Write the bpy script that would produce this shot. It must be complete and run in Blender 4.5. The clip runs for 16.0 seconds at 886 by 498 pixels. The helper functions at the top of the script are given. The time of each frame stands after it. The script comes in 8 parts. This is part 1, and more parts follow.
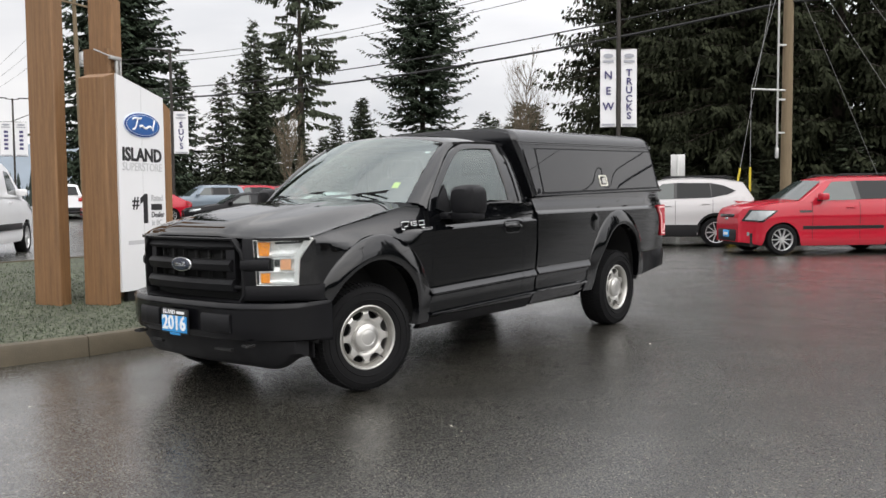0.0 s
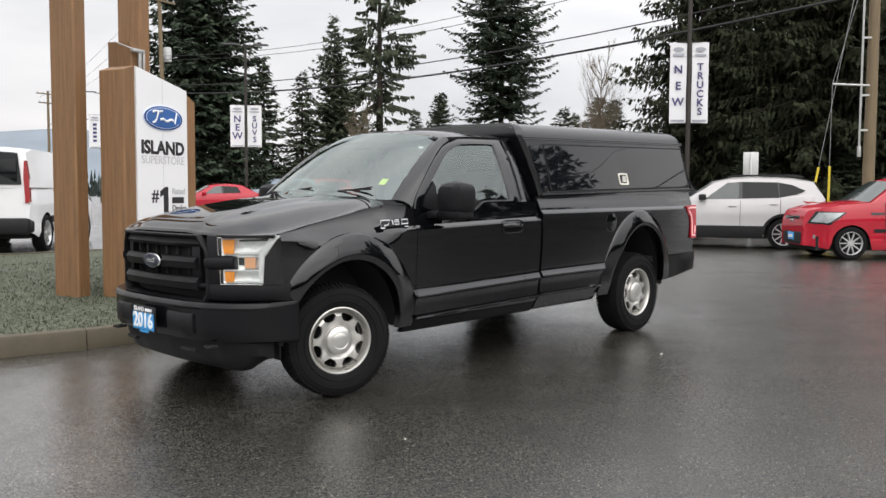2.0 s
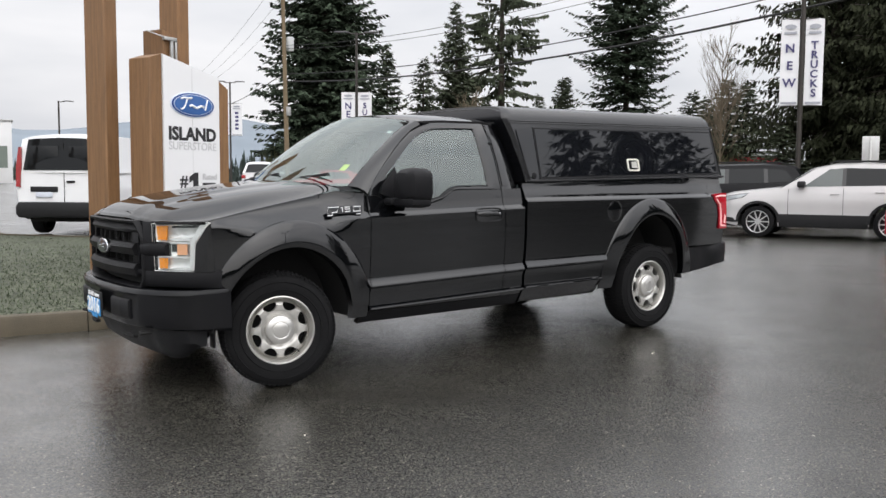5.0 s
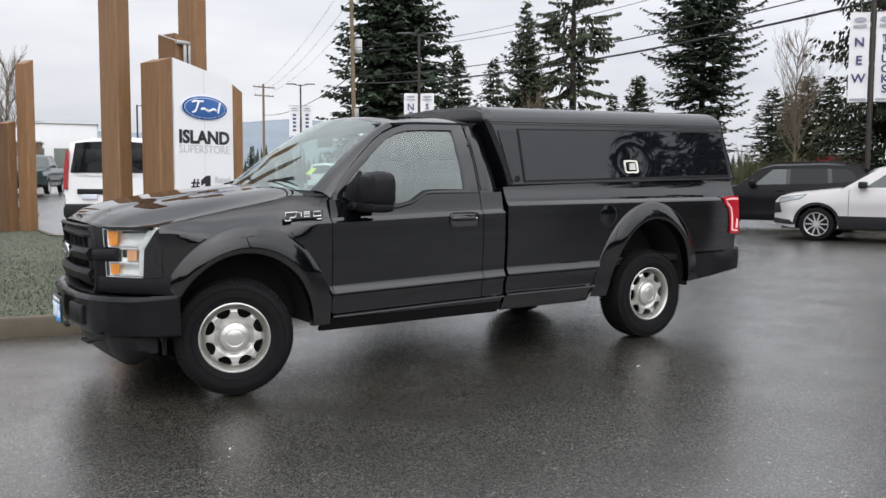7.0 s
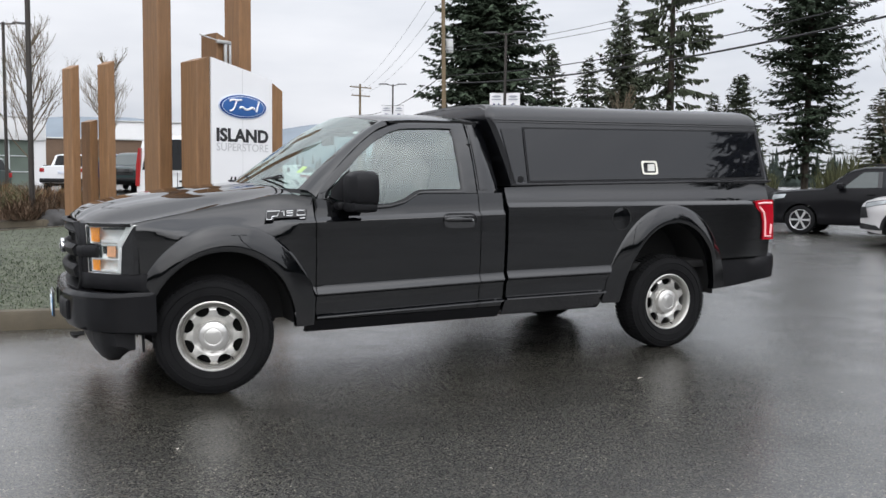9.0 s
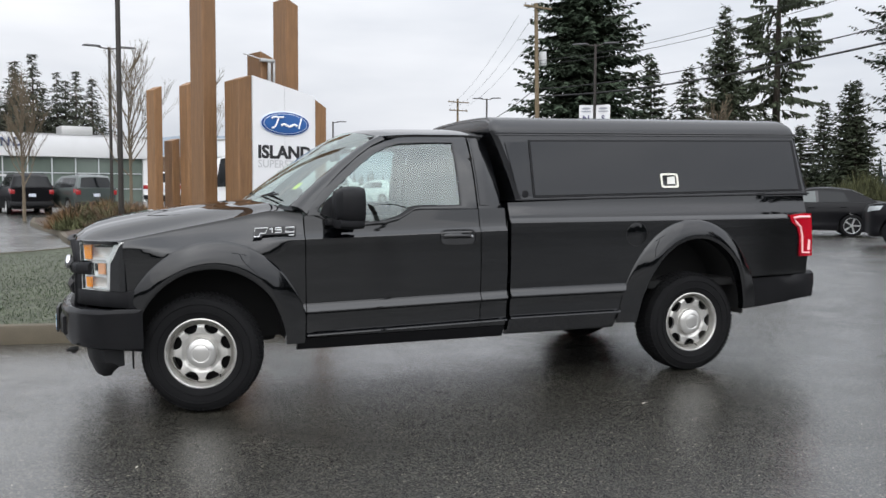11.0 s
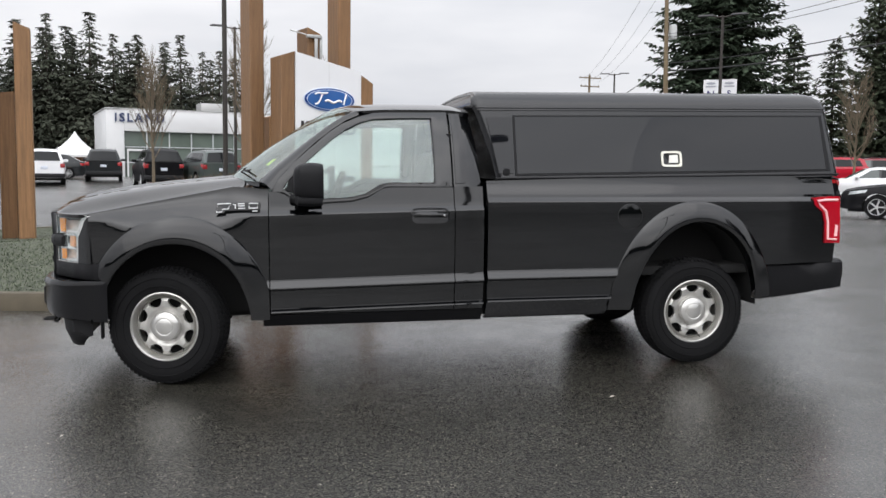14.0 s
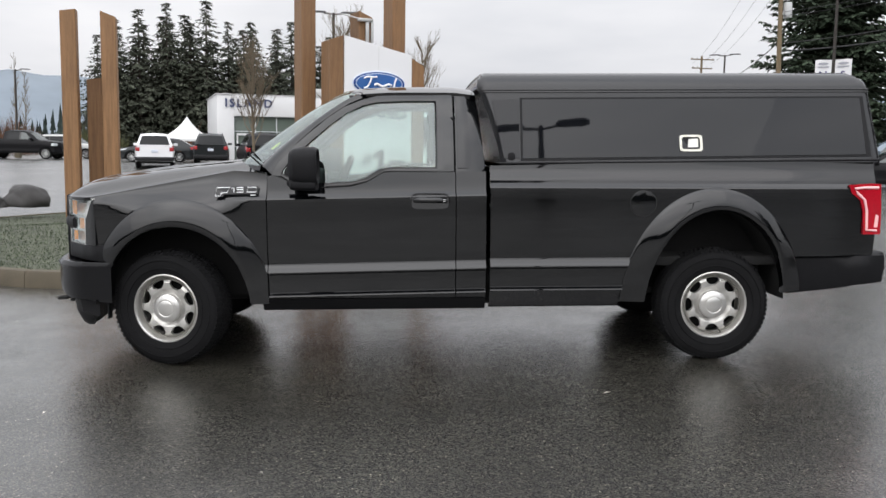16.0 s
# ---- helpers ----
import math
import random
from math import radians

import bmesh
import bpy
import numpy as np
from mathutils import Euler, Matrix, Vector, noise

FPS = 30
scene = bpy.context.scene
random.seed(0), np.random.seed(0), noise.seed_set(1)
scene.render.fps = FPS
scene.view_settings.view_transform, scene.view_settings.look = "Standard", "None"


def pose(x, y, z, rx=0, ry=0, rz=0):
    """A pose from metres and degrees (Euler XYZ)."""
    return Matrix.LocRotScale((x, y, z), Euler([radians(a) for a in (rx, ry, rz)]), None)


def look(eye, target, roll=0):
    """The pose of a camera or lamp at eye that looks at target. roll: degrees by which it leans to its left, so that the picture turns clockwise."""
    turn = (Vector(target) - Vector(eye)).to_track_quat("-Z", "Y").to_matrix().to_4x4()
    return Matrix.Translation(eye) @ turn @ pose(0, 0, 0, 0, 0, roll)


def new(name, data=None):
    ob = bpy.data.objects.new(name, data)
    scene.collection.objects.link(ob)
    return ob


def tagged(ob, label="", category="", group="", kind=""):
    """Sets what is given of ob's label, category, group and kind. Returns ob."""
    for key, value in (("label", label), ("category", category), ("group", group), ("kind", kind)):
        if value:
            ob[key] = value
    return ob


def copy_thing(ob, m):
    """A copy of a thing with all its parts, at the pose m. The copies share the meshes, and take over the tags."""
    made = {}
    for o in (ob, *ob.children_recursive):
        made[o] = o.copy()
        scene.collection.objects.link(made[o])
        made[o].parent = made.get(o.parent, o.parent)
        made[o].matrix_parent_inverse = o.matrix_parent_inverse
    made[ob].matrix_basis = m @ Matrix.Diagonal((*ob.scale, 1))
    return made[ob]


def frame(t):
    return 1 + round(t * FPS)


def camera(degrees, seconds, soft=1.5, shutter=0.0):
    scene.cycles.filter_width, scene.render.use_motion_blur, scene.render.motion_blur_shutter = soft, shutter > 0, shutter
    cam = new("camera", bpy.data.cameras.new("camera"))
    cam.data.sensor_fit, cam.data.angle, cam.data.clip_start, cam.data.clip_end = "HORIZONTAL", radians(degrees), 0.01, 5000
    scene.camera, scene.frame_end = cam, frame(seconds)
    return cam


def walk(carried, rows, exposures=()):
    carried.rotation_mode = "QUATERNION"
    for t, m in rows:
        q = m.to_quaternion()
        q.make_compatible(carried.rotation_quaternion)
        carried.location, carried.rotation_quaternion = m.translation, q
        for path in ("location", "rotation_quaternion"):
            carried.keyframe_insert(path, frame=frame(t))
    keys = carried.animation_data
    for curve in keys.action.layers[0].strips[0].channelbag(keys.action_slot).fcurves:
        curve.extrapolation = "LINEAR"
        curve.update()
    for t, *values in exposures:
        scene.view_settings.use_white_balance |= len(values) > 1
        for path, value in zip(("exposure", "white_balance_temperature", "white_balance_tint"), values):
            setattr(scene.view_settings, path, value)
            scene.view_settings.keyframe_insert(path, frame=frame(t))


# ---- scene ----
import itertools
cam = camera(53.5, 16.0)
PATH = [
    (0, (-4.330, -5.094, 1.305), (-0.444, -1.961, 1.021), -0.54),
    (0.5, (-4.166, -5.199, 1.312), (-0.365, -1.965, 1.013), -0.15),
    (1, (-3.987, -5.234, 1.305), (-0.265, -1.910, 0.995), 0.04),
    (1.5, (-3.820, -5.297, 1.320), (-0.160, -1.903, 1.017), -0.17),
    (2, (-3.627, -5.403, 1.321), (-0.053, -1.921, 1.012), 0.22),
    (2.5, (-3.454, -5.544, 1.321), (0.033, -1.978, 0.970), 0.60),
    (3, (-3.266, -5.615, 1.320), (0.183, -2.012, 0.980), 0.30),
    (3.5, (-3.089, -5.707, 1.331), (0.281, -2.024, 1.035), -0.12),
    (4, (-2.878, -5.844, 1.340), (0.340, -2.030, 1.031), 0.25),
    (4.5, (-2.711, -5.937, 1.327), (0.386, -2.028, 0.970), 0.33),
    (7, (-1.798, -6.247, 1.355), (0.851, -2.024, 0.964), 0.23),
    (7.5, (-1.613, -6.333, 1.359), (0.869, -2.008, 0.996), -0.21),
    (8, (-1.424, -6.418, 1.361), (0.923, -2.019, 0.989), 0.06),
    (8.5, (-1.244, -6.438, 1.359), (1.017, -1.995, 0.963), 0.64),
    (11, (-0.342, -6.571, 1.377), (1.277, -1.852, 1.054), 0.27),
    (11.5, (-0.137, -6.635, 1.381), (1.358, -1.876, 1.040), 1.03),
    (12, (0.035, -6.670, 1.385), (1.423, -1.883, 0.989), 1.20),
    (12.5, (0.210, -6.646, 1.378), (1.499, -1.832, 0.977), 0.57),
    (13, (0.379, -6.621, 1.389), (1.562, -1.781, 0.966), 0.04),
    (13.5, (0.586, -6.637, 1.391), (1.630, -1.767, 0.952), 0.30),
    (14, (0.763, -6.657, 1.388), (1.634, -1.755, 0.929), 0.75),
    (14.5, (0.935, -6.604, 1.388), (1.639, -1.676, 0.925), 0.69),
    (15, (1.108, -6.589, 1.392), (1.692, -1.646, 0.920), 0.56),
    (15.5, (1.311, -6.609, 1.407), (1.735, -1.654, 0.884), 0.91),
    (16, (1.479, -6.598, 1.397), (1.736, -1.636, 0.842), 0.85),
]
walk(cam, [(t, look(eye, target, roll)) for t, eye, target, roll in PATH],
     [(0, 0.05, 6840, 10), (2, 0.05, 6840, 10), (4.5, 0.04, 6760, 10), (8, 0.0, 6520, 10), (11, 0.0, 6480, 9), (13, -0.03, 6560, 10), (16, -0.06, 6640, 10)])

# ---- light ----
world = bpy.data.worlds.new("overcast_sky")
scene.world = world
world.use_nodes = True
wn, wl = world.node_tree.nodes, world.node_tree.links
wn.clear()
w_out = wn.new("ShaderNodeOutputWorld")
w_bg = wn.new("ShaderNodeBackground")
w_sky = wn.new("ShaderNodeTexSky")
w_sky.sky_type = "NISHITA"
w_sky.sun_disc = False
w_sky.sun_elevation, w_sky.sun_rotation = radians(38), radians(200)
w_sky.air_density, w_sky.dust_density, w_sky.ozone_density = 1.0, 4.0, 1.0
w_hsv = wn.new("ShaderNodeHueSaturation")
w_hsv.inputs["Saturation"].default_value = 0.08
w_hsv.inputs["Value"].default_value = 0.45
w_tc = wn.new("ShaderNodeTexCoord")
w_map = wn.new("ShaderNodeMapping")
w_map.inputs["Scale"].default_value = (1.2, 1.2, 4.5)
w_noise = wn.new("ShaderNodeTexNoise")
w_noise.inputs["Scale"].default_value = 1.7
w_noise.inputs["Detail"].default_value = 5
w_ramp = wn.new("ShaderNodeValToRGB")
w_ramp.color_ramp.elements[0].position, w_ramp.color_ramp.elements[0].color = 0.30, (5.5, 5.8, 6.4, 1)
w_ramp.color_ramp.elements[1].position, w_ramp.color_ramp.elements[1].color = 0.68, (8.4, 8.5, 8.9, 1)
w_mix = wn.new("ShaderNodeMix")
w_mix.data_type = "RGBA"
w_mix.inputs["Factor"].default_value = 0.85
wl.new(w_sky.outputs[0], w_hsv.inputs["Color"])
wl.new(w_tc.outputs["Generated"], w_map.inputs[0])
wl.new(w_map.outputs[0], w_noise.inputs[0])
wl.new(w_noise.outputs["Fac"], w_ramp.inputs[0])
wl.new(w_hsv.outputs[0], w_mix.inputs[6])
wl.new(w_ramp.outputs[0], w_mix.inputs[7])
# an overcast sky is brightest overhead and towards the hidden sun
w_sep = wn.new("ShaderNodeSeparateXYZ")
w_side = wn.new("ShaderNodeMath")
w_side.operation = "MULTIPLY_ADD"
w_side.inputs[1].default_value, w_side.inputs[2].default_value = -2.0, 2.9
w_lift = wn.new("ShaderNodeMath")
w_lift.operation = "MULTIPLY"
w_up = wn.new("ShaderNodeMath")
w_up.operation = "ADD"
w_up.inputs[1].default_value = 1.16
w_up.use_clamp = False
w_pos = wn.new("ShaderNodeMath")
w_pos.operation = "MAXIMUM"
w_pos.inputs[1].default_value = 0.0
w_mul = wn.new("ShaderNodeVectorMath")
w_mul.operation = "SCALE"
wl.new(w_tc.outputs["Generated"], w_sep.inputs[0])
wl.new(w_sep.outputs["Z"], w_pos.inputs[0])
wl.new(w_sep.outputs["Y"], w_side.inputs[0])
wl.new(w_pos.outputs[0], w_lift.inputs[0])
wl.new(w_side.outputs[0], w_lift.inputs[1])
wl.new(w_lift.outputs[0], w_up.inputs[0])
wl.new(w_mix.outputs[2], w_mul.inputs[0])
wl.new(w_up.outputs[0], w_mul.inputs["Scale"])
wl.new(w_mul.outputs[0], w_bg.inputs[0])
w_bg.inputs[1].default_value = 0.104
wl.new(w_bg.outputs[0], w_out.inputs[0])

sun = new("sun", bpy.data.lights.new("sun", "SUN"))
sun.data.energy, sun.data.angle, sun.data.color = 0.6, radians(80), (1.0, 0.97, 0.93)
sun.matrix_basis = look((0, 0, 60), (Vector((0, 0, 60)) + Vector((0.27, 0.73, -0.62))))

# ---- materials ----
def mat(name, color, rough=0.5, metal=0.0, vary=0.0, scale=8.0, bump=0.0, bump_scale=60.0, spec=0.5, coat=0.0,
        stretch=(1, 1, 1), per_object=0.0, rough_vary=0.0, fine=0.0, fine_scale=200.0, coat_ior=1.5):
    """A surface with two scales of colour variation, relief and uneven gloss."""
    m = bpy.data.materials.new(name)
    m.use_nodes = True
    n, l = m.node_tree.nodes, m.node_tree.links
    b = n["Principled BSDF"]
    b.inputs["Base Color"].default_value = (*color, 1)
    b.inputs["Roughness"].default_value = rough
    b.inputs["Metallic"].default_value = metal
    b.inputs["Specular IOR Level"].default_value = spec
    b.inputs["Coat Weight"].default_value = coat
    b.inputs["Coat Roughness"].default_value = 0.03
    b.inputs["Coat IOR"].default_value = coat_ior
    tc = n.new("ShaderNodeTexCoord")
    mp = n.new("ShaderNodeMapping")
    mp.inputs["Scale"].default_value = stretch
    l.new(tc.outputs["Object"], mp.inputs[0])
    src = None
    if vary or per_object or fine:
        val = n.new("ShaderNodeMath")
        val.operation = "MULTIPLY_ADD"
        val.inputs[1].default_value, val.inputs[2].default_value = 2 * vary, 1 - vary
        nz = n.new("ShaderNodeTexNoise")
        nz.inputs["Scale"].default_value, nz.inputs["Detail"].default_value = scale, 6
        l.new(mp.outputs[0], nz.inputs[0])
        l.new(nz.outputs["Fac"], val.inputs[0])
        last = val.outputs[0]
        if fine:
            nf = n.new("ShaderNodeTexNoise")
            nf.inputs["Scale"].default_value, nf.inputs["Detail"].default_value = fine_scale, 2
            l.new(mp.outputs[0], nf.inputs[0])
            fm = n.new("ShaderNodeMath")
            fm.operation = "MULTIPLY_ADD"
            fm.inputs[1].default_value, fm.inputs[2].default_value = 2 * fine, 1 - fine
            l.new(nf.outputs["Fac"], fm.inputs[0])
            mm = n.new("ShaderNodeMath")
            mm.operation = "MULTIPLY"
            l.new(last, mm.inputs[0])
            l.new(fm.outputs[0], mm.inputs[1])
            last = mm.outputs[0]
        if per_object:
            oi = n.new("ShaderNodeObjectInfo")
            om = n.new("ShaderNodeMath")
            om.operation = "MULTIPLY_ADD"
            om.inputs[1].default_value, om.inputs[2].default_value = 2 * per_object, 1 - per_object
            l.new(oi.outputs["Random"], om.inputs[0])
            mm = n.new("ShaderNodeMath")
            mm.operation = "MULTIPLY"
            l.new(last, mm.inputs[0])
            l.new(om.outputs[0], mm.inputs[1])
            last = mm.outputs[0]
        vm = n.new("ShaderNodeVectorMath")
        vm.operation = "SCALE"
        vm.inputs[0].default_value = color
        l.new(last, vm.inputs["Scale"])
        l.new(vm.outputs[0], b.inputs["Base Color"])
    if rough_vary:
        nr = n.new("ShaderNodeTexNoise")
        nr.inputs["Scale"].default_value, nr.inputs["Detail"].default_value = scale * 0.6, 4
        l.new(mp.outputs[0], nr.inputs[0])
        rm = n.new("ShaderNodeMapRange")
        rm.inputs[1].default_value, rm.inputs[2].default_value = 0.35, 0.65
        rm.inputs[3].default_value, rm.inputs[4].default_value = max(0.02, rough - rough_vary), rough + rough_vary
        l.new(nr.outputs["Fac"], rm.inputs[0])
        l.new(rm.outputs[0], b.inputs["Roughness"])
    if bump:
        nb = n.new("ShaderNodeTexNoise")
        nb.inputs["Scale"].default_value, nb.inputs["Detail"].default_value = bump_scale, 4
        l.new(mp.outputs[0], nb.inputs[0])
        bp = n.new("ShaderNodeBump")
        bp.inputs["Strength"].default_value, bp.inputs["Distance"].default_value = min(1.0, bump), 0.01
        l.new(nb.outputs["Fac"], bp.inputs["Height"])
        l.new(bp.outputs[0], b.inputs["Normal"])
    return m


def glass_mat(name, tint=(0.85, 0.92, 0.9), rough=0.0, clear=0.9, ior_level=0.5):
    """Thin pane: a mirror-like coat over a tinted transparent sheet."""
    m = bpy.data.materials.new(name)
    m.use_nodes = True
    n, l = m.node_tree.nodes, m.node_tree.links
    n.clear()
    out = n.new("ShaderNodeOutputMaterial")
    tr = n.new("ShaderNodeBsdfTransparent")
    tr.inputs[0].default_value = (*[c * clear for c in tint], 1)
    gl = n.new("ShaderNodeBsdfGlossy")
    gl.inputs["Roughness"].default_value = rough
    gl.inputs[0].default_value = (0.90, 0.98, 0.96, 1)
    # mirror share rises towards grazing angles, alike from both faces
    ior = 1.5 + (ior_level - 0.5)
    f0 = ((ior - 1) / (ior + 1)) ** 2
    lw = n.new("ShaderNodeLayerWeight")
    lw.inputs[0].default_value = 0.5
    pw = n.new("ShaderNodeMath")
    pw.operation = "POWER"
    pw.inputs[1].default_value = 5
    l.new(lw.outputs["Facing"], pw.inputs[0])
    fr = n.new("ShaderNodeMapRange")
    fr.inputs[3].default_value, fr.inputs[4].default_value = f0, 1.0
    l.new(pw.outputs[0], fr.inputs[0])
    mx = n.new("ShaderNodeMixShader")
    l.new(fr.outputs[0], mx.inputs[0])
    l.new(tr.outputs[0], mx.inputs[1])
    l.new(gl.outputs[0], mx.inputs[2])
    l.new(mx.outputs[0], out.inputs[0])
    return m


def asphalt_mat(name, base=0.055, wet=0.5):
    """Wet asphalt: dark aggregate with pale chips, under a film of water in large uneven patches."""
    m = bpy.data.materials.new(name)
    m.use_nodes = True
    n, l = m.node_tree.nodes, m.node_tree.links
    b = n["Principled BSDF"]
    tc = n.new("ShaderNodeTexCoord")

    def noise_tex(scale, detail):
        t = n.new("ShaderNodeTexNoise")
        t.inputs["Scale"].default_value, t.inputs["Detail"].default_value = scale, detail
        l.new(tc.outputs["Object"], t.inputs[0])
        return t

    def ranged(src, a, b_, c, d):
        r = n.new("ShaderNodeMapRange")
        r.inputs[1].default_value, r.inputs[2].default_value, r.inputs[3].default_value, r.inputs[4].default_value = a, b_, c, d
        l.new(src, r.inputs[0])
        return r.outputs[0]

    def product(x, y):
        q = n.new("ShaderNodeMath")
        q.operation = "MULTIPLY"
        l.new(x, q.inputs[0])
        l.new(y, q.inputs[1])
        return q.outputs[0]
    big, mid, speck = noise_tex(0.35, 5), noise_tex(2.2, 5), noise_tex(38, 4)
    stone = n.new("ShaderNodeTexVoronoi")
    stone.inputs["Scale"].default_value = 150
    l.new(tc.outputs["Object"], stone.inputs[0])
    grey = n.new("ShaderNodeSeparateColor")
    l.new(stone.outputs["Color"], grey.inputs[0])
    skew = n.new("ShaderNodeMath")
    skew.operation = "POWER"
    skew.inputs[1].default_value = 3.2
    l.new(grey.outputs[0], skew.inputs[0])
    chips = ranged(skew.outputs[0], 0.0, 1.0, 0.10, 5.0)
    pale = ranged(grey.outputs[1], 0.945, 0.99, 1.0, 4.5)
    tone = product(product(chips, pale), product(ranged(speck.outputs["Fac"], 0.3, 0.7, 0.55, 1.45), ranged(mid.outputs["Fac"], 0.3, 0.7, 0.82, 1.18)))
    vm = n.new("ShaderNodeVectorMath")
    vm.operation = "SCALE"
    vm.inputs[0].default_value = (base * 1.03, base * 0.96, base * 0.76)
    l.new(tone, vm.inputs["Scale"])
    l.new(vm.outputs[0], b.inputs["Base Color"])
    rough = product(ranged(big.outputs["Fac"], 0.35, 0.66, wet + 0.10, wet - 0.12), ranged(grey.outputs[2], 0, 1, 0.8, 1.25))
    l.new(rough, b.inputs["Roughness"])
    bp = n.new("ShaderNodeBump")
    bp.inputs["Strength"].default_value, bp.inputs["Distance"].default_value = 0.7, 0.0022
    l.new(stone.outputs["Distance"], bp.inputs["Height"])
    b2 = n.new("ShaderNodeBump")
    b2.inputs["Strength"].default_value, b2.inputs["Distance"].default_value = 0.12, 0.02
    l.new(noise_tex(9, 3).outputs["Fac"], b2.inputs["Height"])
    l.new(b2.outputs[0], bp.inputs["Normal"])
    l.new(bp.outputs[0], b.inputs["Normal"])
    b.inputs["Specular IOR Level"].default_value = 0.2
    # film of water, thicker in patches
    axes = n.new("ShaderNodeSeparateXYZ")
    l.new(tc.outputs["Object"], axes.inputs[0])
    wander = n.new("ShaderNodeMath")
    wander.operation = "MULTIPLY_ADD"
    wander.inputs[1].default_value = 3.0
    l.new(big.outputs["Fac"], wander.inputs[0])
    l.new(axes.outputs[1], wander.inputs[2])
    # the driving lane has drained; water stands about the parked truck
    film = product(ranged(wander.outputs[0], -1.6, 0.6, 0.80, 1.0), ranged(mid.outputs["Fac"], 0.38, 0.62, 0.85, 1.0))
    l.new(film, b.inputs["Coat Weight"])
    b.inputs["Coat Roughness"].default_value = 0.24
    b.inputs["Coat IOR"].default_value = 2.15
    skin = n.new("ShaderNodeBump")
    skin.inputs["Strength"].default_value, skin.inputs["Distance"].default_value = 0.30, 0.0016
    l.new(stone.outputs["Distance"], skin.inputs["Height"])
    l.new(b2.outputs[0], skin.inputs["Normal"])
    l.new(skin.outputs[0], b.inputs["Coat Normal"])
    return m


ASPHALT = asphalt_mat("wet_asphalt", 0.0185, 0.48)
CONCRETE = mat("kerb_concrete", (0.074, 0.060, 0.038), 0.75, vary=0.35, scale=5, bump=0.4, bump_scale=90, fine=0.2)
LAWN_SOIL = mat("lawn_ground", (0.058, 0.065, 0.042), 0.95, vary=0.6, scale=2.6, bump=1.0, bump_scale=24, fine=1.7, fine_scale=20)
TIMBER = mat("stained_timber", (0.190, 0.098, 0.041), 0.6, vary=0.55, scale=5, bump=0.25, bump_scale=30, stretch=(7, 7, 0.35), per_object=0.15, fine=0.25, fine_scale=40)
WHITE_PANEL = mat("white_sign_panel", (0.72, 0.72, 0.73), 0.3, vary=0.04, scale=2)
BLACK_PLASTIC = mat("black_plastic", (0.008, 0.008, 0.009), 0.5, spec=0.2, vary=0.2, scale=20, bump=0.1, bump_scale=300)
RUBBER = mat("tyre_rubber", (0.0085, 0.0085, 0.009), 0.8, spec=0.1, vary=0.3, scale=12, bump=0.2, bump_scale=150)
SILVER = mat("silver_wheel_paint", (0.47, 0.46, 0.435), 0.34, metal=0.72, vary=0.14, scale=14)
DARK = mat("underbody_black", (0.008, 0.008, 0.008), 0.9, vary=0.3)
OVAL_BLUE = mat("oval_blue", (0.012, 0.05, 0.2), 0.25, vary=0.25, scale=1.5)
INK = mat("sign_ink_black", (0.015, 0.015, 0.017), 0.4, vary=0.05)
INK_GREY = mat("sign_ink_grey", (0.48, 0.48, 0.49), 0.4, vary=0.05)

# ---- building blocks ----
def smooth(a, b, v):
    v = min(1.0, max(0.0, (v - a) / (b - a)))
    return v * v * (3 - 2 * v)


def ground_z(x, y):
    """The lot climbs gently towards the truck's rear, and again towards the dealership."""
    mound = 0.24 * smooth(3.5, 10.5, y) * smooth(-4.0, 1.5, x) * smooth(13.0, 8.0, x) * smooth(40, 24, y)
    return 0.11 * math.tanh((x - 0.8) * 0.015 / 0.11) + 0.55 * smooth(18, 48, y) + mound


def part(name, bm, material, parent=None, label="", shade=True, angle=35):
    """Links a bmesh as one mesh object."""
    me = bpy.data.meshes.new(name)
    bmesh.ops.remove_doubles(bm, verts=bm.verts, dist=1e-5)
    bmesh.ops.recalc_face_normals(bm, faces=bm.faces)
    if shade:
        lim = radians(angle)
        for f in bm.faces:
            f.smooth = True
        for e in bm.edges:
            e.smooth = len(e.link_faces) == 2 and e.calc_face_angle(0) < lim
    bm.to_mesh(me)
    bm.free()
    for m in (material if isinstance(material, (list, tuple)) else [material]):
        me.materials.append(m)
    ob = new(name, me)
    if parent:
        ob.parent = parent
    if label:
        ob["label"] = label
    return ob


def thing(name, m, label, category, group=""):
    """The Empty at the base of a thing made of parts."""
    ob = new(name)
    ob.empty_display_size = 0.2
    ob.matrix_basis = m
    return tagged(ob, label, category, group)


def box(bm, x0, x1, y0, y1, z0, z1, bevel=0.0, segments=2):
    c = Matrix.Translation(((x0 + x1) / 2, (y0 + y1) / 2, (z0 + z1) / 2)) @ Matrix.Diagonal((x1 - x0, y1 - y0, z1 - z0, 1))
    got = bmesh.ops.create_cube(bm, size=1, matrix=c)
    if bevel:
        edges = list({e for v in got["verts"] for e in v.link_edges})
        bmesh.ops.bevel(bm, geom=edges, offset=bevel, segments=segments, profile=0.5, affect="EDGES")
    return bm


def boxed(x0, x1, y0, y1, z0, z1, bevel=0.0, segments=2):
    return box(bmesh.new(), x0, x1, y0, y1, z0, z1, bevel, segments)


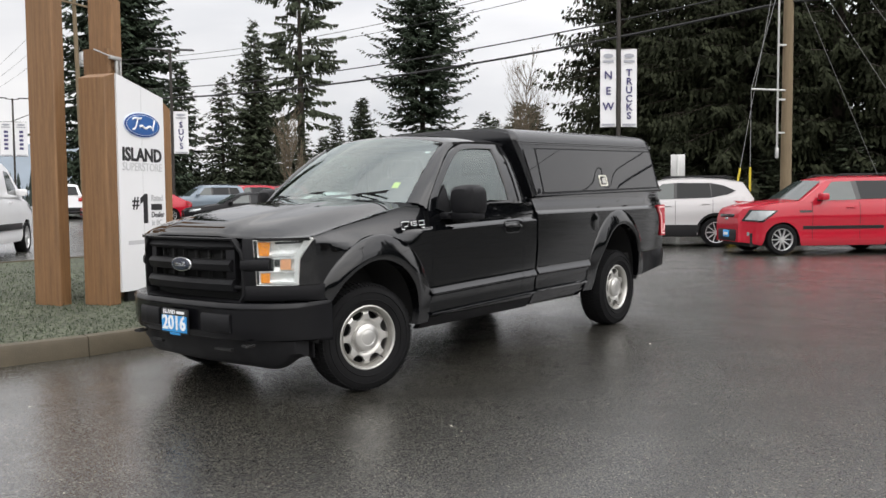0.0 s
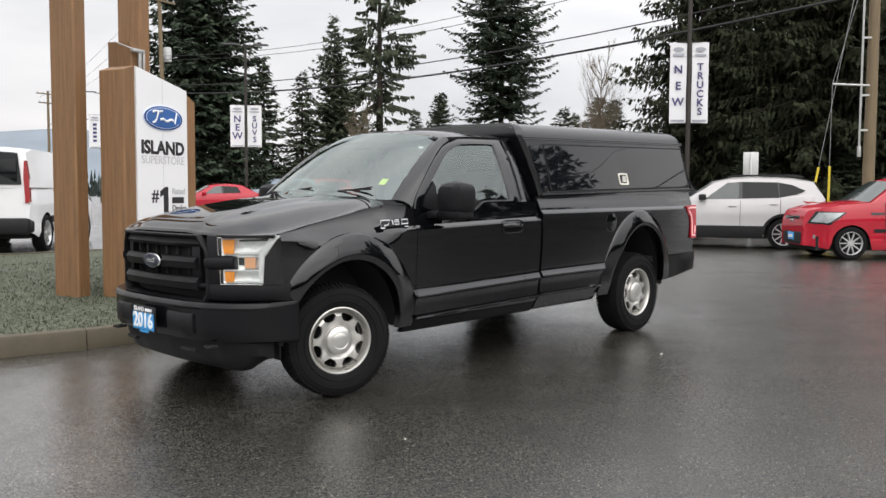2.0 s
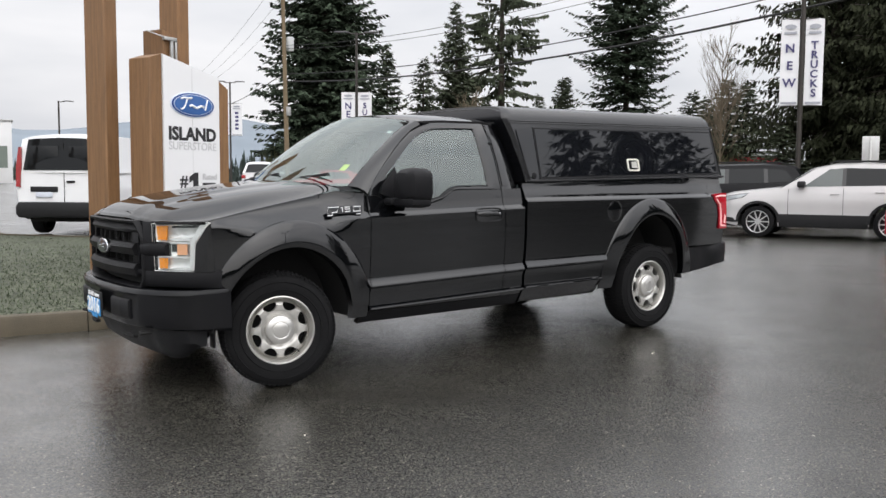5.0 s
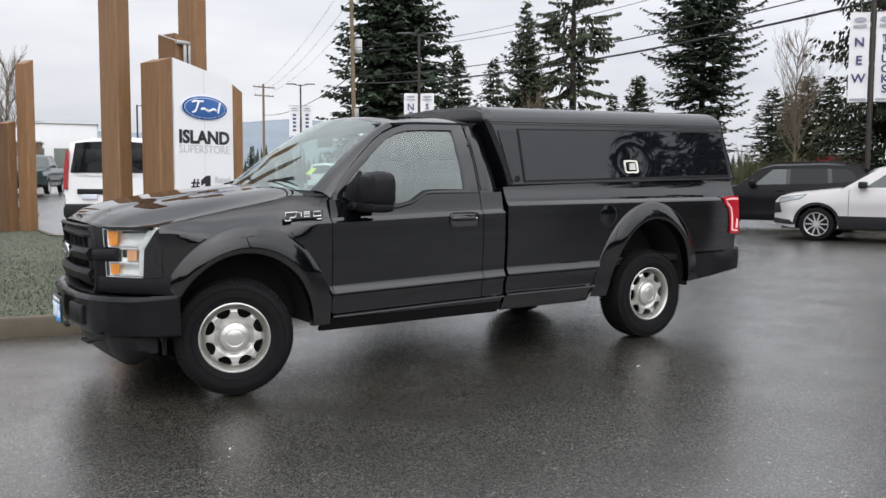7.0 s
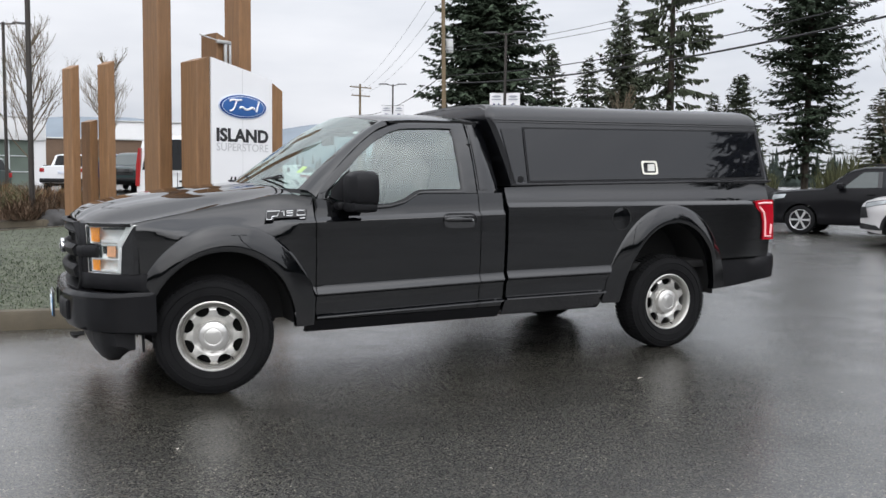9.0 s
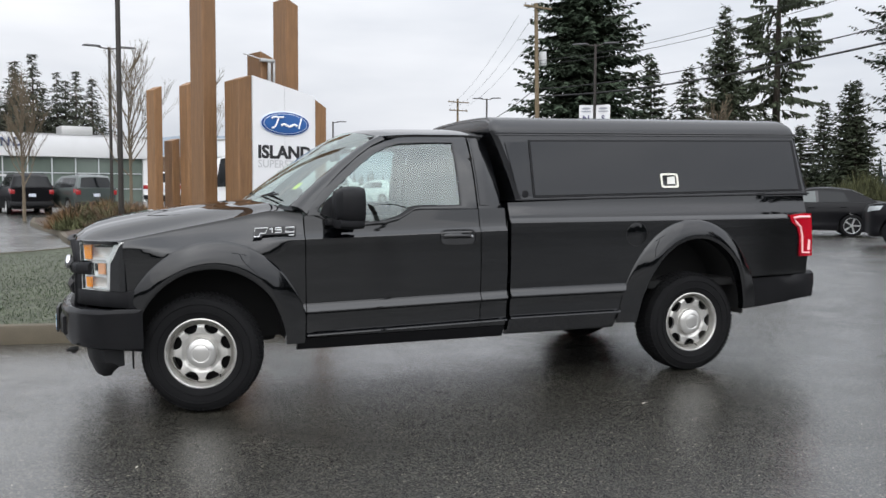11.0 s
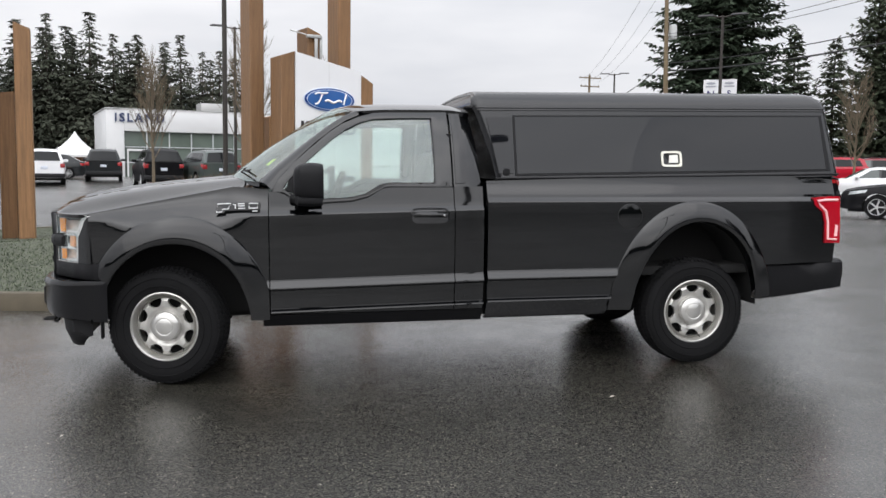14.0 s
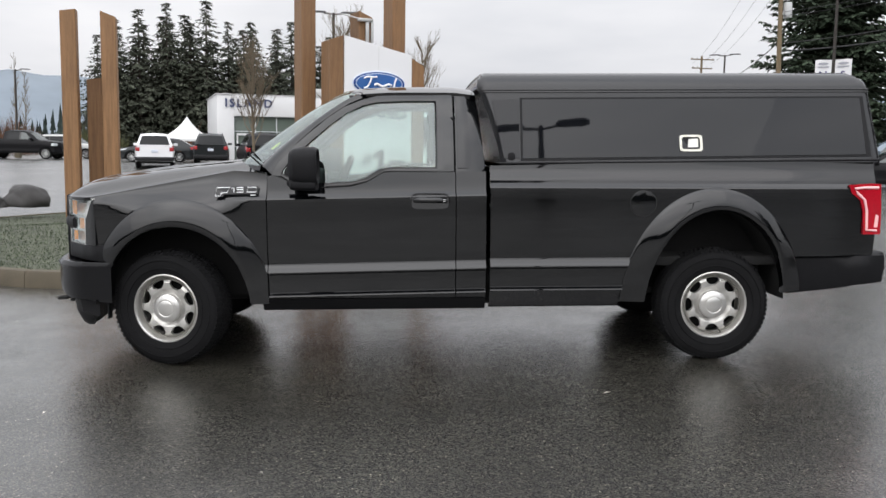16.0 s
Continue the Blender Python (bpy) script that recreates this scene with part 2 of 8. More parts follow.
def prism(bm, pts, to3, depth):
    """A closed outline of 2D points, set in space by to3(u, v, w) and given depth in w."""
    lo = [bm.verts.new(to3(u, v, 0.0)) for u, v in pts]
    hi = [bm.verts.new(to3(u, v, depth)) for u, v in pts]
    n = len(pts)
    bm.faces.new(lo[::-1])
    bm.faces.new(hi)
    for i in range(n):
        bm.faces.new((lo[i], lo[(i + 1) % n], hi[(i + 1) % n], hi[i]))
    return bm


def loft(bm, rings, closed=True, caps=True):
    """Skins rows of points with quads."""
    vs = [[bm.verts.new(p) for p in r] for r in rings]
    for a, b in zip(vs, vs[1:]):
        n = len(a)
        for i in range(n if closed else n - 1):
            j = (i + 1) % n
            bm.faces.new((a[i], a[j], b[j], b[i]))
    if caps and closed:
        bm.faces.new(vs[0][::-1])
        bm.faces.new(vs[-1])
    return vs


def tube(bm, pts, radius, sides=8, caps=True):
    """A round bar along points; radius is one number or one a point."""
    rings = []
    for i, p in enumerate(pts):
        p = Vector(p)
        d = (Vector(pts[min(i + 1, len(pts) - 1)]) - Vector(pts[max(i - 1, 0)])).normalized()
        a = d.cross(Vector((0, 0, 1)) if abs(d.z) < 0.9 else Vector((1, 0, 0))).normalized()
        b = d.cross(a)
        r = radius[i] if isinstance(radius, (list, tuple)) else radius
        rings.append([p + a * r * math.cos(k * math.tau / sides) + b * r * math.sin(k * math.tau / sides) for k in range(sides)])
    loft(bm, rings, True, caps)
    return bm


def lathe(bm, profile, sides=48, axis="Y", closed=False):
    """Turns (radius, along) points about an axis."""
    def at(r, w, a):
        c, s = r * math.cos(a), r * math.sin(a)
        return {"Y": (c, w, s), "Z": (c, s, w), "X": (w, c, s)}[axis]
    prof = profile + [profile[0]] if closed else profile
    rings = [[at(r, w, k * math.tau / sides) for k in range(sides)] for r, w in prof]
    loft(bm, rings, True, False)
    return bm


def words(text, size, depth, material, parent, m, name="lettering", spacing=1.0, offset=0.0, bar=None, align="CENTER", fit=None):
    """Raised lettering in the built-in font, as a mesh."""
    cu = bpy.data.curves.new(name, "FONT")
    cu.body, cu.size, cu.extrude, cu.align_x, cu.align_y = text, size, depth, align, "CENTER"
    cu.space_character, cu.offset, cu.resolution_u = spacing, offset, 3
    if "\n" in text:
        cu.space_line = bar or 1.0
    tmp = bpy.data.objects.new("tmp_text", cu)
    scene.collection.objects.link(tmp)
    bpy.context.view_layer.update()
    me = bpy.data.meshes.new_from_object(tmp.evaluated_get(bpy.context.evaluated_depsgraph_get()))
    bpy.data.objects.remove(tmp)
    bpy.data.curves.remove(cu)
    me.materials.clear()
    me.materials.append(material)
    if fit:
        xs, ys = [v.co.x for v in me.vertices], [v.co.y for v in me.vertices]
        cx, cy = (min(xs) + max(xs)) / 2, (min(ys) + max(ys)) / 2
        kx, ky = fit[0] / (max(xs) - min(xs)), fit[1] / (max(ys) - min(ys))
        for v in me.vertices:
            v.co.x, v.co.y = (v.co.x - cx) * kx, (v.co.y - cy) * ky
    ob = new(name, me)
    ob.parent = parent
    ob.matrix_basis = m
    return ob


# ---- ground ----
def axis_steps(lo, hi, fine_lo, fine_hi, step):
    xs, v = [], fine_lo
    while v <= fine_hi:
        xs.append(v)
        v += step
    v, s = fine_lo, step
    while v > lo:
        s *= 1.35
        v -= s
        xs.append(max(v, lo))
    v, s = fine_hi, step
    while v < hi:
        s *= 1.35
        v += s
        xs.append(min(v, hi))
    return sorted(set(xs))


bm = bmesh.new()
gx, gy = axis_steps(-1500, 1500, -20, 40, 1.0), axis_steps(-1500, 1500, -15, 55, 1.0)
gv = [[bm.verts.new((x, y, ground_z(x, y))) for x in gx] for y in gy]
for a, b in zip(gv, gv[1:]):
    for i in range(len(gx) - 1):
        bm.faces.new((a[i], a[i + 1], b[i + 1], b[i]))
ground = tagged(part("ground", bm, ASPHALT), "dark wet asphalt of a sales lot", "ground", kind="structure")


def island(name, outline, lift, kerb_w, kerb_h, soil, label, piece=1.8):
    """A kerbed bed: kerb stones as pieces round a raised, slightly domed sheet of soil."""
    ob = thing(name, pose(0, 0, 0), label, "traffic island")
    ob["kind"] = "structure"
    pts = [Vector((x, y, 0)) for x, y in outline]

    def height(p):
        return kerb_h * (1 - 0.8 * smooth(5, 9.5, p.y)) if soil is LAWN_SOIL else kerb_h
    n = len(pts)
    inner = []
    for i in range(n):
        d = (pts[(i + 1) % n] - pts[i - 1]).normalized()
        inner.append(pts[i] + Vector((-d.y, d.x, 0)) * kerb_w)
    bm = bmesh.new()
    ctr = sum(inner, Vector()) / n
    rings = []
    for k in range(9):
        f = 1 - k / 8.5
        rings.append([(ctr.x + (p.x - ctr.x) * f, ctr.y + (p.y - ctr.y) * f,
                       ground_z(p.x, p.y) * f + ground_z(ctr.x, ctr.y) * (1 - f) + height(p) - 0.02 + lift * (1 - f * f)) for p in inner])
    vs = loft(bm, rings, True, False)
    bm.faces.new(vs[-1])
    part("soil", bm, soil, ob)
    for i in range(n):
        a, b, ia, ib = pts[i], pts[(i + 1) % n], inner[i], inner[(i + 1) % n]
        gap = (b - a).normalized() * 0.004
        bm = bmesh.new()
        rings = []
        for o, q in ((a + gap, ia + gap), (b - gap, ib - gap)):
            z = ground_z(o.x, o.y)
            w = q - o
            k = height(o)
            prof = [(0, -0.1), (0.005, 0.0), (0.06, k - 0.03), (0.16, k - 0.005), (0.3, k), (1, k), (1, -0.1)]
            rings.append([o + w * u + Vector((0, 0, z + v)) for u, v in prof])
        loft(bm, rings)
        part("kerb_stone", bm, CONCRETE, ob)
    return ob


def rounded_outline(corners, step=1.6):
    """Densifies a closed Catmull-Rom loop through corner points."""
    out, n = [], len(corners)
    for i in range(n):
        p0, p1, p2, p3 = (Vector(corners[(i + k - 1) % n]) for k in range(4))
        m = max(1, int((p2 - p1).length / step))
        for k in range(m):
            t = k / m
            q = 0.5 * (2 * p1 + (p2 - p0) * t + (2 * p0 - 5 * p1 + 4 * p2 - p3) * t * t + (3 * p1 - p0 - 3 * p2 + p3) * t ** 3)
            out.append((q.x, q.y))
    return out


sign_island = island("sign_island", rounded_outline([(-7.4, 8.6), (-6.4, 5.4), (-4.2, 3.35), (-2.3, 2.42), (-0.4, 2.0), (1.6, 1.85), (3.4, 2.1), (4.6, 3.2), (5.6, 6.0), (6.0, 9.0), (4.4, 10.2), (1.9, 10.4), (0.9, 12.2), (0.9, 15.0), (-1.2, 15.5), (-4.6, 14.3), (-6.6, 11.4)]),
                     0.07, 0.135, 0.17, LAWN_SOIL, "kerbed island of grey-green grass round the dealership sign")


# ---- sign of timber posts and white panel ----
def timber_post(name, x, y, half_w, half_d, turn, z0, z1, slant, parent=None, label="", category="post", group=""):
    """A squared glulam post with eased edges and a slanted top."""
    bm = bmesh.new()
    b = 0.012
    ring = [(-half_w + b, -half_d), (half_w - b, -half_d), (half_w, -half_d + b), (half_w, half_d - b), (half_w - b, half_d), (-half_w + b, half_d), (-half_w, half_d - b), (-half_w, -half_d + b)]
    h = z1 - z0
    loft(bm, [[(u, v, -0.3) for u, v in ring], [(u, v, h * 0.5) for u, v in ring], [(u, v, h + slant * u / half_w) for u, v in ring]])
    ob = part(name, bm, TIMBER, parent, label, angle=20)
    ob.matrix_basis = pose(x, y, z0, 0, 0, turn)
    if not parent:
        tagged(ob, label, category, group)
    return ob

# ---- the pickup truck ----
# x runs from the front axle to the rear, y across, z up from the tyres' contact
GLOSS_BLACK = mat("gloss_black_trim", (0.008, 0.008, 0.009), 0.12, vary=0.1)
PAINT = mat("black_clearcoat_paint", (0.0022, 0.0024, 0.0030), 0.5, coat=1.0, vary=0.15, scale=2.5, spec=0.0, coat_ior=1.55)
CANOPY_SKIN = mat("satin_black_fibreglass", (0.008, 0.0085, 0.010), 0.20, vary=0.15, scale=6, bump=0.015, bump_scale=120, spec=0.5)
TEXTURED = mat("grained_black_plastic", (0.007, 0.007, 0.008), 0.46, spec=0.15, vary=0.2, scale=25, bump=0.12, bump_scale=400)
CHROME = mat("chrome", (0.75, 0.75, 0.76), 0.12, metal=1.0)
LENS_CLEAR = glass_mat("headlight_lens", (0.95, 0.96, 0.96), 0.02, 0.96)
LAMP_WHITE = mat("clear_light_guide", (0.88, 0.88, 0.87), 0.14, metal=0.4, vary=0.1, scale=50)
REFLECTOR = mat("bright_reflector", (0.88, 0.88, 0.86), 0.22, metal=0.6, vary=0.2, scale=40, bump=1.0, bump_scale=22)
AMBER = mat("amber_lens", (0.95, 0.32, 0.02), 0.15, vary=0.3, scale=60)
AMBER_PALE = mat("pale_amber_lens", (0.85, 0.42, 0.22), 0.15, vary=0.3, scale=60)
RED_LENS = mat("red_lens", (0.36, 0.004, 0.014), 0.2, coat=0.7, spec=0.2, vary=0.25, scale=30)
RED_PALE = mat("pale_red_light_guide", (0.85, 0.48, 0.48), 0.3, spec=0.3)
WINDOW = glass_mat("window_glass", (0.74, 0.88, 0.83), 0.0, 0.84, 1.05)
SCREEN = glass_mat("windscreen_glass", (0.72, 0.86, 0.82), 0.0, 0.82, 1.5)
TINTED = mat("dark_tinted_glass", (0.005, 0.0055, 0.007), 0.02, spec=0.42, vary=0.05, bump=0.03, bump_scale=2.2)
SEAT_CLOTH = mat("grey_seat_cloth", (0.035, 0.035, 0.037), 0.95, vary=0.2, scale=30, bump=0.2, bump_scale=200)
TRIM_GREY = mat("grey_interior_trim", (0.032, 0.032, 0.032), 0.8, vary=0.15, scale=15)
PLATE_BLUE = mat("plate_blue", (0.03, 0.28, 0.62), 0.35, vary=0.1, scale=20)
PLATE_WHITE = mat("plate_white", (0.8, 0.8, 0.8), 0.4)
YELLOW_TAG = mat("yellow_sticker", (0.62, 0.75, 0.05), 0.6, vary=0.05)
WHITE_TAG = mat("white_sticker", (0.7, 0.72, 0.72), 0.6)

truck = thing("pickup_truck", pose(-0.006, 0, -0.012, 0, -0.86, 0), "black regular cab pickup with black canopy on wet asphalt", "pickup truck")

FRONT_ARCH = (0.075, 0.365, 0.47, 0.54, 0.10, 0.36, 0.595, 0.715)
REAR_ARCH = (3.59, 0.365, 0.465, 0.63, 3.56, 0.365, 0.60, 0.775)
AXLE_FRONT, AXLE_REAR, TYRE_R = 0.03, 3.584, 0.368


def lerp_table(table, v):
    for (a, p), (b, q) in zip(table, table[1:]):
        if v <= b:
            return p + (q - p) * max(0.0, (v - a) / (b - a))
    return table[-1][1]


def side_profile(x):
    """Height and half width of the body side at x, crease by crease."""
    if x < 2.07:
        hi = 1.085 + 0.02 * (x - 0.67) / 1.2
        lo = 0.66 + 0.02 * (x - 0.67) / 1.2
    else:
        hi, lo = 1.158 - 0.006 * (x - 2.1), 0.692
    top = 0.935 if x < 2.07 else 0.928
    lo -= 0.058
    return [(0.30, 0.830), (0.37, 0.885), (lo - 0.164, 0.942), (lo - 0.156, 0.9755), (lo - 0.148, 0.973), (lo - 0.132, 0.951), (lo - 0.05, 0.958), (lo - 0.014, 0.974), (lo - 0.004, 0.989), (lo + 0.003, 0.9915), (lo + 0.009, 0.9895), (lo + 0.021, 0.9815), (lo + 0.034, 0.9735),
            (lo + 0.047, 0.9675), (lo + 0.058, 0.9650), (max(0.70, lo + 0.08), 0.9695), (0.81, 0.9795), (0.88, 0.9845), (0.95, 0.9875), (hi - 0.030, 0.9905), (hi - 0.012, 0.992), (hi - 0.004, 0.988), (hi + 0.020, 0.962), (hi + 0.042, 0.956), (max(hi + 0.085, 1.26), top), (1.36, 0.91)]


def side_width(x, z):
    """Half width of the body side with its creases."""
    w = lerp_table(side_profile(x), z)
    return w - 0.075 * smooth(0.1, -0.55, x) ** 1.6 - 0.04 * smooth(4.05, 4.75, x) ** 1.5


def ellipse_z(x, cx, cz, rx, rz):
    u = (x - cx) / rx
    return cz + rz * math.sqrt(1 - u * u) if abs(u) < 1 else None


def side_panel(name, x0, x1, low, high, mirror, material=None, arch=None, inset=0.05, label="", shape=None):
    """A pressed body side between a lower and an upper edge, with its edges folded in."""
    n = max(2, int((x1 - x0) / 0.05))
    xs = {round(x0 + (x1 - x0) * i / n, 4) for i in range(n + 1)}
    if arch:
        cx, cz, rx, rz = arch[4:]
        for k in range(61):
            x = cx + rx * 0.9995 * math.cos(math.pi * k / 60)
            if x0 <= x <= x1:
                xs.add(round(x, 4))
    s = -1 if mirror < 0 else 1
    bm = bmesh.new()
    cols = []
    for x in sorted(xs):
        zb, zt = low(x), high(x)
        if arch:
            az = ellipse_z(x, *arch[4:])
            if az is not None:
                zb = max(zb, az)
        knots = [z for z, _ in side_profile(x)]
        zs = []
        for a_, b_ in zip(knots, knots[1:]):
            zs += [a_ + (b_ - a_) * k / 3 for k in range(3)]
        zs.append(knots[-1])
        if shape:
            base = [z for z in zs if z < knots[-4] + 0.001]
            zs = base + [base[-1] + max(0.0, zt - base[-1]) * k / 9 for k in range(1, 10)]
            zs += [zt] * (len(knots) * 3 - len(zs))
        zs = [min(max(z, zb), zt) for z in zs]
        cols.append([bm.verts.new((x, s * (shape(x, z, zt) if shape else side_width(x, z)), z)) for z in zs])
    for a_, b_ in zip(cols, cols[1:]):
        for i in range(len(a_) - 1):
            q = (a_[i], a_[i + 1], b_[i + 1], b_[i])
            if len({tuple(round(c, 5) for c in v.co) for v in q}) >= 3:
                bm.faces.new(q)
    bmesh.ops.remove_doubles(bm, verts=bm.verts, dist=1e-4)
    bmesh.ops.dissolve_degenerate(bm, dist=1e-4, edges=bm.edges)
    rim = [e for e in bm.edges if len(e.link_faces) == 1]
    got = bmesh.ops.extrude_edge_only(bm, edges=rim)
    for v in (g for g in got["geom"] if isinstance(g, bmesh.types.BMVert)):
        v.co.y -= s * inset
    return part(name, bm, material or PAINT, truck, label, angle=26)


def plain_width(z):
    """Half width of the body side without its creases."""
    return lerp_table([(0.30, 0.885), (0.42, 0.930), (0.50, 0.955), (0.66, 0.966), (0.80, 0.974), (0.95, 0.983), (1.1, 0.985)], z)


def wheel_lip(arch, side, a0, a1, x_max=9.0):
    """The raised band round a wheel opening, swept about the wheel."""
    ix, iz, irx, irz, ox, oz, orx, orz = arch
    bm = bmesh.new()
    rows = []
    for k in range(73):
        t_ = a0 + (a1 - a0) * k / 72
        c, q = math.cos(t_), math.sin(t_)
        po, pi_ = (ox + (orx + 0.004) * c, oz + (orz + 0.004) * q), (ix + irx * c, iz + irz * q)
        fade = smooth(0.22, 0.7, q)
        row = []
        for f, out in ((0.0, -0.010), (0.0, -0.002), (0.02, 0.004), (0.05, 0.009), (0.12, 0.015), (0.32, 0.027), (0.55, 0.039), (0.74, 0.046), (0.84, 0.047), (0.93, 0.042), (1.0, 0.028), (1.0, -0.06)):
            x, z = min(x_max, po[0] + (pi_[0] - po[0]) * f), po[1] + (pi_[1] - po[1]) * f
            flat = plain_width(po[1]) + side_width(po[0], 0.8) - 0.974
            local = plain_width(z) + side_width(x, 0.8) - 0.974
            row.append((x, side * (local + (flat - local) * fade + (out * fade if out > 0 else out)), z))
        rows.append(row)
    loft(bm, rows, False, False)
    return part("wheel_lip", bm, PAINT, truck, angle=40)


def fender_top(x):
    return 1.085 + 0.185 * (x + 0.48) if x < 0.45 else 1.257 - 0.05 * (x - 0.45)


def fender_shape(x, z, zt):
    """The fender: creased towards the door, a plain rolled shoulder over the wheel."""
    hi = 1.085 + 0.02 * (x - 0.67) / 1.2
    rear = smooth(0.36, 0.60, x)
    plain = plain_width(min(z, 1.0)) + side_width(x, 0.8) - 0.974
    w = side_width(x, z) if z < 0.74 else plain + (side_width(x, z) - plain) * rear
    z0 = hi - 0.02 - 0.07 * (1 - rear) * smooth(-0.40, -0.05, x)
    if z > z0:
        f = smooth(0, 1, (z - z0) / max(0.03, zt - z0))
        w = w * (1 - f) + (0.865 + 0.05 * smooth(0.3, 0.66, x) + 0.035 * smooth(-0.15, -0.43, x)) * f
    return w


SILL = [(0.66, 1.225), (0.74, 1.222), (0.84, 1.165), (0.92, 1.148), (1.02, 1.145), (1.2, 1.155), (1.30, 1.180), (1.40, 1.240), (1.46, 1.248), (1.75, 1.246), (1.88, 1.246)]
for side in (-1, 1):
    side_panel("fender", -0.432, 0.664, lambda x: 0.68 if x < 0 else 0.352, fender_top, side, arch=FRONT_ARCH, shape=fender_shape)
    side_panel("door", 0.670, 1.868, lambda x: 0.432, lambda x: lerp_table(SILL, x), side)
    side_panel("rocker", 0.62, 2.068, lambda x: 0.345, lambda x: 0.426, side, TEXTURED)
    side_panel("cab_corner", 1.874, 2.066, lambda x: 0.432, lambda x: 1.25, side)
    side_panel("bed_side", 2.094, 4.655, lambda x: 0.355 if x < 3.6 else 0.69, lambda x: 1.287 + 0.02 * (x - 2.1), side, arch=REAR_ARCH)
    wheel_lip(FRONT_ARCH, side, radians(3), radians(149), 0.662)
    wheel_lip(REAR_ARCH, side, radians(7), radians(178))


def ring_strip(name, rows, material, label="", thick=0.02, closed=True, angle=30):
    """Skins matching rows of points as a sheet with thickness."""
    bm = bmesh.new()
    loft(bm, rows, closed, False)
    ob = part(name, bm, material, truck, label, angle=angle)
    sol = ob.modifiers.new("thickness", "SOLIDIFY")
    sol.thickness, sol.offset = thick, -1
    return ob


def glasshouse(z):
    return lerp_table([(1.10, 0.962), (1.25, 0.940), (1.4, 0.893), (1.55, 0.833), (1.66, 0.778), (1.72, 0.742), (1.76, 0.705), (1.80, 0.60)], z)


CUT = [(0.690, 1.222), (0.705, 1.262), (0.735, 1.310), (0.82, 1.400), (0.93, 1.500), (1.04, 1.592), (1.15, 1.668), (1.26, 1.715), (1.36, 1.742), (1.5, 1.752), (1.7, 1.757), (1.866, 1.757)]
PANE = [(0.760, 1.230), (0.775, 1.262), (0.800, 1.295), (0.87, 1.372), (0.97, 1.462), (1.07, 1.548), (1.17, 1.622), (1.27, 1.672), (1.36, 1.695), (1.5, 1.702), (1.62, 1.704), (1.742, 1.703)]
CUT_BACK = [(1.867, 1.62), (1.868, 1.45), (1.868, 1.30), (1.868, 1.249), (1.76, 1.249), (1.46, 1.251), (1.40, 1.243), (1.30, 1.183), (1.2, 1.158), (1.02, 1.148), (0.92, 1.151), (0.84, 1.168), (0.75, 1.222)]
PANE_BACK = [(1.744, 1.60), (1.744, 1.45), (1.743, 1.33), (1.742, 1.270), (1.70, 1.268), (1.47, 1.268), (1.42, 1.262), (1.31, 1.202), (1.2, 1.178), (1.02, 1.168), (0.93, 1.170), (0.86, 1.185), (0.785, 1.225)]
for side in (-1, 1):
    outer, inner = CUT + CUT_BACK, PANE + PANE_BACK
    rows = [[(a[0] + (b[0] - a[0]) * f, side * (glasshouse(a[1] + (b[1] - a[1]) * f) + d), a[1] + (b[1] - a[1]) * f) for a, b in zip(outer, inner)]
            for f, d in ((0, -0.012), (0.06, 0.0), (0.5, 0.002), (0.92, 0.0), (1.0, -0.012))]
    ring_strip("window_frame", rows, PAINT, thick=0.03)
    rows = [[(1.3 + (x - 1.3) * f, side * (glasshouse(1.45 + (z - 1.45) * f) - 0.014), 1.45 + (z - 1.45) * f) for x, z in inner] for f in (1.0, 0.66, 0.33, 0.02)]
    bm = bmesh.new()
    loft(bm, rows, True, False)
    o = part("side_window", bm, WINDOW, truck, "clear greenish side glass")
    o.visible_shadow = False
    # corner of the cab behind the door
    rows = [[(1.873 + (xr - 1.873) * f, side * (glasshouse(z) - 0.004 - 0.05 * f * f), z) for f in (0, 0.25, 0.6, 0.9, 1.0)]
            for z, xr in ((1.25, 2.064), (1.32, 2.062), (1.45, 2.052), (1.6, 2.035), (1.70, 2.02), (1.757, 2.008))]
    ring_strip("cab_pillar", rows, PAINT, thick=0.03, closed=False)
    rows = [[(1.886 + (xr - 1.886) * f, side * (glasshouse(z) + 0.002 - 0.05 * (f * (xr - 1.873) / 0.18) ** 2), z) for f in (0, 0.3, 0.6, 1.0)]
            for z, xr in ((1.272, 1.955), (1.295, 1.975), (1.45, 1.966), (1.6, 1.957), (1.74, 1.945))]
    ring_strip("pillar_cover", rows, GLOSS_BLACK, thick=0.006, closed=False)

# windscreen, pillars, roof
EDGE = [(0.600, 0.800, 1.285), (0.70, 0.775, 1.375), (0.82, 0.745, 1.475), (0.95, 0.712, 1.575), (1.07, 0.682, 1.660), (1.17, 0.655, 1.722), (1.225, 0.640, 1.752)]
PILLAR = [(0.690, 0.915, 1.235), (0.755, 0.895, 1.330), (0.86, 0.862, 1.440), (0.97, 0.822, 1.540), (1.08, 0.775, 1.625), (1.18, 0.742, 1.690), (1.27, 0.722, 1.728)]
for side in (-1, 1):
    rows = [[(a[0] + (b[0] - a[0]) * f, side * (a[1] + (b[1] - a[1]) * f + 0.018 * math.sin(math.pi * f)), a[2] + (b[2] - a[2]) * f + 0.016 * math.sin(math.pi * f)) for f in (0, 0.25, 0.5, 0.75, 1)]
            for a, b in zip(EDGE, PILLAR)]
    ring_strip("windscreen_pillar", rows, PAINT, thick=0.03, closed=False)


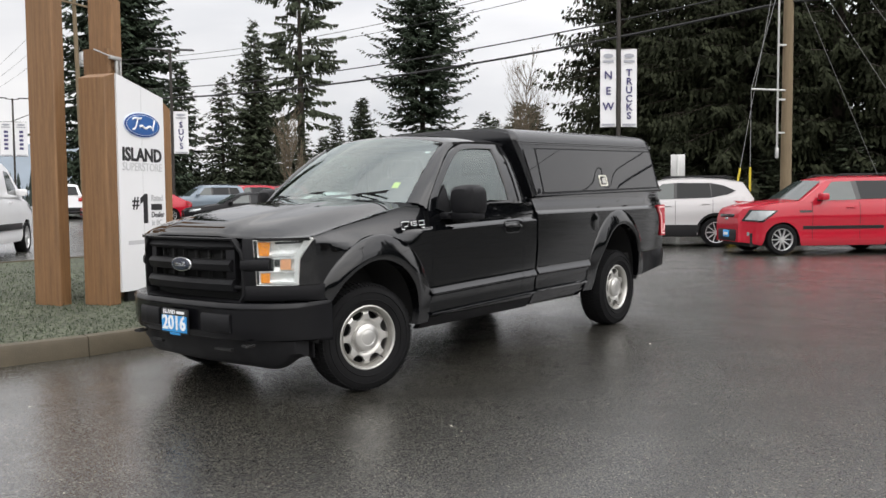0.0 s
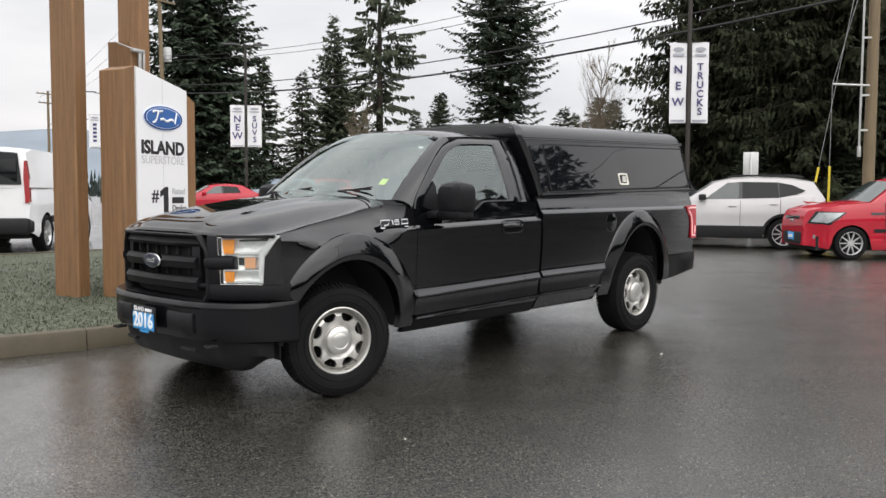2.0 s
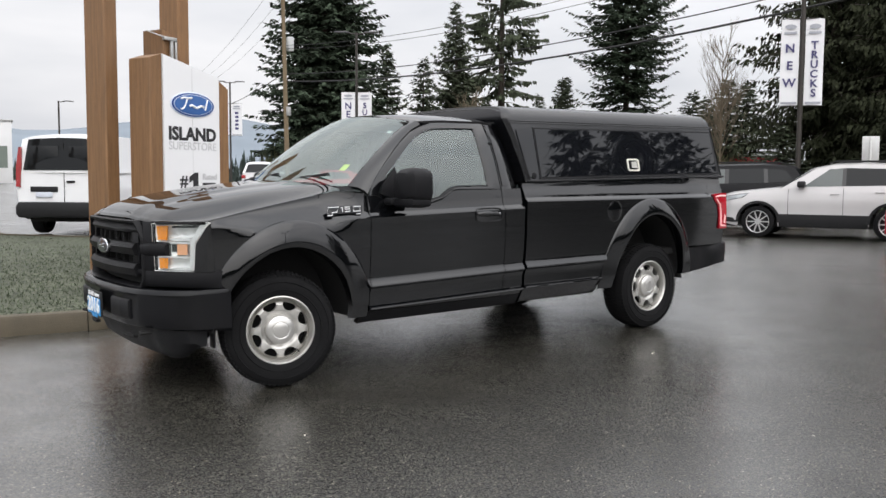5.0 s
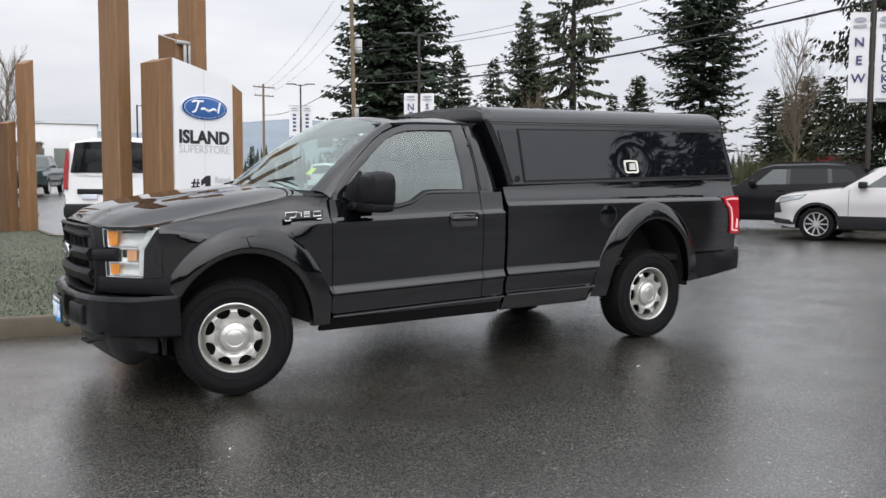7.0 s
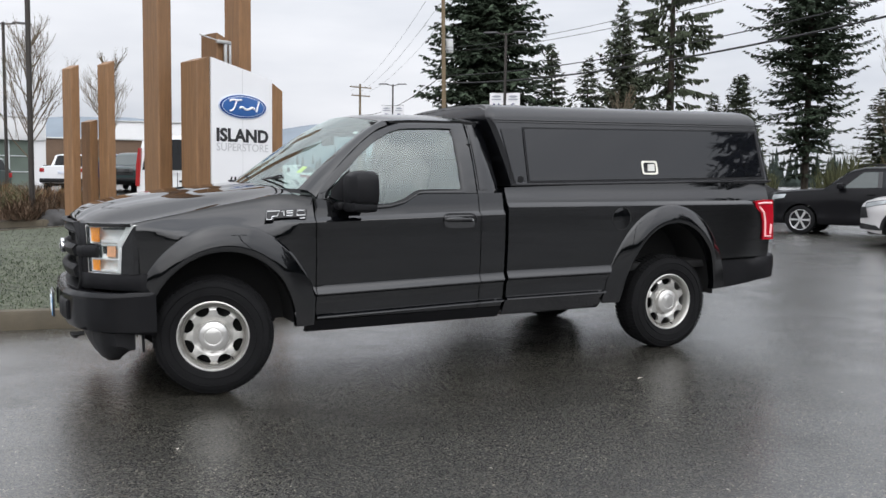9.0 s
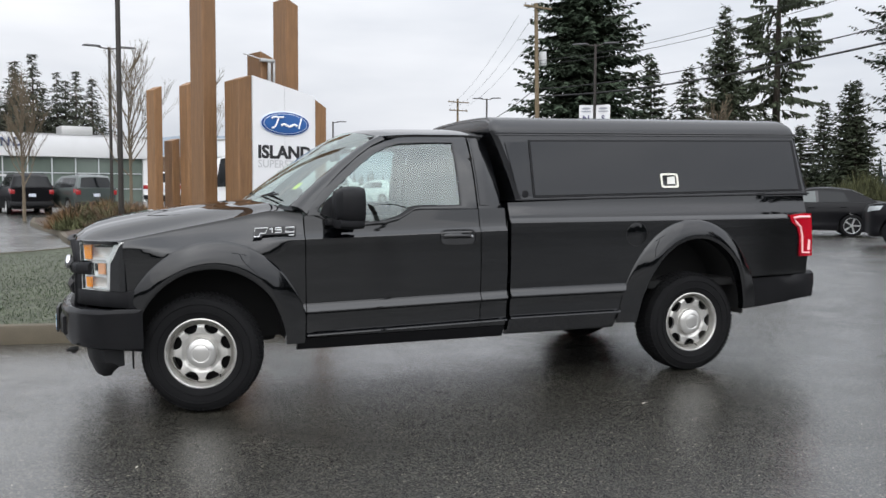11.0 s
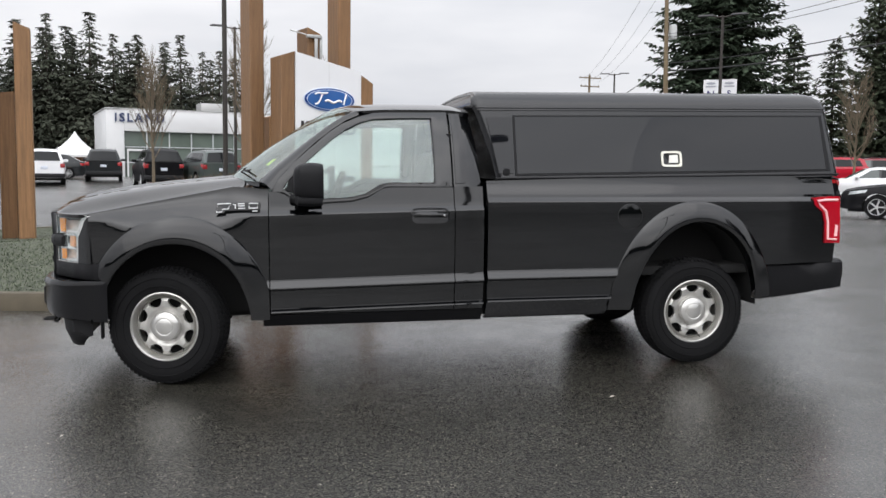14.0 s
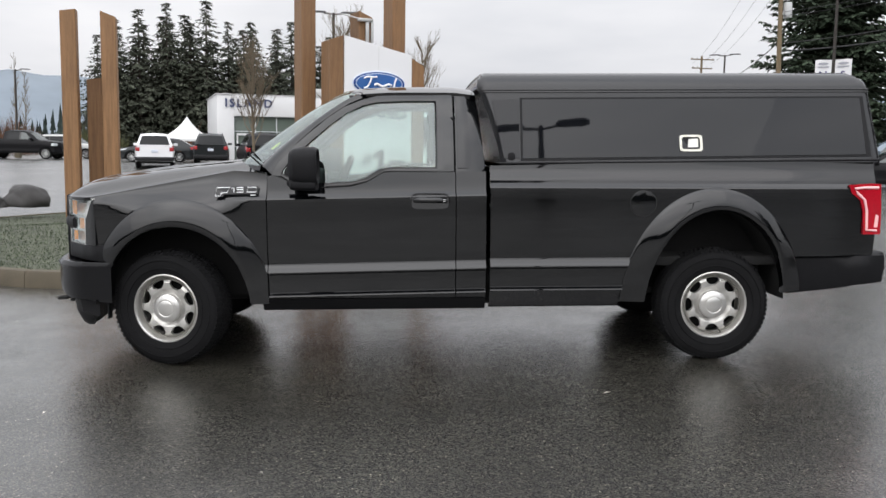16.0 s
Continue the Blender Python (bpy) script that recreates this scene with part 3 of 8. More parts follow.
def screen_point(k, v):
    """A point of the curved windscreen: k up the edge, v from side to side."""
    x, y, z = EDGE[k]
    bow = (0.235 - 0.024 * k) * (1 - abs(v) ** 2.2)
    return (x - bow, v * (y - 0.004), z + (0.015 + 0.007 * k) * (1 - v * v))


bm = bmesh.new()
loft(bm, [[screen_point(k, v / 12) for v in range(-12, 13)] for k in range(7)], False, False)
o = part("windscreen", bm, SCREEN, truck, "greenish windscreen glass reflecting the sky")
o.visible_shadow = False
for v0, v1, z0, name, m_ in ((0.79, 0.85, 1, "price_sticker", YELLOW_TAG), (0.89, 0.94, 4, "inspection_sticker", WHITE_TAG)):
    bm = bmesh.new()
    rows = []
    for f in (0.25, 0.8):
        a, b = (Vector(screen_point(z0, -v)) for v in (v0, v1))
        c, d = (Vector(screen_point(z0 + 1, -v)) for v in (v0, v1))
        rows.append([a + (c - a) * f * (0.75 if z0 == 1 else 0.4) + Vector((0.008, 0, -0.008)), b + (d - b) * f * (0.75 if z0 == 1 else 0.4) + Vector((0.008, 0, -0.008))])
    loft(bm, rows, False, False)
    part(name, bm, m_, truck)


def roof_z(x, v):
    return 1.752 + 0.012 * smooth(1.2, 1.5, x) + 0.072 * (1 - abs(v) ** 2.6) - 0.02 * smooth(1.85, 2.05, x)


rows = []
for i in range(13):
    f = i / 12
    row = []
    for j in range(-14, 15):
        v = j / 14
        front = 1.235 - 0.095 * (1 - abs(v) ** 2.2)
        x = front + (2.015 - front) * f
        half = 0.645 + 0.075 * smooth(1.2, 1.32, x)
        z = roof_z(x, v)
        if i == 0:
            z = 1.752 + 0.057 * (1 - v * v)
        row.append((x, v * half, z))
    rows.append(row)
ring_strip("roof", rows, PAINT, thick=0.03, closed=False)
# back of the cab with its window
bm = bmesh.new()
loft(bm, [[(1.995 + 0.055 * (1 - f) , v * (0.90 - 0.2 * f), 0.9 + f * 0.87) for v in (-1, -0.72, 0.72, 1)] for f in (0, 0.42, 0.9, 1.0)], False, False)
for f in list(bm.faces):
    c = f.calc_center_median()
    if abs(c.y) < 0.2 and 1.3 < c.z < 1.68:
        bm.faces.remove(f)
part("cab_back", bm, PAINT, truck)
bm = bmesh.new()
loft(bm, [[(2.03, -0.6, 1.26), (2.03, 0.6, 1.26)], [(2.006, -0.56, 1.70), (2.006, 0.56, 1.70)]], False, False)
part("rear_window", bm, TINTED, truck)

# hood
HOOD_MID = [(-0.735, 1.075), (-0.728, 1.110), (-0.70, 1.142), (-0.65, 1.172), (-0.52, 1.208), (-0.34, 1.242), (0.0, 1.287), (0.38, 1.318), (0.52, 1.330)]


def glide(table, v):
    """Smooth reading of a table."""
    return (lerp_table(table, v - 0.06) + lerp_table(table, v - 0.03) + lerp_table(table, v) * 2 + lerp_table(table, v + 0.03) + lerp_table(table, v + 0.06)) / 6


rows = []
for i in range(49):
    f = i / 48
    row = []
    for j in range(-36, 37):
        v = j / 36
        front = -0.742 + 0.045 * v * v + 0.21 * abs(v) ** 5
        back = 0.40 + 0.06 * v * v + 0.15 * abs(v) ** 4
        x = front + (back - front) * f ** 1.35
        y = v * (0.86 + 0.035 * smooth(-0.15, -0.43, x))
        mid = glide(HOOD_MID, -0.735 + (x - front) / max(0.01, back - front) * 1.2)
        edge = fender_top(x) - 0.004
        lip = 0.012 * smooth(0.05, 0, f)
        d = abs(y)
        fall = 0.15 * smooth(0.30, 0.44, d) + 0.15 * smooth(0.44, 0.70, d) + 0.70 * smooth(0.62, 0.88, d) / smooth(0.62, 0.88, 0.86)
        z = mid + (edge - mid) * fall
        if f < 0.1:
            z = min(z, mid + 0.0) - lip * smooth(0.5, 0.9, abs(v))
        row.append((x, y, max(z, 1.088) if d > 0.6 else z))
    rows.append(row)
for k in range(8):
    # even out the sheet between its edges
    rows = [rows[0]] + [[rows[i][0]] + [(p[0], p[1], p[2] * 0.4 + (rows[i - 1][j][2] + rows[i + 1][j][2]) * 0.2 + (rows[i][j - 1][2] + rows[i][j + 1][2]) * 0.1) if i > 4 else p
                                          for j, p in enumerate(rows[i]) if 0 < j < 72] + [rows[i][72]] for i in range(1, 48)] + [rows[48]]
ring_strip("hood", rows, PAINT, thick=0.02, closed=False, angle=40)
# cowl and wipers
bm = bmesh.new()
loft(bm, [[(0.40 + 0.06 * v * v + 0.15 * abs(v) ** 4, v * 0.86, 1.300 - 0.045 * v * v) for v in (j / 10 for j in range(-10, 11))],
          [(0.385 + 0.225 * abs(v) ** 2.2, v * 0.80, 1.290) for v in (j / 10 for j in range(-10, 11))]], False, False)
part("cowl", bm, TEXTURED, truck)
for y0, y1 in ((-0.12, -0.64), (0.52, -0.04)):
    bm = bmesh.new()
    tube(bm, [(0.47 + 0.1 * abs(y0) ** 2, y0, 1.335), (0.50, (y0 + y1) / 2, 1.352), (0.55 if abs(y1) > 0.3 else 0.47, y1, 1.362)], [0.011, 0.010, 0.006], 6)
    tube(bm, [(0.462, y0 + 0.05, 1.322), (0.455 + 0.15 * ((y0 + y1) / 2) ** 2, (y0 + y1) / 2, 1.348), (0.52 if abs(y1) > 0.3 else 0.44, y1 - 0.05, 1.375)], 0.006, 6)
    part("wiper", bm, BLACK_PLASTIC, truck)

# ---- front end ----
FASCIA = [(0.0, -0.786), (0.3, -0.772), (0.45, -0.748), (0.54, -0.722), (0.60, -0.695), (0.66, -0.652), (0.80, -0.548), (0.90, -0.452), (0.945, -0.385)]
BUMPER = [(0.0, -0.848), (0.40, -0.831), (0.60, -0.788), (0.75, -0.714), (0.85, -0.626), (0.915, -0.530), (0.945, -0.46), (0.952, -0.36)]


def fascia(y, d=0.0):
    return lerp_table(FASCIA, abs(y)) - d


def curved_bar(name, y0, y1, z0, z1, out, depth, material, bevel=0.012, curve=FASCIA, label="", taper=0.0, steps=20, skew=0.0):
    """A bar that follows the plan curve of the nose."""
    bm = bmesh.new()
    rings = []
    for i in range(steps + 1):
        y = y0 + (y1 - y0) * i / steps
        x = lerp_table(curve, abs(y)) - out
        e = taper * (2 * i / steps - 1) ** 2
        a, b = z0 + e + skew * smooth(0.35, 1.0, i / steps), z1 - e
        rings.append([(x + depth, y, a), (x + bevel, y, a), (x, y, a + bevel), (x, y, b - bevel), (x + bevel, y, b), (x + depth, y, b)])
    loft(bm, rings)
    return part(name, bm, material, truck, label, angle=50)


curved_bar("grille_backing", -0.53, 0.53, 0.68, 1.07, -0.085, 0.01, DARK, 0.002)


def grille_bar(name, half, z0, z1, out, depth, bend=0.62, steps=20):
    """A faceted bar across the grille: the face leans back above and below its ridge."""
    bm = bmesh.new()
    rings = []
    for k in range(steps + 1):
        y = -half + 2 * half * k / steps
        x = fascia(y) - out
        zr = z0 + (z1 - z0) * bend
        rings.append([(x + depth, y, z0), (x + 0.022, y, z0), (x + 0.014, y, z0 + 0.006), (x, y, zr), (x + 0.004, y, zr + 0.006), (x + 0.020, y, z1 - 0.004), (x + 0.026, y, z1), (x + depth, y, z1)])
    loft(bm, rings)
    return part(name, bm, TEXTURED, truck, angle=18)


grille_bar("grille_bar", 0.475, 1.008, 1.072, 0.002, 0.06, 0.35)
grille_bar("grille_bar", 0.455, 0.868, 0.945, 0.020, 0.06)
grille_bar("grille_bar", 0.470, 0.735, 0.818, 0.022, 0.06)
for yy in (-0.33, -0.2, -0.07, 0.07, 0.2, 0.33):
    part("grille_rib", boxed(fascia(yy) + 0.040, fascia(yy) + 0.07, yy - 0.007, yy + 0.007, 0.81, 1.02, 0.002), DARK, truck)
for s in (-1, 1):
    curved_bar("grille_end", s * 0.395, s * 0.468, 0.79, 1.03, -0.016, 0.05, TEXTURED, 0.010, steps=8)
    curved_bar("grille_wing", s * 0.40, s * 0.525, 0.752, 0.782, 0.000, 0.06, TEXTURED, 0.008, steps=8)
# surround of the grille, its upper corners cut off
half_rim = [(0.0, 1.072), (0.46, 1.070), (0.525, 0.985), (0.535, 0.93), (0.535, 0.725), (0.505, 0.680), (0.0, 0.672)]
rim = half_rim + [(-y, z) for y, z in half_rim[-2:0:-1]]
outline = []
for (ya, za), (yb, zb) in zip(rim, rim[1:] + rim[:1]):
    m = max(2, int(math.hypot(yb - ya, zb - za) / 0.03))
    outline += [(ya + (yb - ya) * k / m, za + (zb - za) * k / m) for k in range(m)]
bm = bmesh.new()
rings = [[(fascia(y * (1 - k)) - o_, y * (1 - k), z + (0.877 - z) * k2) for k, k2, o_ in ((-0.042, -0.10, -0.02), (-0.038, -0.09, 0.008), (-0.030, -0.075, 0.016), (-0.008, -0.02, 0.014), (0.0, 0.0, 0.004), (0.012, 0.03, -0.07))] for y, z in outline]
rings.append(rings[0])
loft(bm, rings, False, False)
part("grille_surround", bm, TEXTURED, truck, "grained black grille surround", angle=30)
# badge: plain oval in its colours
bm = bmesh.new()
lathe(bm, [(0.0, -0.006), (0.94, -0.005), (1.0, 0.0), (1.0, 0.02)], 36, "X")
bm.transform(Matrix.Diagonal((1, 0.112, 0.050, 1)))
o = part("badge_rim", bm, CHROME, truck)
o.location = (-0.809, 0, 0.908)
bm = bmesh.new()
lathe(bm, [(0.0, -0.006), (0.95, -0.004), (1.0, 0.0), (1.0, 0.01)], 36, "X")
bm.transform(Matrix.Diagonal((1, 0.100, 0.043, 1)))
o = part("badge", bm, mat("badge_dark_blue", (0.01, 0.016, 0.035), 0.2, coat=1.0), truck, "dark blue oval badge")
o.location = (-0.8152, 0, 0.908)
for y0, y1, z0, z1 in ((-0.060, 0.055, 0.897, 0.902), (-0.055, -0.030, 0.905, 0.924), (-0.015, 0.010, 0.905, 0.915), (0.022, 0.050, 0.905, 0.915)):
    part("badge_mark", boxed(-0.8235, -0.8205, y0, y1, z0, z1, 0.001), CHROME, truck)

for s in (-1, 1):
    # panel between grille and lamp, and below the lamp
    curved_bar("lamp_panel", s * 0.545, s * 0.622, 0.70, 1.085, 0.003, 0.06, TEXTURED, 0.006)
    curved_bar("corner_panel", s * 0.545, s * 0.934, 0.680, 0.784, 0.004, 0.08, TEXTURED, 0.006)
    curved_bar("lamp_spear", s * 0.54, s * 0.702, 0.875, 0.950, 0.024, 0.05, TEXTURED, 0.016)
    def lamp_piece(name, corners, out, material, parent=None, thick=0.008, n=8, dish=0.0):
        """A four-cornered piece that follows the plan curve of the nose."""
        (ya, za), (yb, zb), (yc, zc), (yd, zd) = corners
        bm = bmesh.new()
        rows = []
        for i in range(n + 1):
            f = i / n
            row = []
            for j in range(n + 1):
                g = j / n
                y = (ya + (yb - ya) * g) * (1 - f) + (yd + (yc - yd) * g) * f
                row.append((fascia(y) - out + dish * math.sqrt(max(0.0, 16 * f * (1 - f) * g * (1 - g))), s * y, (za + (zb - za) * g) * (1 - f) + (zd + (zc - zd) * g) * f))
            rows.append(row)
        loft(bm, rows, False, False)
        o = part(name, bm, material, parent or truck)
        sol = o.modifiers.new("thickness", "SOLIDIFY")
        sol.thickness, sol.offset = thick, 0
        return o
    UPPER = [(0.622, 0.960), (0.842, 0.955), (0.908, 1.080), (0.616, 1.070)]
    MIDDLE = [(0.706, 0.868), (0.838, 0.868), (0.842, 0.957), (0.706, 0.957)]
    LOWER = [(0.628, 0.786), (0.832, 0.784), (0.838, 0.870), (0.626, 0.870)]
    lamp = lamp_piece("headlight", UPPER, -0.014, REFLECTOR, dish=0.045, n=14)
    lamp["label"] = "clear headlight with amber corner markers"
    lamp_piece("middle_bowl", MIDDLE, -0.014, REFLECTOR, lamp, dish=0.035, n=10)
    lamp_piece("lower_bowl", LOWER, -0.014, REFLECTOR, lamp, dish=0.040, n=12)
    lamp_piece("turn_lens", [(0.634, 0.972), (0.684, 0.970), (0.692, 1.060), (0.628, 1.058)], -0.012, AMBER, lamp)
    lamp_piece("turn_lens", [(0.640, 0.797), (0.684, 0.797), (0.686, 0.860), (0.638, 0.860)], -0.012, AMBER, lamp)
    lamp_piece("marker_lens", [(0.742, 0.882), (0.795, 0.882), (0.797, 0.948), (0.744, 0.948)], -0.012, AMBER_PALE, lamp)
    lamp_piece("light_pipe", [(0.812, 0.958), (0.840, 0.957), (0.904, 1.076), (0.868, 1.074)], -0.008, LAMP_WHITE, lamp)
    lamp_piece("light_pipe", [(0.812, 0.790), (0.831, 0.789), (0.841, 0.956), (0.818, 0.957)], -0.008, LAMP_WHITE, lamp)
    lamp_piece("light_pipe", [(0.700, 0.790), (0.812, 0.790), (0.812, 0.802), (0.700, 0.804)], -0.008, LAMP_WHITE, lamp)
    lamp_piece("bowl_rim", [(0.705, 0.968), (0.812, 0.968), (0.822, 0.984), (0.705, 0.984)], -0.010, LAMP_WHITE, lamp, 0.004)
    # black strips stand in for the shade inside the bowls
    lamp_piece("painted_bowl_shade", [(0.716, 1.046), (0.852, 1.050), (0.858, 1.066), (0.716, 1.060)], -0.012, DARK, lamp, 0.004)
    lamp_piece("painted_bowl_shade", [(0.700, 0.900), (0.736, 0.900), (0.738, 0.946), (0.700, 0.946)], -0.014, DARK, lamp, 0.004)
    lamp_piece("divider", [(0.706, 0.951), (0.84, 0.951), (0.843, 0.960), (0.706, 0.960)], -0.006, LAMP_WHITE, lamp)
    lamp_piece("divider", [(0.64, 0.865), (0.836, 0.865), (0.838, 0.873), (0.64, 0.873)], -0.006, LAMP_WHITE, lamp)
    for quad in (UPPER, MIDDLE, LOWER):
        o = lamp_piece("lens", quad, 0.006, LENS_CLEAR, lamp, 0.002)
        o.visible_shadow = False
    bm = bmesh.new()
    edge = [(0.618, 0.962), (0.614, 1.072), (0.70, 1.075), (0.80, 1.079), (0.911, 1.083), (0.875, 1.012), (0.845, 0.956), (0.840, 0.87), (0.834, 0.781), (0.73, 0.782), (0.626, 0.783), (0.624, 0.872)]
    tube(bm, [(fascia(y) - 0.006, s * y, z) for y, z in edge], 0.0018, 6)
    part("lens_edge", bm, REFLECTOR, lamp)
    lamp_piece("lamp_corner", [(0.838, 0.782), (0.922, 0.782), (0.920, 0.958), (0.848, 0.956)], -0.002, PAINT, None, 0.02)
    lamp_piece("lamp_corner", [(0.848, 0.955), (0.914, 0.957), (0.912, 1.074), (0.908, 1.074)], -0.006, PAINT, None, 0.02)
    lamp_piece("lamp_housing", [(0.60, 0.76), (0.895, 0.76), (0.885, 1.085), (0.60, 1.085)], -0.075, DARK)

# bumper
bm = bmesh.new()
rings = []
for i in range(49):
    y = -0.952 + 1.904 * i / 48
    x = lerp_table(BUMPER, abs(y))
    rise = 0.02 * smooth(0.5, 0.95, abs(y))
    prof = [(0.14, 0.662), (0.045, 0.674), (0.022, 0.670), (0.004, 0.652), (0.0, 0.642), (0.010, 0.628), (0.008, 0.52 - rise), (0.014, 0.462), (0.030, 0.432), (0.14, 0.412)]
    rings.append([(min(-0.33, x + d), y * (1 - 0.02 * d), z) for d, z in prof])
loft(bm, rings)
bumper = part("front_bumper", bm, mat("black_painted_bumper", (0.004, 0.004, 0.005), 0.22, vary=0.2, scale=12, bump=0.03, bump_scale=150, spec=0.24), truck, angle=24)
bm = bmesh.new()
rings = []
for i in range(41):
    y = -0.84 + 1.68 * i / 40
    x = lerp_table(BUMPER, abs(y)) + 0.16 - 0.07 * smooth(0.4, 0.85, abs(y))
    low = 0.225 + 0.09 * smooth(0.68, 0.84, abs(y))
    rings.append([(x + 0.1, y, 0.42), (x - 0.02, y, 0.42), (x - 0.01, y, 0.34), (x + 0.03, y, low + 0.02), (x + 0.06, y, low), (x + 0.1, y, low)])
loft(bm, rings)
part("air_dam", bm, BLACK_PLASTIC, truck)
for s in (-1, 1):
    curved_bar("bumper_insert", s * 0.24, s * 0.50, 0.475, 0.60, 0.006, 0.03, BLACK_PLASTIC, 0.012, BUMPER)
    curved_bar("lower_slot", s * 0.30, s * 0.45, 0.345, 0.365, -0.045, 0.03, DARK, 0.004, BUMPER)
    part("tow_hook", tube(bmesh.new(), [(-0.72, s * 0.58, 0.40), (-0.775, s * 0.58, 0.398), (-0.785, s * 0.63, 0.398), (-0.72, s * 0.63, 0.40)], 0.010, 8), DARK, truck)
for s in (-1, 1):
    part("splash_flap", boxed(-0.40, -0.388, s * 0.80 - 0.035, s * 0.80 + 0.035, 0.29, 0.42, 0.004), BLACK_PLASTIC, truck)
# dealer plate
plate = part("dealer_plate", boxed(-0.8810, -0.8710, -0.148, 0.148, 0.445, 0.612, 0.012), mat("plate_black", (0.01, 0.01, 0.011), 0.4, vary=0.1), truck, "black and blue dealer plate reading 2016")
o = part("plate_field", boxed(-0.8850, -0.8815, -0.140, 0.140, 0.456, 0.566, 0.0), PLATE_BLUE, plate)
front_text = Matrix.Rotation(radians(-90), 4, "Z") @ Matrix.Rotation(radians(90), 4, "X")
words("2016", 0.132, 0.002, PLATE_WHITE, plate, Matrix.Translation((-0.8870, 0, 0.513)) @ front_text, "plate_year", offset=0.003)
words("ISLAND", 0.04, 0.001, PLATE_WHITE, plate, Matrix.Translation((-0.8830, 0.055, 0.588)) @ front_text, "plate_word", offset=0.0008)
part("plate_bar", boxed(-0.8850, -0.8815, -0.115, -0.03, 0.579, 0.597), PLATE_WHITE, plate)
part("plate_tab", boxed(-0.8830, -0.8730, -0.06, 0.06, 0.434, 0.452, 0.006), PLATE_BLUE, plate)


# ---- wheels ----
def wheel(x, y, s, turn):
    hub = new("wheel")
    hub.parent = truck
    hub.empty_display_size = 0.1
    hub.matrix_basis = pose(x, y, TYRE_R + 0.008, 0, 0, turn + (0 if s < 0 else 180))
    return hub


def tyre_mesh():
    bm = bmesh.new()
    prof = [(0.214, -0.088), (0.222, -0.104), (0.25, -0.118), (0.29, -0.122), (0.325, -0.117), (0.348, -0.106), (0.360, -0.094), (0.3665, -0.06), (0.368, 0.0),
            (0.3665, 0.06), (0.360, 0.094), (0.348, 0.106), (0.29, 0.12), (0.222, 0.104), (0.214, 0.088)]
    lathe(bm, prof, 72, "Y")
    # tread blocks on the shoulders and the crown
    for k in range(72):
        a = k / 72 * math.tau
        for w0, w1, r0, r1, off in ((-0.112, -0.062, 0.350, 0.372, 0.0), (0.062, 0.112, 0.350, 0.372, 0.5), (-0.05, -0.008, 0.36, 0.3735, 0.5), (0.008, 0.05, 0.36, 0.3735, 0.0)):
            a0, a1 = a + off * math.tau / 72, a + (off + 0.62) * math.tau / 72
            q = [bm.verts.new((r * math.cos(t_), w, r * math.sin(t_))) for r, w, t_ in
                 ((r1 - (0.012 if abs(w0) > 0.1 else 0), w0, a0), (r1 - (0.012 if abs(w1) > 0.1 else 0), w1, a0), (r1 - (0.012 if abs(w1) > 0.1 else 0), w1, a1), (r1 - (0.012 if abs(w0) > 0.1 else 0), w0, a1),
                  (r0, w0, a0), (r0, w1, a0), (r0, w1, a1), (r0, w0, a1))]
            for f in ((0, 1, 2, 3), (0, 4, 5, 1), (1, 5, 6, 2), (2, 6, 7, 3), (3, 7, 4, 0)):
                bm.faces.new([q[i] for i in f])
    # raised ribs of the sidewall
    for r in (0.262, 0.312):
        lathe(bm, [(r - 0.004, -0.1205), (r, -0.1255), (r + 0.004, -0.1205)], 72, "Y")
    return bm


def rim_mesh():
    """Pressed steel disc with eight rounded windows."""
    bm = bmesh.new()
    rings_r = [0.085 + 0.111 * i / 28 for i in range(29)]

    def disc_y(r):
        return lerp_table([(0.0, -0.098), (0.085, -0.082), (0.096, -0.066), (0.106, -0.067), (0.125, -0.076), (0.165, -0.080), (0.181, -0.074), (0.189, -0.056), (0.196, -0.052)], r)
    n = 192
    grid = []
    for r in rings_r:
        grid.append([bm.verts.new((r * math.cos(k / n * math.tau), disc_y(r) - 0.005 * (0.5 + 0.5 * math.cos(8 * k / n * math.tau)) * smooth(0.09, 0.12, r) * smooth(0.18, 0.16, r), r * math.sin(k / n * math.tau))) for k in range(n)])

    def in_window(r, k):
        ph = ((k / n * 8 + 0.5) % 1 - 0.5) * math.tau / 8 * 0.15
        rr = r - 0.1575
        return (abs(ph) / (0.0365 + 0.42 * rr)) ** 3.4 + (abs(rr) / 0.0235) ** 3.4 < 1
    gone = set()
    for i in range(len(rings_r) - 1):
        for k in range(n):
            if in_window((rings_r[i] + rings_r[i + 1]) / 2, k + 0.5 + n / 16):
                gone.add((i, k))
                continue
            bm.faces.new((grid[i][k], grid[i][(k + 1) % n], grid[i + 1][(k + 1) % n], grid[i + 1][k]))
    rim = [e for e in bm.edges if len(e.link_faces) == 1 and e.verts[0].co.xz.length > 0.09 and e.verts[0].co.xz.length < 0.19]
    for _ in range(1):
        bmesh.ops.smooth_vert(bm, verts=list({v for e in rim for v in e.verts}), factor=0.5, use_axis_x=True, use_axis_y=False, use_axis_z=True)
    got = bmesh.ops.extrude_edge_only(bm, edges=rim)
    for v in (g for g in got["geom"] if isinstance(g, bmesh.types.BMVert)):
        v.co.y += 0.022
    lathe(bm, [(0.196, -0.050), (0.200, -0.066), (0.2035, -0.092), (0.209, -0.104), (0.215, -0.110), (0.222, -0.107), (0.224, -0.098), (0.217, -0.085), (0.205, -0.05), (0.20, 0.08)], 72, "Y")
    bmesh.ops.delete(bm, geom=[v for v in bm.verts if not v.link_faces], context="VERTS")
    return bm


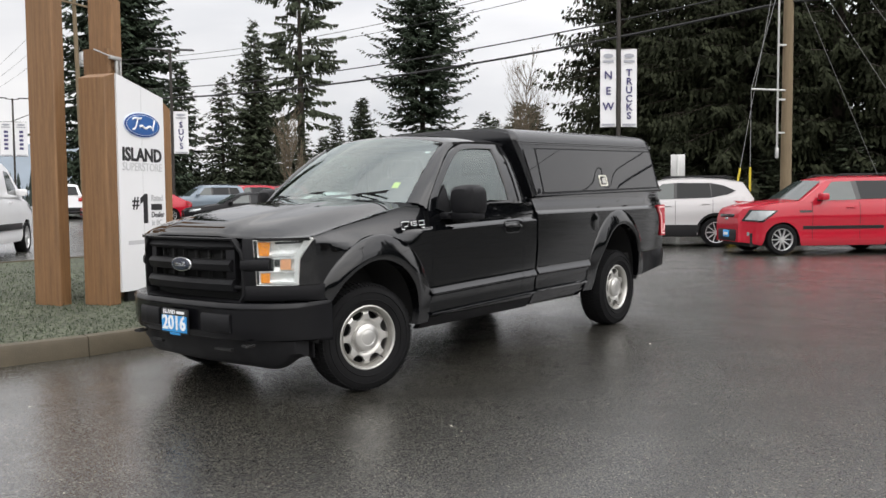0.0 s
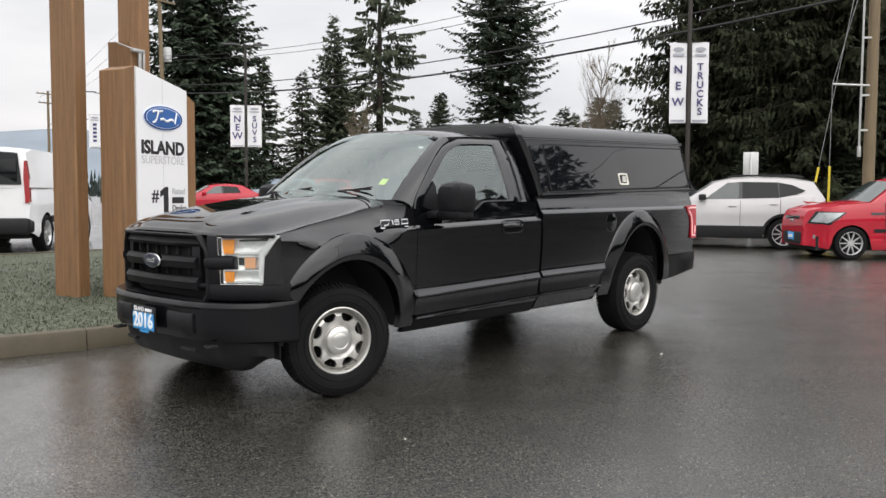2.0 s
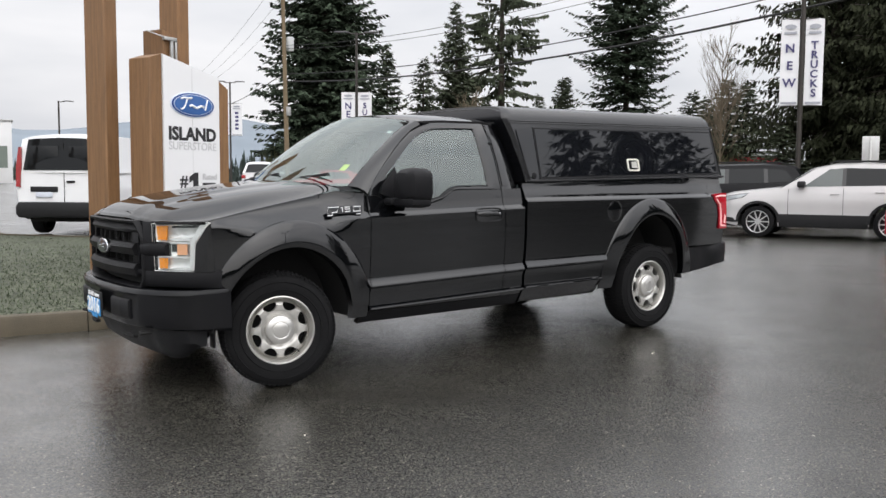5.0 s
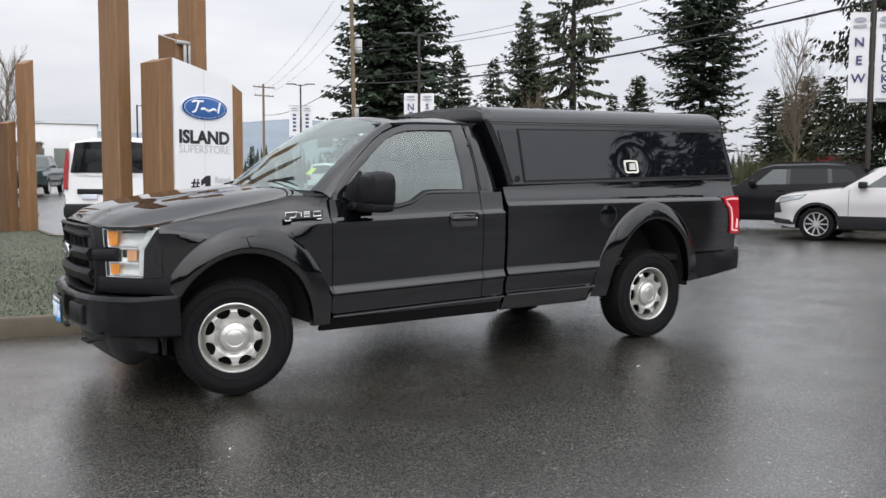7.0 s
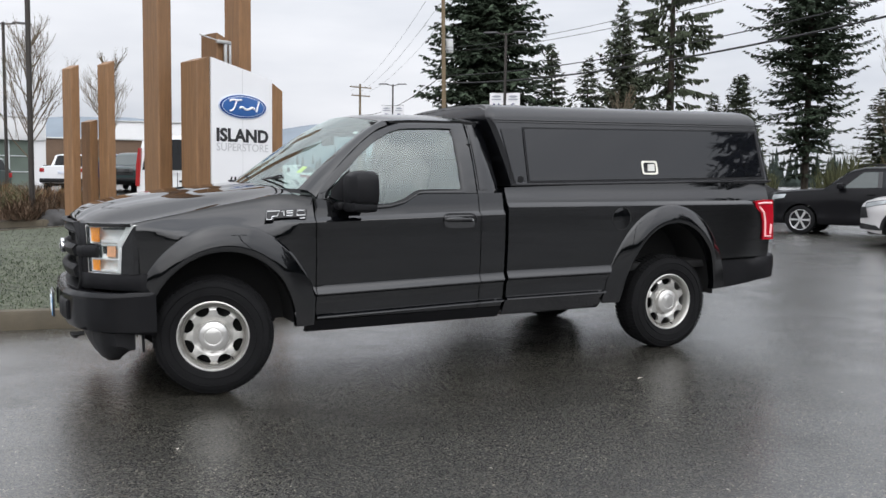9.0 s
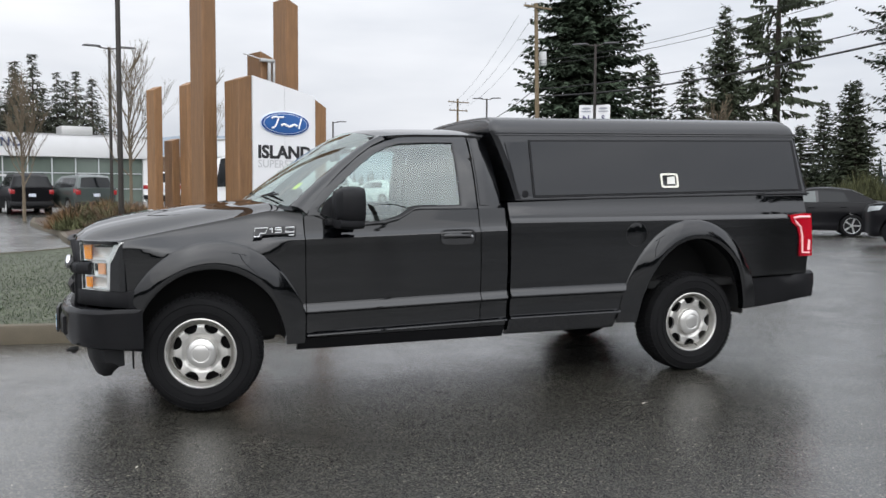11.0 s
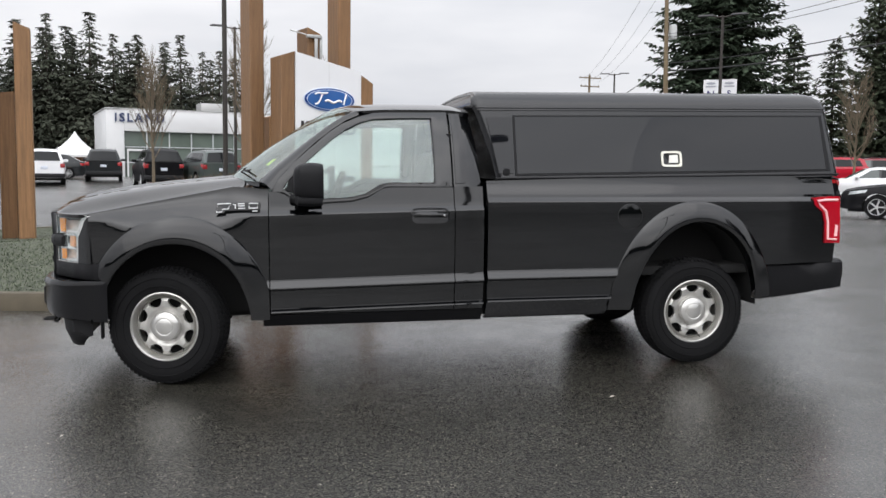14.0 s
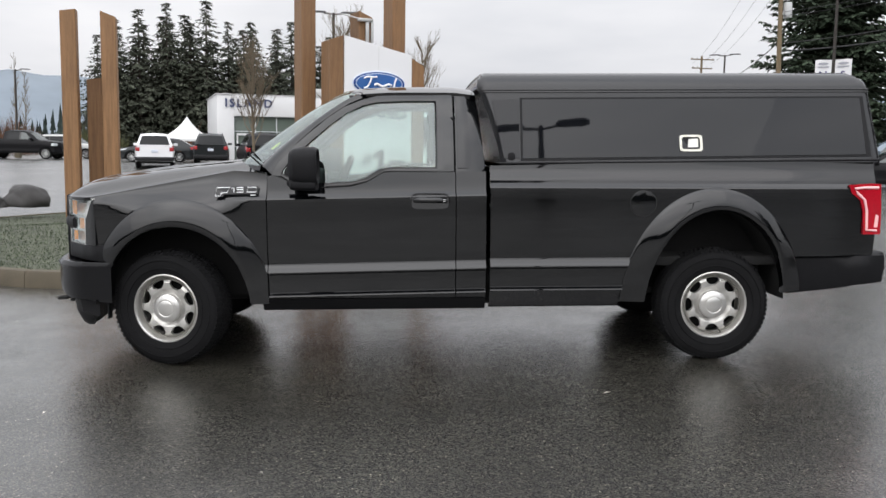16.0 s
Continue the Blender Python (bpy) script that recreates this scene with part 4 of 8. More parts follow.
def cap_mesh():
    bm = bmesh.new()
    lathe(bm, [(0.0, -0.112), (0.044, -0.111), (0.052, -0.107), (0.056, -0.109), (0.080, -0.104), (0.091, -0.094), (0.094, -0.072)], 48, "Y")
    return bm


wheels = []
wx = wheel(AXLE_FRONT, -0.842, -1, -14)
part("tyre", tyre_mesh(), RUBBER, wx)
part("rim", rim_mesh(), SILVER, wx, "silver painted steel rim with eight slots", angle=50)
part("hub_cap", cap_mesh(), mat("brushed_hub_cap", (0.5, 0.49, 0.47), 0.28, metal=0.8, vary=0.1, scale=20), wx)
bm = bmesh.new()
lathe(bm, [(0.02, 0.02), (0.19, 0.02), (0.195, 0.03), (0.02, 0.03)], 40, "Y")
part("brake_drum", bm, DARK, wx)
part("valve_stem", tube(bmesh.new(), [(0.11, -0.07, -0.14), (0.118, -0.1, -0.15)], 0.004, 6), BLACK_PLASTIC, wx)


def copy_under(ob, m):
    c = copy_thing(ob, m)
    return c


copy_under(wx, pose(AXLE_FRONT, 0.845, TYRE_R + 0.008, 0, 0, 166))
copy_under(wx, pose(AXLE_REAR, -0.845, TYRE_R, 0, 22, 0))
copy_under(wx, pose(AXLE_REAR, 0.845, TYRE_R, 0, 0, 180))

# wheel housings, floor and running gear
for cx, rx, rz, name in ((0.06, 0.50, 0.60, "wheel_housing"), (3.585, 0.475, 0.68, "wheel_housing")):
    for s in (-1, 1):
        bm = bmesh.new()
        rows = []
        for k in range(25):
            a = math.pi * k / 24
            rows.append([(cx + rx * math.cos(a), s * w, 0.40 + (rz - 0.07) * math.sin(a)) for w in (0.93, 0.55)])
        vs = loft(bm, rows, False, False)
        bm.faces.new([r[1] for r in vs])
        part(name, bm, DARK, truck)
part("frame_rail", boxed(-0.45, 4.45, -0.50, -0.40, 0.42, 0.58, 0.01), DARK, truck)
part("frame_rail", boxed(-0.45, 4.45, 0.40, 0.50, 0.42, 0.58, 0.01), DARK, truck)
part("floor_pan", boxed(0.58, 2.06, -0.90, 0.90, 0.40, 0.47, 0.01), DARK, truck)
part("bed_floor", boxed(2.10, 4.6, -0.86, 0.86, 0.62, 0.68, 0.01), DARK, truck)
part("fuel_tank", boxed(2.0, 3.05, -0.80, -0.30, 0.36, 0.62, 0.05), DARK, truck)
part("skid_plate", boxed(-0.5, 0.55, -0.40, 0.40, 0.34, 0.45, 0.03), DARK, truck)
part("rear_axle", tube(bmesh.new(), [(3.584, -0.76, 0.37), (3.584, -0.2, 0.37), (3.584, 0, 0.37), (3.584, 0.2, 0.37), (3.584, 0.76, 0.37)], [0.05, 0.05, 0.14, 0.05, 0.05], 16), DARK, truck)
part("front_axle", tube(bmesh.new(), [(0, -0.74, 0.37), (0, 0.74, 0.37)], 0.045, 12), DARK, truck)
part("exhaust", tube(bmesh.new(), [(1.6, 0.3, 0.40), (2.6, 0.32, 0.42), (3.9, 0.6, 0.48), (4.3, 0.9, 0.46)], 0.032, 10), DARK, truck)
for s in (-1, 1):
    part("leaf_spring", boxed(2.95, 4.25, s * 0.60 - 0.035, s * 0.60 + 0.035, 0.40, 0.45, 0.01), DARK, truck)

# mirrors
for s in (-1, 1):
    bm = bmesh.new()
    rings = []
    for x, sy, sz, cy, cz in ((0.825, 0.02, 0.05, 1.10, 1.285), (0.835, 0.085, 0.088, 1.11, 1.288), (0.865, 0.115, 0.108, 1.115, 1.290), (0.93, 0.125, 0.118, 1.118, 1.290), (0.985, 0.124, 0.117, 1.118, 1.288), (1.006, 0.118, 0.111, 1.118, 1.287), (1.008, 0.112, 0.105, 1.118, 1.287), (0.985, 0.108, 0.101, 1.118, 1.287)):
        ring = []
        for k in range(28):
            a = k / 28 * math.tau
            c, q = math.cos(a), math.sin(a)
            ring.append((x, s * (cy + sy * math.copysign(abs(c) ** 0.55, c)), cz + sz * math.copysign(abs(q) ** 0.55, q)))
        rings.append(ring)
    loft(bm, rings)
    mirror = part("door_mirror", bm, TEXTURED, truck, "black plastic door mirror")
    bm = bmesh.new()
    rings = []
    for x, sy, sz, cy, cz in ((0.832, 0.05, 0.02, 1.09, 1.178), (0.85, 0.12, 0.034, 1.10, 1.176), (0.95, 0.13, 0.038, 1.10, 1.174), (1.0, 0.12, 0.034, 1.10, 1.174)):
        ring = []
        for k in range(24):
            a = k / 24 * math.tau
            c, q = math.cos(a), math.sin(a)
            ring.append((x, s * (cy + sy * math.copysign(abs(c) ** 0.6, c)), cz + sz * math.copysign(abs(q) ** 0.6, q)))
        rings.append(ring)
    loft(bm, rings)
    o = part("mirror_foot", bm, TEXTURED, mirror)
    part("mirror_arm", box(bmesh.new(), 0.80, 0.92, min(s * 0.90, s * 1.03), max(s * 0.90, s * 1.03), 1.155, 1.205, 0.02), TEXTURED, mirror)
    bm = bmesh.new()
    prism(bm, [(0.775, 1.235), (0.93, 1.178), (0.94, 1.24), (0.93, 1.415), (0.80, 1.297)], lambda u, v, w: (u, s * (glasshouse(v) - 0.012 + w), v), 0.02)
    part("mirror_sail", bm, TEXTURED, mirror)
    part("mirror_glass", box(bmesh.new(), 0.984, 0.988, min(s * 1.02, s * 1.216), max(s * 1.02, s * 1.216), 1.195, 1.380, 0.001), CHROME, mirror)

# door handles
for s in (-1, 1):
    bm = bmesh.new()
    rings = []
    for f, d in ((1.0, 0.001), (0.99, 0.010), (0.92, 0.012), (0.87, 0.0015)):
        ring = []
        for k in range(32):
            a = k / 32 * math.tau
            c, q = math.cos(a), math.sin(a)
            x = 1.705 + 0.128 * f ** 0.6 * math.copysign(abs(c) ** 0.4, c)
            z = 1.060 + 0.054 * f * math.copysign(abs(q) ** 0.45, q)
            ring.append((x, s * (side_width(x, z) + d), z))
        rings.append(ring)
    vs = loft(bm, rings, True, False)
    bm.faces.new(vs[-1])
    handle = part("door_handle", bm, GLOSS_BLACK, truck, "recessed black door handle")
    bm = bmesh.new()
    tube(bm, [(1.605, s * 0.985, 1.068), (1.64, s * 1.012, 1.072), (1.76, s * 1.012, 1.070), (1.81, s * 0.985, 1.066)], 0.017, 10)
    part("pull", bm, PAINT, handle)
    bm = bmesh.new()
    lathe(bm, [(0.0, 0.006 * s), (0.008, 0.005 * s), (0.010, 0.0)], 16, "Y")
    o = part("lock", bm, CHROME, handle)
    o.location = (1.795, s * 1.010, 1.066)

# fender badges: plain shapes in their colours
BADGE = mat("badge_silver", (0.74, 0.74, 0.75), 0.3, metal=0.2)
for s in (-1, 1):
    def on_fender(u, v, w):
        return (u, s * (side_width(u, v) + 0.002 + w), v)
    badge = part("fender_badge", prism(bmesh.new(), [(0.340, 1.094), (0.392, 1.094), (0.398, 1.108), (0.612, 1.112), (0.618, 1.160), (0.352, 1.154)], on_fender, 0.003), GLOSS_BLACK, truck, "silver outlined fender badge")
    for stroke, closed in (([(0.346, 1.098), (0.378, 1.098), (0.384, 1.117), (0.418, 1.119), (0.437, 1.152), (0.354, 1.150)], True), ([(0.448, 1.145), (0.462, 1.150), (0.462, 1.121)], False),
                           ([(0.520, 1.151), (0.480, 1.150), (0.480, 1.137), (0.520, 1.138), (0.520, 1.122), (0.478, 1.121)], False), ([(0.546, 1.122), (0.600, 1.123), (0.602, 1.153), (0.548, 1.152)], True), ([(0.566, 1.103), (0.600, 1.104)], False)):
        loop = stroke + stroke[:1] if closed else stroke
        part("badge_stroke", tube(bmesh.new(), [on_fender(u, v, 0.004) for u, v in loop], 0.0034, 6), BADGE, badge)

# fuel door
bm = bmesh.new()
rings = []
for r, d in ((0.083, -0.004), (0.083, 0.0015), (0.079, 0.0025), (0.0, 0.003)):
    rings.append([(3.085 + r * math.cos(k / 40 * math.tau), -(side_width(3.085 + r * math.cos(k / 40 * math.tau), 1.045 + r * math.sin(k / 40 * math.tau)) + d), 1.045 + r * math.sin(k / 40 * math.tau)) for k in range(40)])
loft(bm, rings, True, False)
part("fuel_door", bm, PAINT, truck)
bm = bmesh.new()
rings = []
for r, d in ((0.089, 0.0012), (0.084, 0.0012)):
    rings.append([(3.085 + r * math.cos(k / 40 * math.tau), -(side_width(3.085 + r * math.cos(k / 40 * math.tau), 1.045 + r * math.sin(k / 40 * math.tau)) + d), 1.045 + r * math.sin(k / 40 * math.tau)) for k in range(40)])
loft(bm, rings, True, False)
part("fuel_door_gap", bm, DARK, truck)

# tailgate, tail lamps, rear bumper
part("tailgate", boxed(4.58, 4.64, -0.78, 0.78, 0.70, 1.33, 0.02), PAINT, truck)
part("bed_front", boxed(2.10, 2.14, -0.90, 0.90, 0.62, 1.28, 0.01), PAINT, truck)
for s in (-1, 1):
    TAIL = [(4.452, 1.158), (4.60, 1.168), (4.672, 1.165), (4.682, 1.0), (4.684, 0.832), (4.562, 0.834), (4.556, 0.98), (4.535, 1.055), (4.470, 1.105)]
    bm = bmesh.new()
    prism(bm, TAIL, lambda u, v, w: (u, s * (side_width(u, 0.95) - 0.03 + w), v), 0.042)
    tail = part("tail_light", bm, RED_LENS, truck, "red tail light with a pale light guide", angle=20)
    guide = [(4.655, 1.140), (4.56, 1.142), (4.488, 1.134), (4.515, 1.102), (4.562, 1.062), (4.580, 0.99), (4.585, 0.862), (4.655, 0.858)]
    bm = bmesh.new()
    tube(bm, [(u, s * (side_width(u, 0.95) + 0.0125), v) for u, v in guide], 0.009, 8)
    part("light_guide", bm, RED_PALE, tail)
    part("reverse_lens", prism(bmesh.new(), [(4.635, 0.88), (4.66, 0.88), (4.665, 0.955), (4.645, 0.965)], lambda u, v, w: (u, s * (side_width(u, 0.95) + 0.011 + w), v), 0.004), RED_PALE, tail)
    bm = bmesh.new()
    rows = []
    for f, w in ((0, 0.935), (0.35, 0.932), (0.62, 0.918), (0.66, 0.935), (0.92, 0.925), (1.0, 0.90)):
        x = 4.09 + 0.665 * f
        top = 0.695 + 0.012 * (f > 0.64)
        bot = 0.435 + 0.06 * f + 0.01 * (f > 0.64)
        rows.append([(x, s * (w - 0.03), top), (x, s * w, top - 0.02), (x, s * (w + 0.006), (top + bot) / 2), (x, s * (w - 0.02), bot), (x, s * (w - 0.12), bot), (x, s * (w - 0.12), top)])
    loft(bm, rows)
    part("bumper_end", bm, TEXTURED, truck, angle=45)
bm = bmesh.new()
loft(bm, [[(4.66, y, 0.50), (4.745 + 0.03 * (1 - abs(y) / 0.9), y, 0.505), (4.755 + 0.03 * (1 - abs(y) / 0.9), y, 0.60), (4.745 + 0.03 * (1 - abs(y) / 0.9), y, 0.70), (4.66, y, 0.705)] for y in (j * 0.09 for j in range(-10, 11))])
part("rear_bumper", bm, TEXTURED, truck)

# interior
part("seat_cushion", boxed(1.25, 1.80, -0.72, 0.72, 0.62, 0.92, 0.07, 3), SEAT_CLOTH, truck)
for yc in (-0.42, 0.42):
    bm = boxed(-0.08, 0.08, -0.27, 0.27, 0.0, 0.66, 0.06, 3)
    bm.transform(Matrix.Translation((1.80, yc, 0.85)) @ Matrix.Rotation(radians(14), 4, "Y"))
    part("seat_back", bm, SEAT_CLOTH, truck)
    bm = boxed(-0.05, 0.05, -0.13, 0.13, 0.0, 0.19, 0.045, 3)
    bm.transform(Matrix.Translation((1.945, yc, 1.47)) @ Matrix.Rotation(radians(10), 4, "Y"))
    part("head_rest", bm, SEAT_CLOTH, truck)
part("dashboard", boxed(0.50, 0.95, -0.84, 0.84, 0.85, 1.20, 0.09, 3), TRIM_GREY, truck)
part("instrument_hood", boxed(0.78, 1.0, -0.62, -0.18, 1.13, 1.26, 0.05, 3), TRIM_GREY, truck)
part("radio_stack", boxed(0.86, 0.99, -0.14, 0.14, 0.80, 1.22, 0.03), GLOSS_BLACK, truck)
bm = bmesh.new()
ring_m = Matrix.Translation((1.10, -0.41, 1.16)) @ Matrix.Rotation(radians(-66), 4, "Y")
tube(bm, [(0.19 * math.cos(k / 36 * math.tau), 0.19 * math.sin(k / 36 * math.tau), 0) for k in range(37)], 0.021, 8, False)
box(bm, -0.07, 0.07, -0.06, 0.06, -0.03, 0.0, 0.02)
box(bm, -0.02, 0.02, -0.18, 0.18, -0.022, -0.008, 0.004)
bm.transform(ring_m)
part("steering_wheel", bm, BLACK_PLASTIC, truck)
part("steering_column", tube(bmesh.new(), [(0.85, -0.41, 1.06), (1.09, -0.41, 1.155)], 0.04, 10), BLACK_PLASTIC, truck)
for s in (-1, 1):
    part("door_trim", box(bmesh.new(), 0.72, 1.86, min(s * 0.84, s * 0.90), max(s * 0.84, s * 0.90), 0.50, 1.16, 0.03), TRIM_GREY, truck)
    part("belt_strap", tube(bmesh.new(), [(1.86, s * 0.80, 1.60), (1.84, s * 0.76, 1.2), (1.80, s * 0.74, 0.95)], 0.02, 6), BLACK_PLASTIC, truck)
part("headliner", boxed(1.18, 2.0, -0.66, 0.66, 1.735, 1.75, 0.004), TRIM_GREY, truck)
part("rear_view_mirror", boxed(1.06, 1.09, -0.12, 0.12, 1.60, 1.67, 0.012), BLACK_PLASTIC, truck)

# ---- canopy over the bed ----
def can_half(z):
    return lerp_table([(1.29, 0.918), (1.33, 0.908), (1.75, 0.812), (1.775, 0.806), (1.80, 0.800), (1.84, 0.782), (1.87, 0.745), (1.893, 0.68), (1.905, 0.58), (1.918, 0.0)], z)


CAN_Z = [1.295, 1.34, 1.45, 1.6, 1.72, 1.765, 1.782, 1.80, 1.825, 1.85, 1.872, 1.888, 1.898, 1.907, 1.913, 1.917]


def can_front(z):
    return lerp_table([(1.29, 2.175), (1.40, 2.155), (1.7, 2.065), (1.80, 2.02), (1.86, 2.03), (1.92, 2.06)], z)


def can_rear(z):
    return lerp_table([(1.29, 4.70), (1.34, 4.695), (1.78, 4.645), (1.83, 4.63), (1.87, 4.60), (1.90, 4.55), (1.92, 4.50)], z)


def can_ring(z_list, f):
    pts = []
    for z in z_list:
        x = can_front(z) + (can_rear(z) - can_front(z)) * f
        pts.append((x, z + 0.012 * f))
    return pts


bm = bmesh.new()
rings = []
stations = [0, 0.004, 0.012, 0.03, 0.06] + [0.06 + 0.88 * i / 16 for i in range(1, 17)] + [0.965, 0.985, 0.995, 1.0]
for f in stations:
    tuck = 0.035 * (smooth(0.012, 0, f) + smooth(0.988, 1, f))
    pts = can_ring(CAN_Z, f)
    left = [(x, -(can_half(z) - tuck), zz - tuck * 0.6 * (z > 1.85)) for (x, zz), z in zip(pts, CAN_Z)]
    right = [(x, -y, z) for x, y, z in reversed(left)]
    mid = [(left[-1][0], 0.0, left[-1][2] + 0.003)]
    rings.append(left + mid + right)
loft(bm, rings, False, False)
bm.faces.ensure_lookup_table()
canopy = part("canopy_shell", bm, CANOPY_SKIN, truck, "satin black fibreglass canopy", angle=50)
# front wall and rear door of the canopy
for f, name, m_ in ((0.006, "canopy_front", CANOPY_SKIN), (0.994, "canopy_rear_door", TINTED)):
    bm = bmesh.new()
    pts = can_ring(CAN_Z, f)
    rows = [[(x, v * (can_half(z) - 0.03), zz) for v in (-1, -0.5, 0, 0.5, 1)] for (x, zz), z in zip(pts, CAN_Z)]
    loft(bm, rows, False, False)
    o = part(name, bm, m_, canopy)
# gutter lines, side windows, seal
for s in (-1, 1):
    for z, r in ((1.778, 0.0055), (1.762, 0.0045)):
        bm = bmesh.new()
        tube(bm, [(can_front(z) + 0.012 + (can_rear(z) - can_front(z) - 0.025) * f, s * (can_half(z) + 0.002), z + 0.012 * f) for f in (i / 20 for i in range(21))], r, 6)
        part("gutter", bm, GLOSS_BLACK, canopy)

    def pane(name, corners, lift, material, thick=0.004):
        bm = bmesh.new()
        rows = []
        n = 48 if name == "canopy_window" else 10
        (xa, za), (xb, zb), (xc, zc), (xd, zd) = corners
        for i in range(n + 1):
            f = i / n
            row = []
            for j in range(n + 1):
                g = j / n
                x = (xa + (xb - xa) * g) * (1 - f) + (xd + (xc - xd) * g) * f
                z = (za + (zb - za) * g) * (1 - f) + (zd + (zc - zd) * g) * f
                dent = 0.0030 * math.exp(-((x - 3.43) ** 2 + (z - 1.47) ** 2) / 0.022) if n > 10 else 0.0
                row.append((x, s * (can_half(z - 0.012 * (x - 2.1) / 2.6) + lift - dent), z))
            rows.append(row)
        loft(bm, rows, False, False)
        o = part(name, bm, material, canopy)
        sol = o.modifiers.new("thickness", "SOLIDIFY")
        sol.thickness, sol.offset = thick, -1 if s > 0 else 1
        return o
    pane("window_seal", [(2.297, 1.318), (4.622, 1.345), (4.588, 1.742), (2.297, 1.726)], 0.0025, BLACK_PLASTIC)
    pane("canopy_window", [(2.310, 1.333), (4.585, 1.358), (4.565, 1.730), (2.310, 1.714)], 0.006, TINTED)
    pane("vent_window", [(2.185, 1.335), (2.288, 1.336), (2.288, 1.712), (2.115, 1.710)], 0.004, TINTED)
    bm = bmesh.new()
    tube(bm, [(2.16 + 2.52 * f, s * (can_half(1.31) + 0.006), 1.302 + 0.022 * f) for f in (i / 10 for i in range(11))], 0.007, 6)
    part("base_seal", bm, BLACK_PLASTIC, canopy)
    # paddle latch
    bm = bmesh.new()
    rings = []
    for f, d in ((1.0, 0.008), (1.0, 0.016), (0.80, 0.016), (0.78, 0.010)):
        ring = []
        for k in range(32):
            a = k / 32 * math.tau
            c, q = math.cos(a), math.sin(a)
            x, z = 3.415 + 0.076 * f * math.copysign(abs(c) ** 0.3, c), 1.432 + 0.054 * (f if f > 0.9 else f - 0.05) * math.copysign(abs(q) ** 0.3, q)
            ring.append((x, s * (can_half(z - 0.006) + d), z))
        rings.append(ring)
    vs = loft(bm, rings, True, False)
    latch = part("canopy_latch", bm, mat("pale_latch_metal", (0.66, 0.64, 0.56), 0.35, metal=0.3), canopy, "pale metal paddle latch")
    part("latch_plate", prism(bmesh.new(), [(3.355, 1.392), (3.475, 1.392), (3.475, 1.472), (3.355, 1.472)], lambda u, v, w: (u, s * (can_half(v) + 0.005 + w), v), 0.004), BLACK_PLASTIC, latch)
    part("latch_paddle", prism(bmesh.new(), [(3.392, 1.405), (3.462, 1.405), (3.462, 1.462), (3.40, 1.458)], lambda u, v, w: (u, s * (can_half(v) + 0.010 + w), v), 0.006), mat("latch_inner_metal", (0.55, 0.54, 0.5), 0.3, metal=0.8), latch)
    bm = bmesh.new()
    lathe(bm, [(0.0, s * 0.008), (0.022, s * 0.007), (0.028, 0.0)], 20, "Y")
    o = part("vent_knob", bm, BLACK_PLASTIC, canopy)
    o.location = (2.235, s * (can_half(1.345) + 0.004), 1.345)

E1, E2, SIGN_TURN = Vector((0.931, 0.366, 0)), Vector((-0.366, 0.931, 0)), 21.5
STEEL = mat("galvanised_steel", (0.42, 0.42, 0.41), 0.45, metal=0.7, vary=0.2, scale=12)
for px_, py_, top, sl in ((0.36, 4.07, 4.9, 0.05), (1.41, 4.68, 3.72, -0.04), (1.02, 4.12, 2.97, -0.035)):
    timber_post("timber_post", px_, py_, 0.085, 0.17, SIGN_TURN, 0.2, top, sl, label="tall squared brown timber post beside the white sign", group="sign posts")
for px_, py_, top, sl, turn in ((-0.03, 14.5, 3.68, 0.05, 30), (0.35, 14.78, 2.55, 0.03, 30), (0.68, 14.35, 3.8, 0.05, 30)):
    timber_post("timber_post", px_, py_, 0.10, 0.17, turn, 0.22, top, sl, label="squared brown timber post in the island bed", group="posts by the planting bed")
for px_, py_, top, sl, turn in ((-4.33, 9.5, 3.74, 0.02, 12), (-4.07, 10.0, 2.6, 0.02, 12), (-3.72, 9.75, 3.72, -0.05, 12)):
    timber_post("timber_post", px_, py_, 0.13, 0.16, turn, 0.26, top, sl, label="squared brown timber post in the lawn", group="posts in the lawn")

sign = thing("dealership_sign", pose(0.86, 3.546, 0.18, 0, 0, SIGN_TURN), "white dealership sign panel between brown timber posts", "sign")
# local u along the panel, w back from its face, z up from the lawn
for u0, name, z1, sl in ((-0.085, "side_post", 2.47, 0.03), (0.905, "side_post", 2.24, -0.05)):
    o = timber_post(name, u0, 0.185, 0.085, 0.17, 0, 0.0, z1, sl, parent=sign)
bm = bmesh.new()
prism(bm, [(0.0, 0.15), (0.82, 0.15), (0.82, 2.315), (0.0, 2.495)], lambda u, v, w: (u, w, v), 0.09)
part("panel", bm, WHITE_PANEL, sign, "white sign panel", shade=False)
part("panel_joint", boxed(0.408, 0.411, -0.0015, 0.01, 0.15, 2.40), mat("joint_shadow", (0.5, 0.5, 0.5), 0.8), sign)
part("foot", boxed(0.12, 0.3, 0.02, 0.08, -0.1, 0.2, 0.01), BLACK_PLASTIC, sign)


def oval(name, u, v, a, b, w, material, depth=0.008, n=56):
    bm = bmesh.new()
    lathe(bm, [(0.0, -depth), (0.93, -depth), (1.0, -depth * 0.5), (1.0, 0.0)], n, "Y")
    bm.transform(Matrix.Translation((u, w, v)) @ Matrix.Diagonal((a, 1, b, 1)))
    return part(name, bm, material, sign)


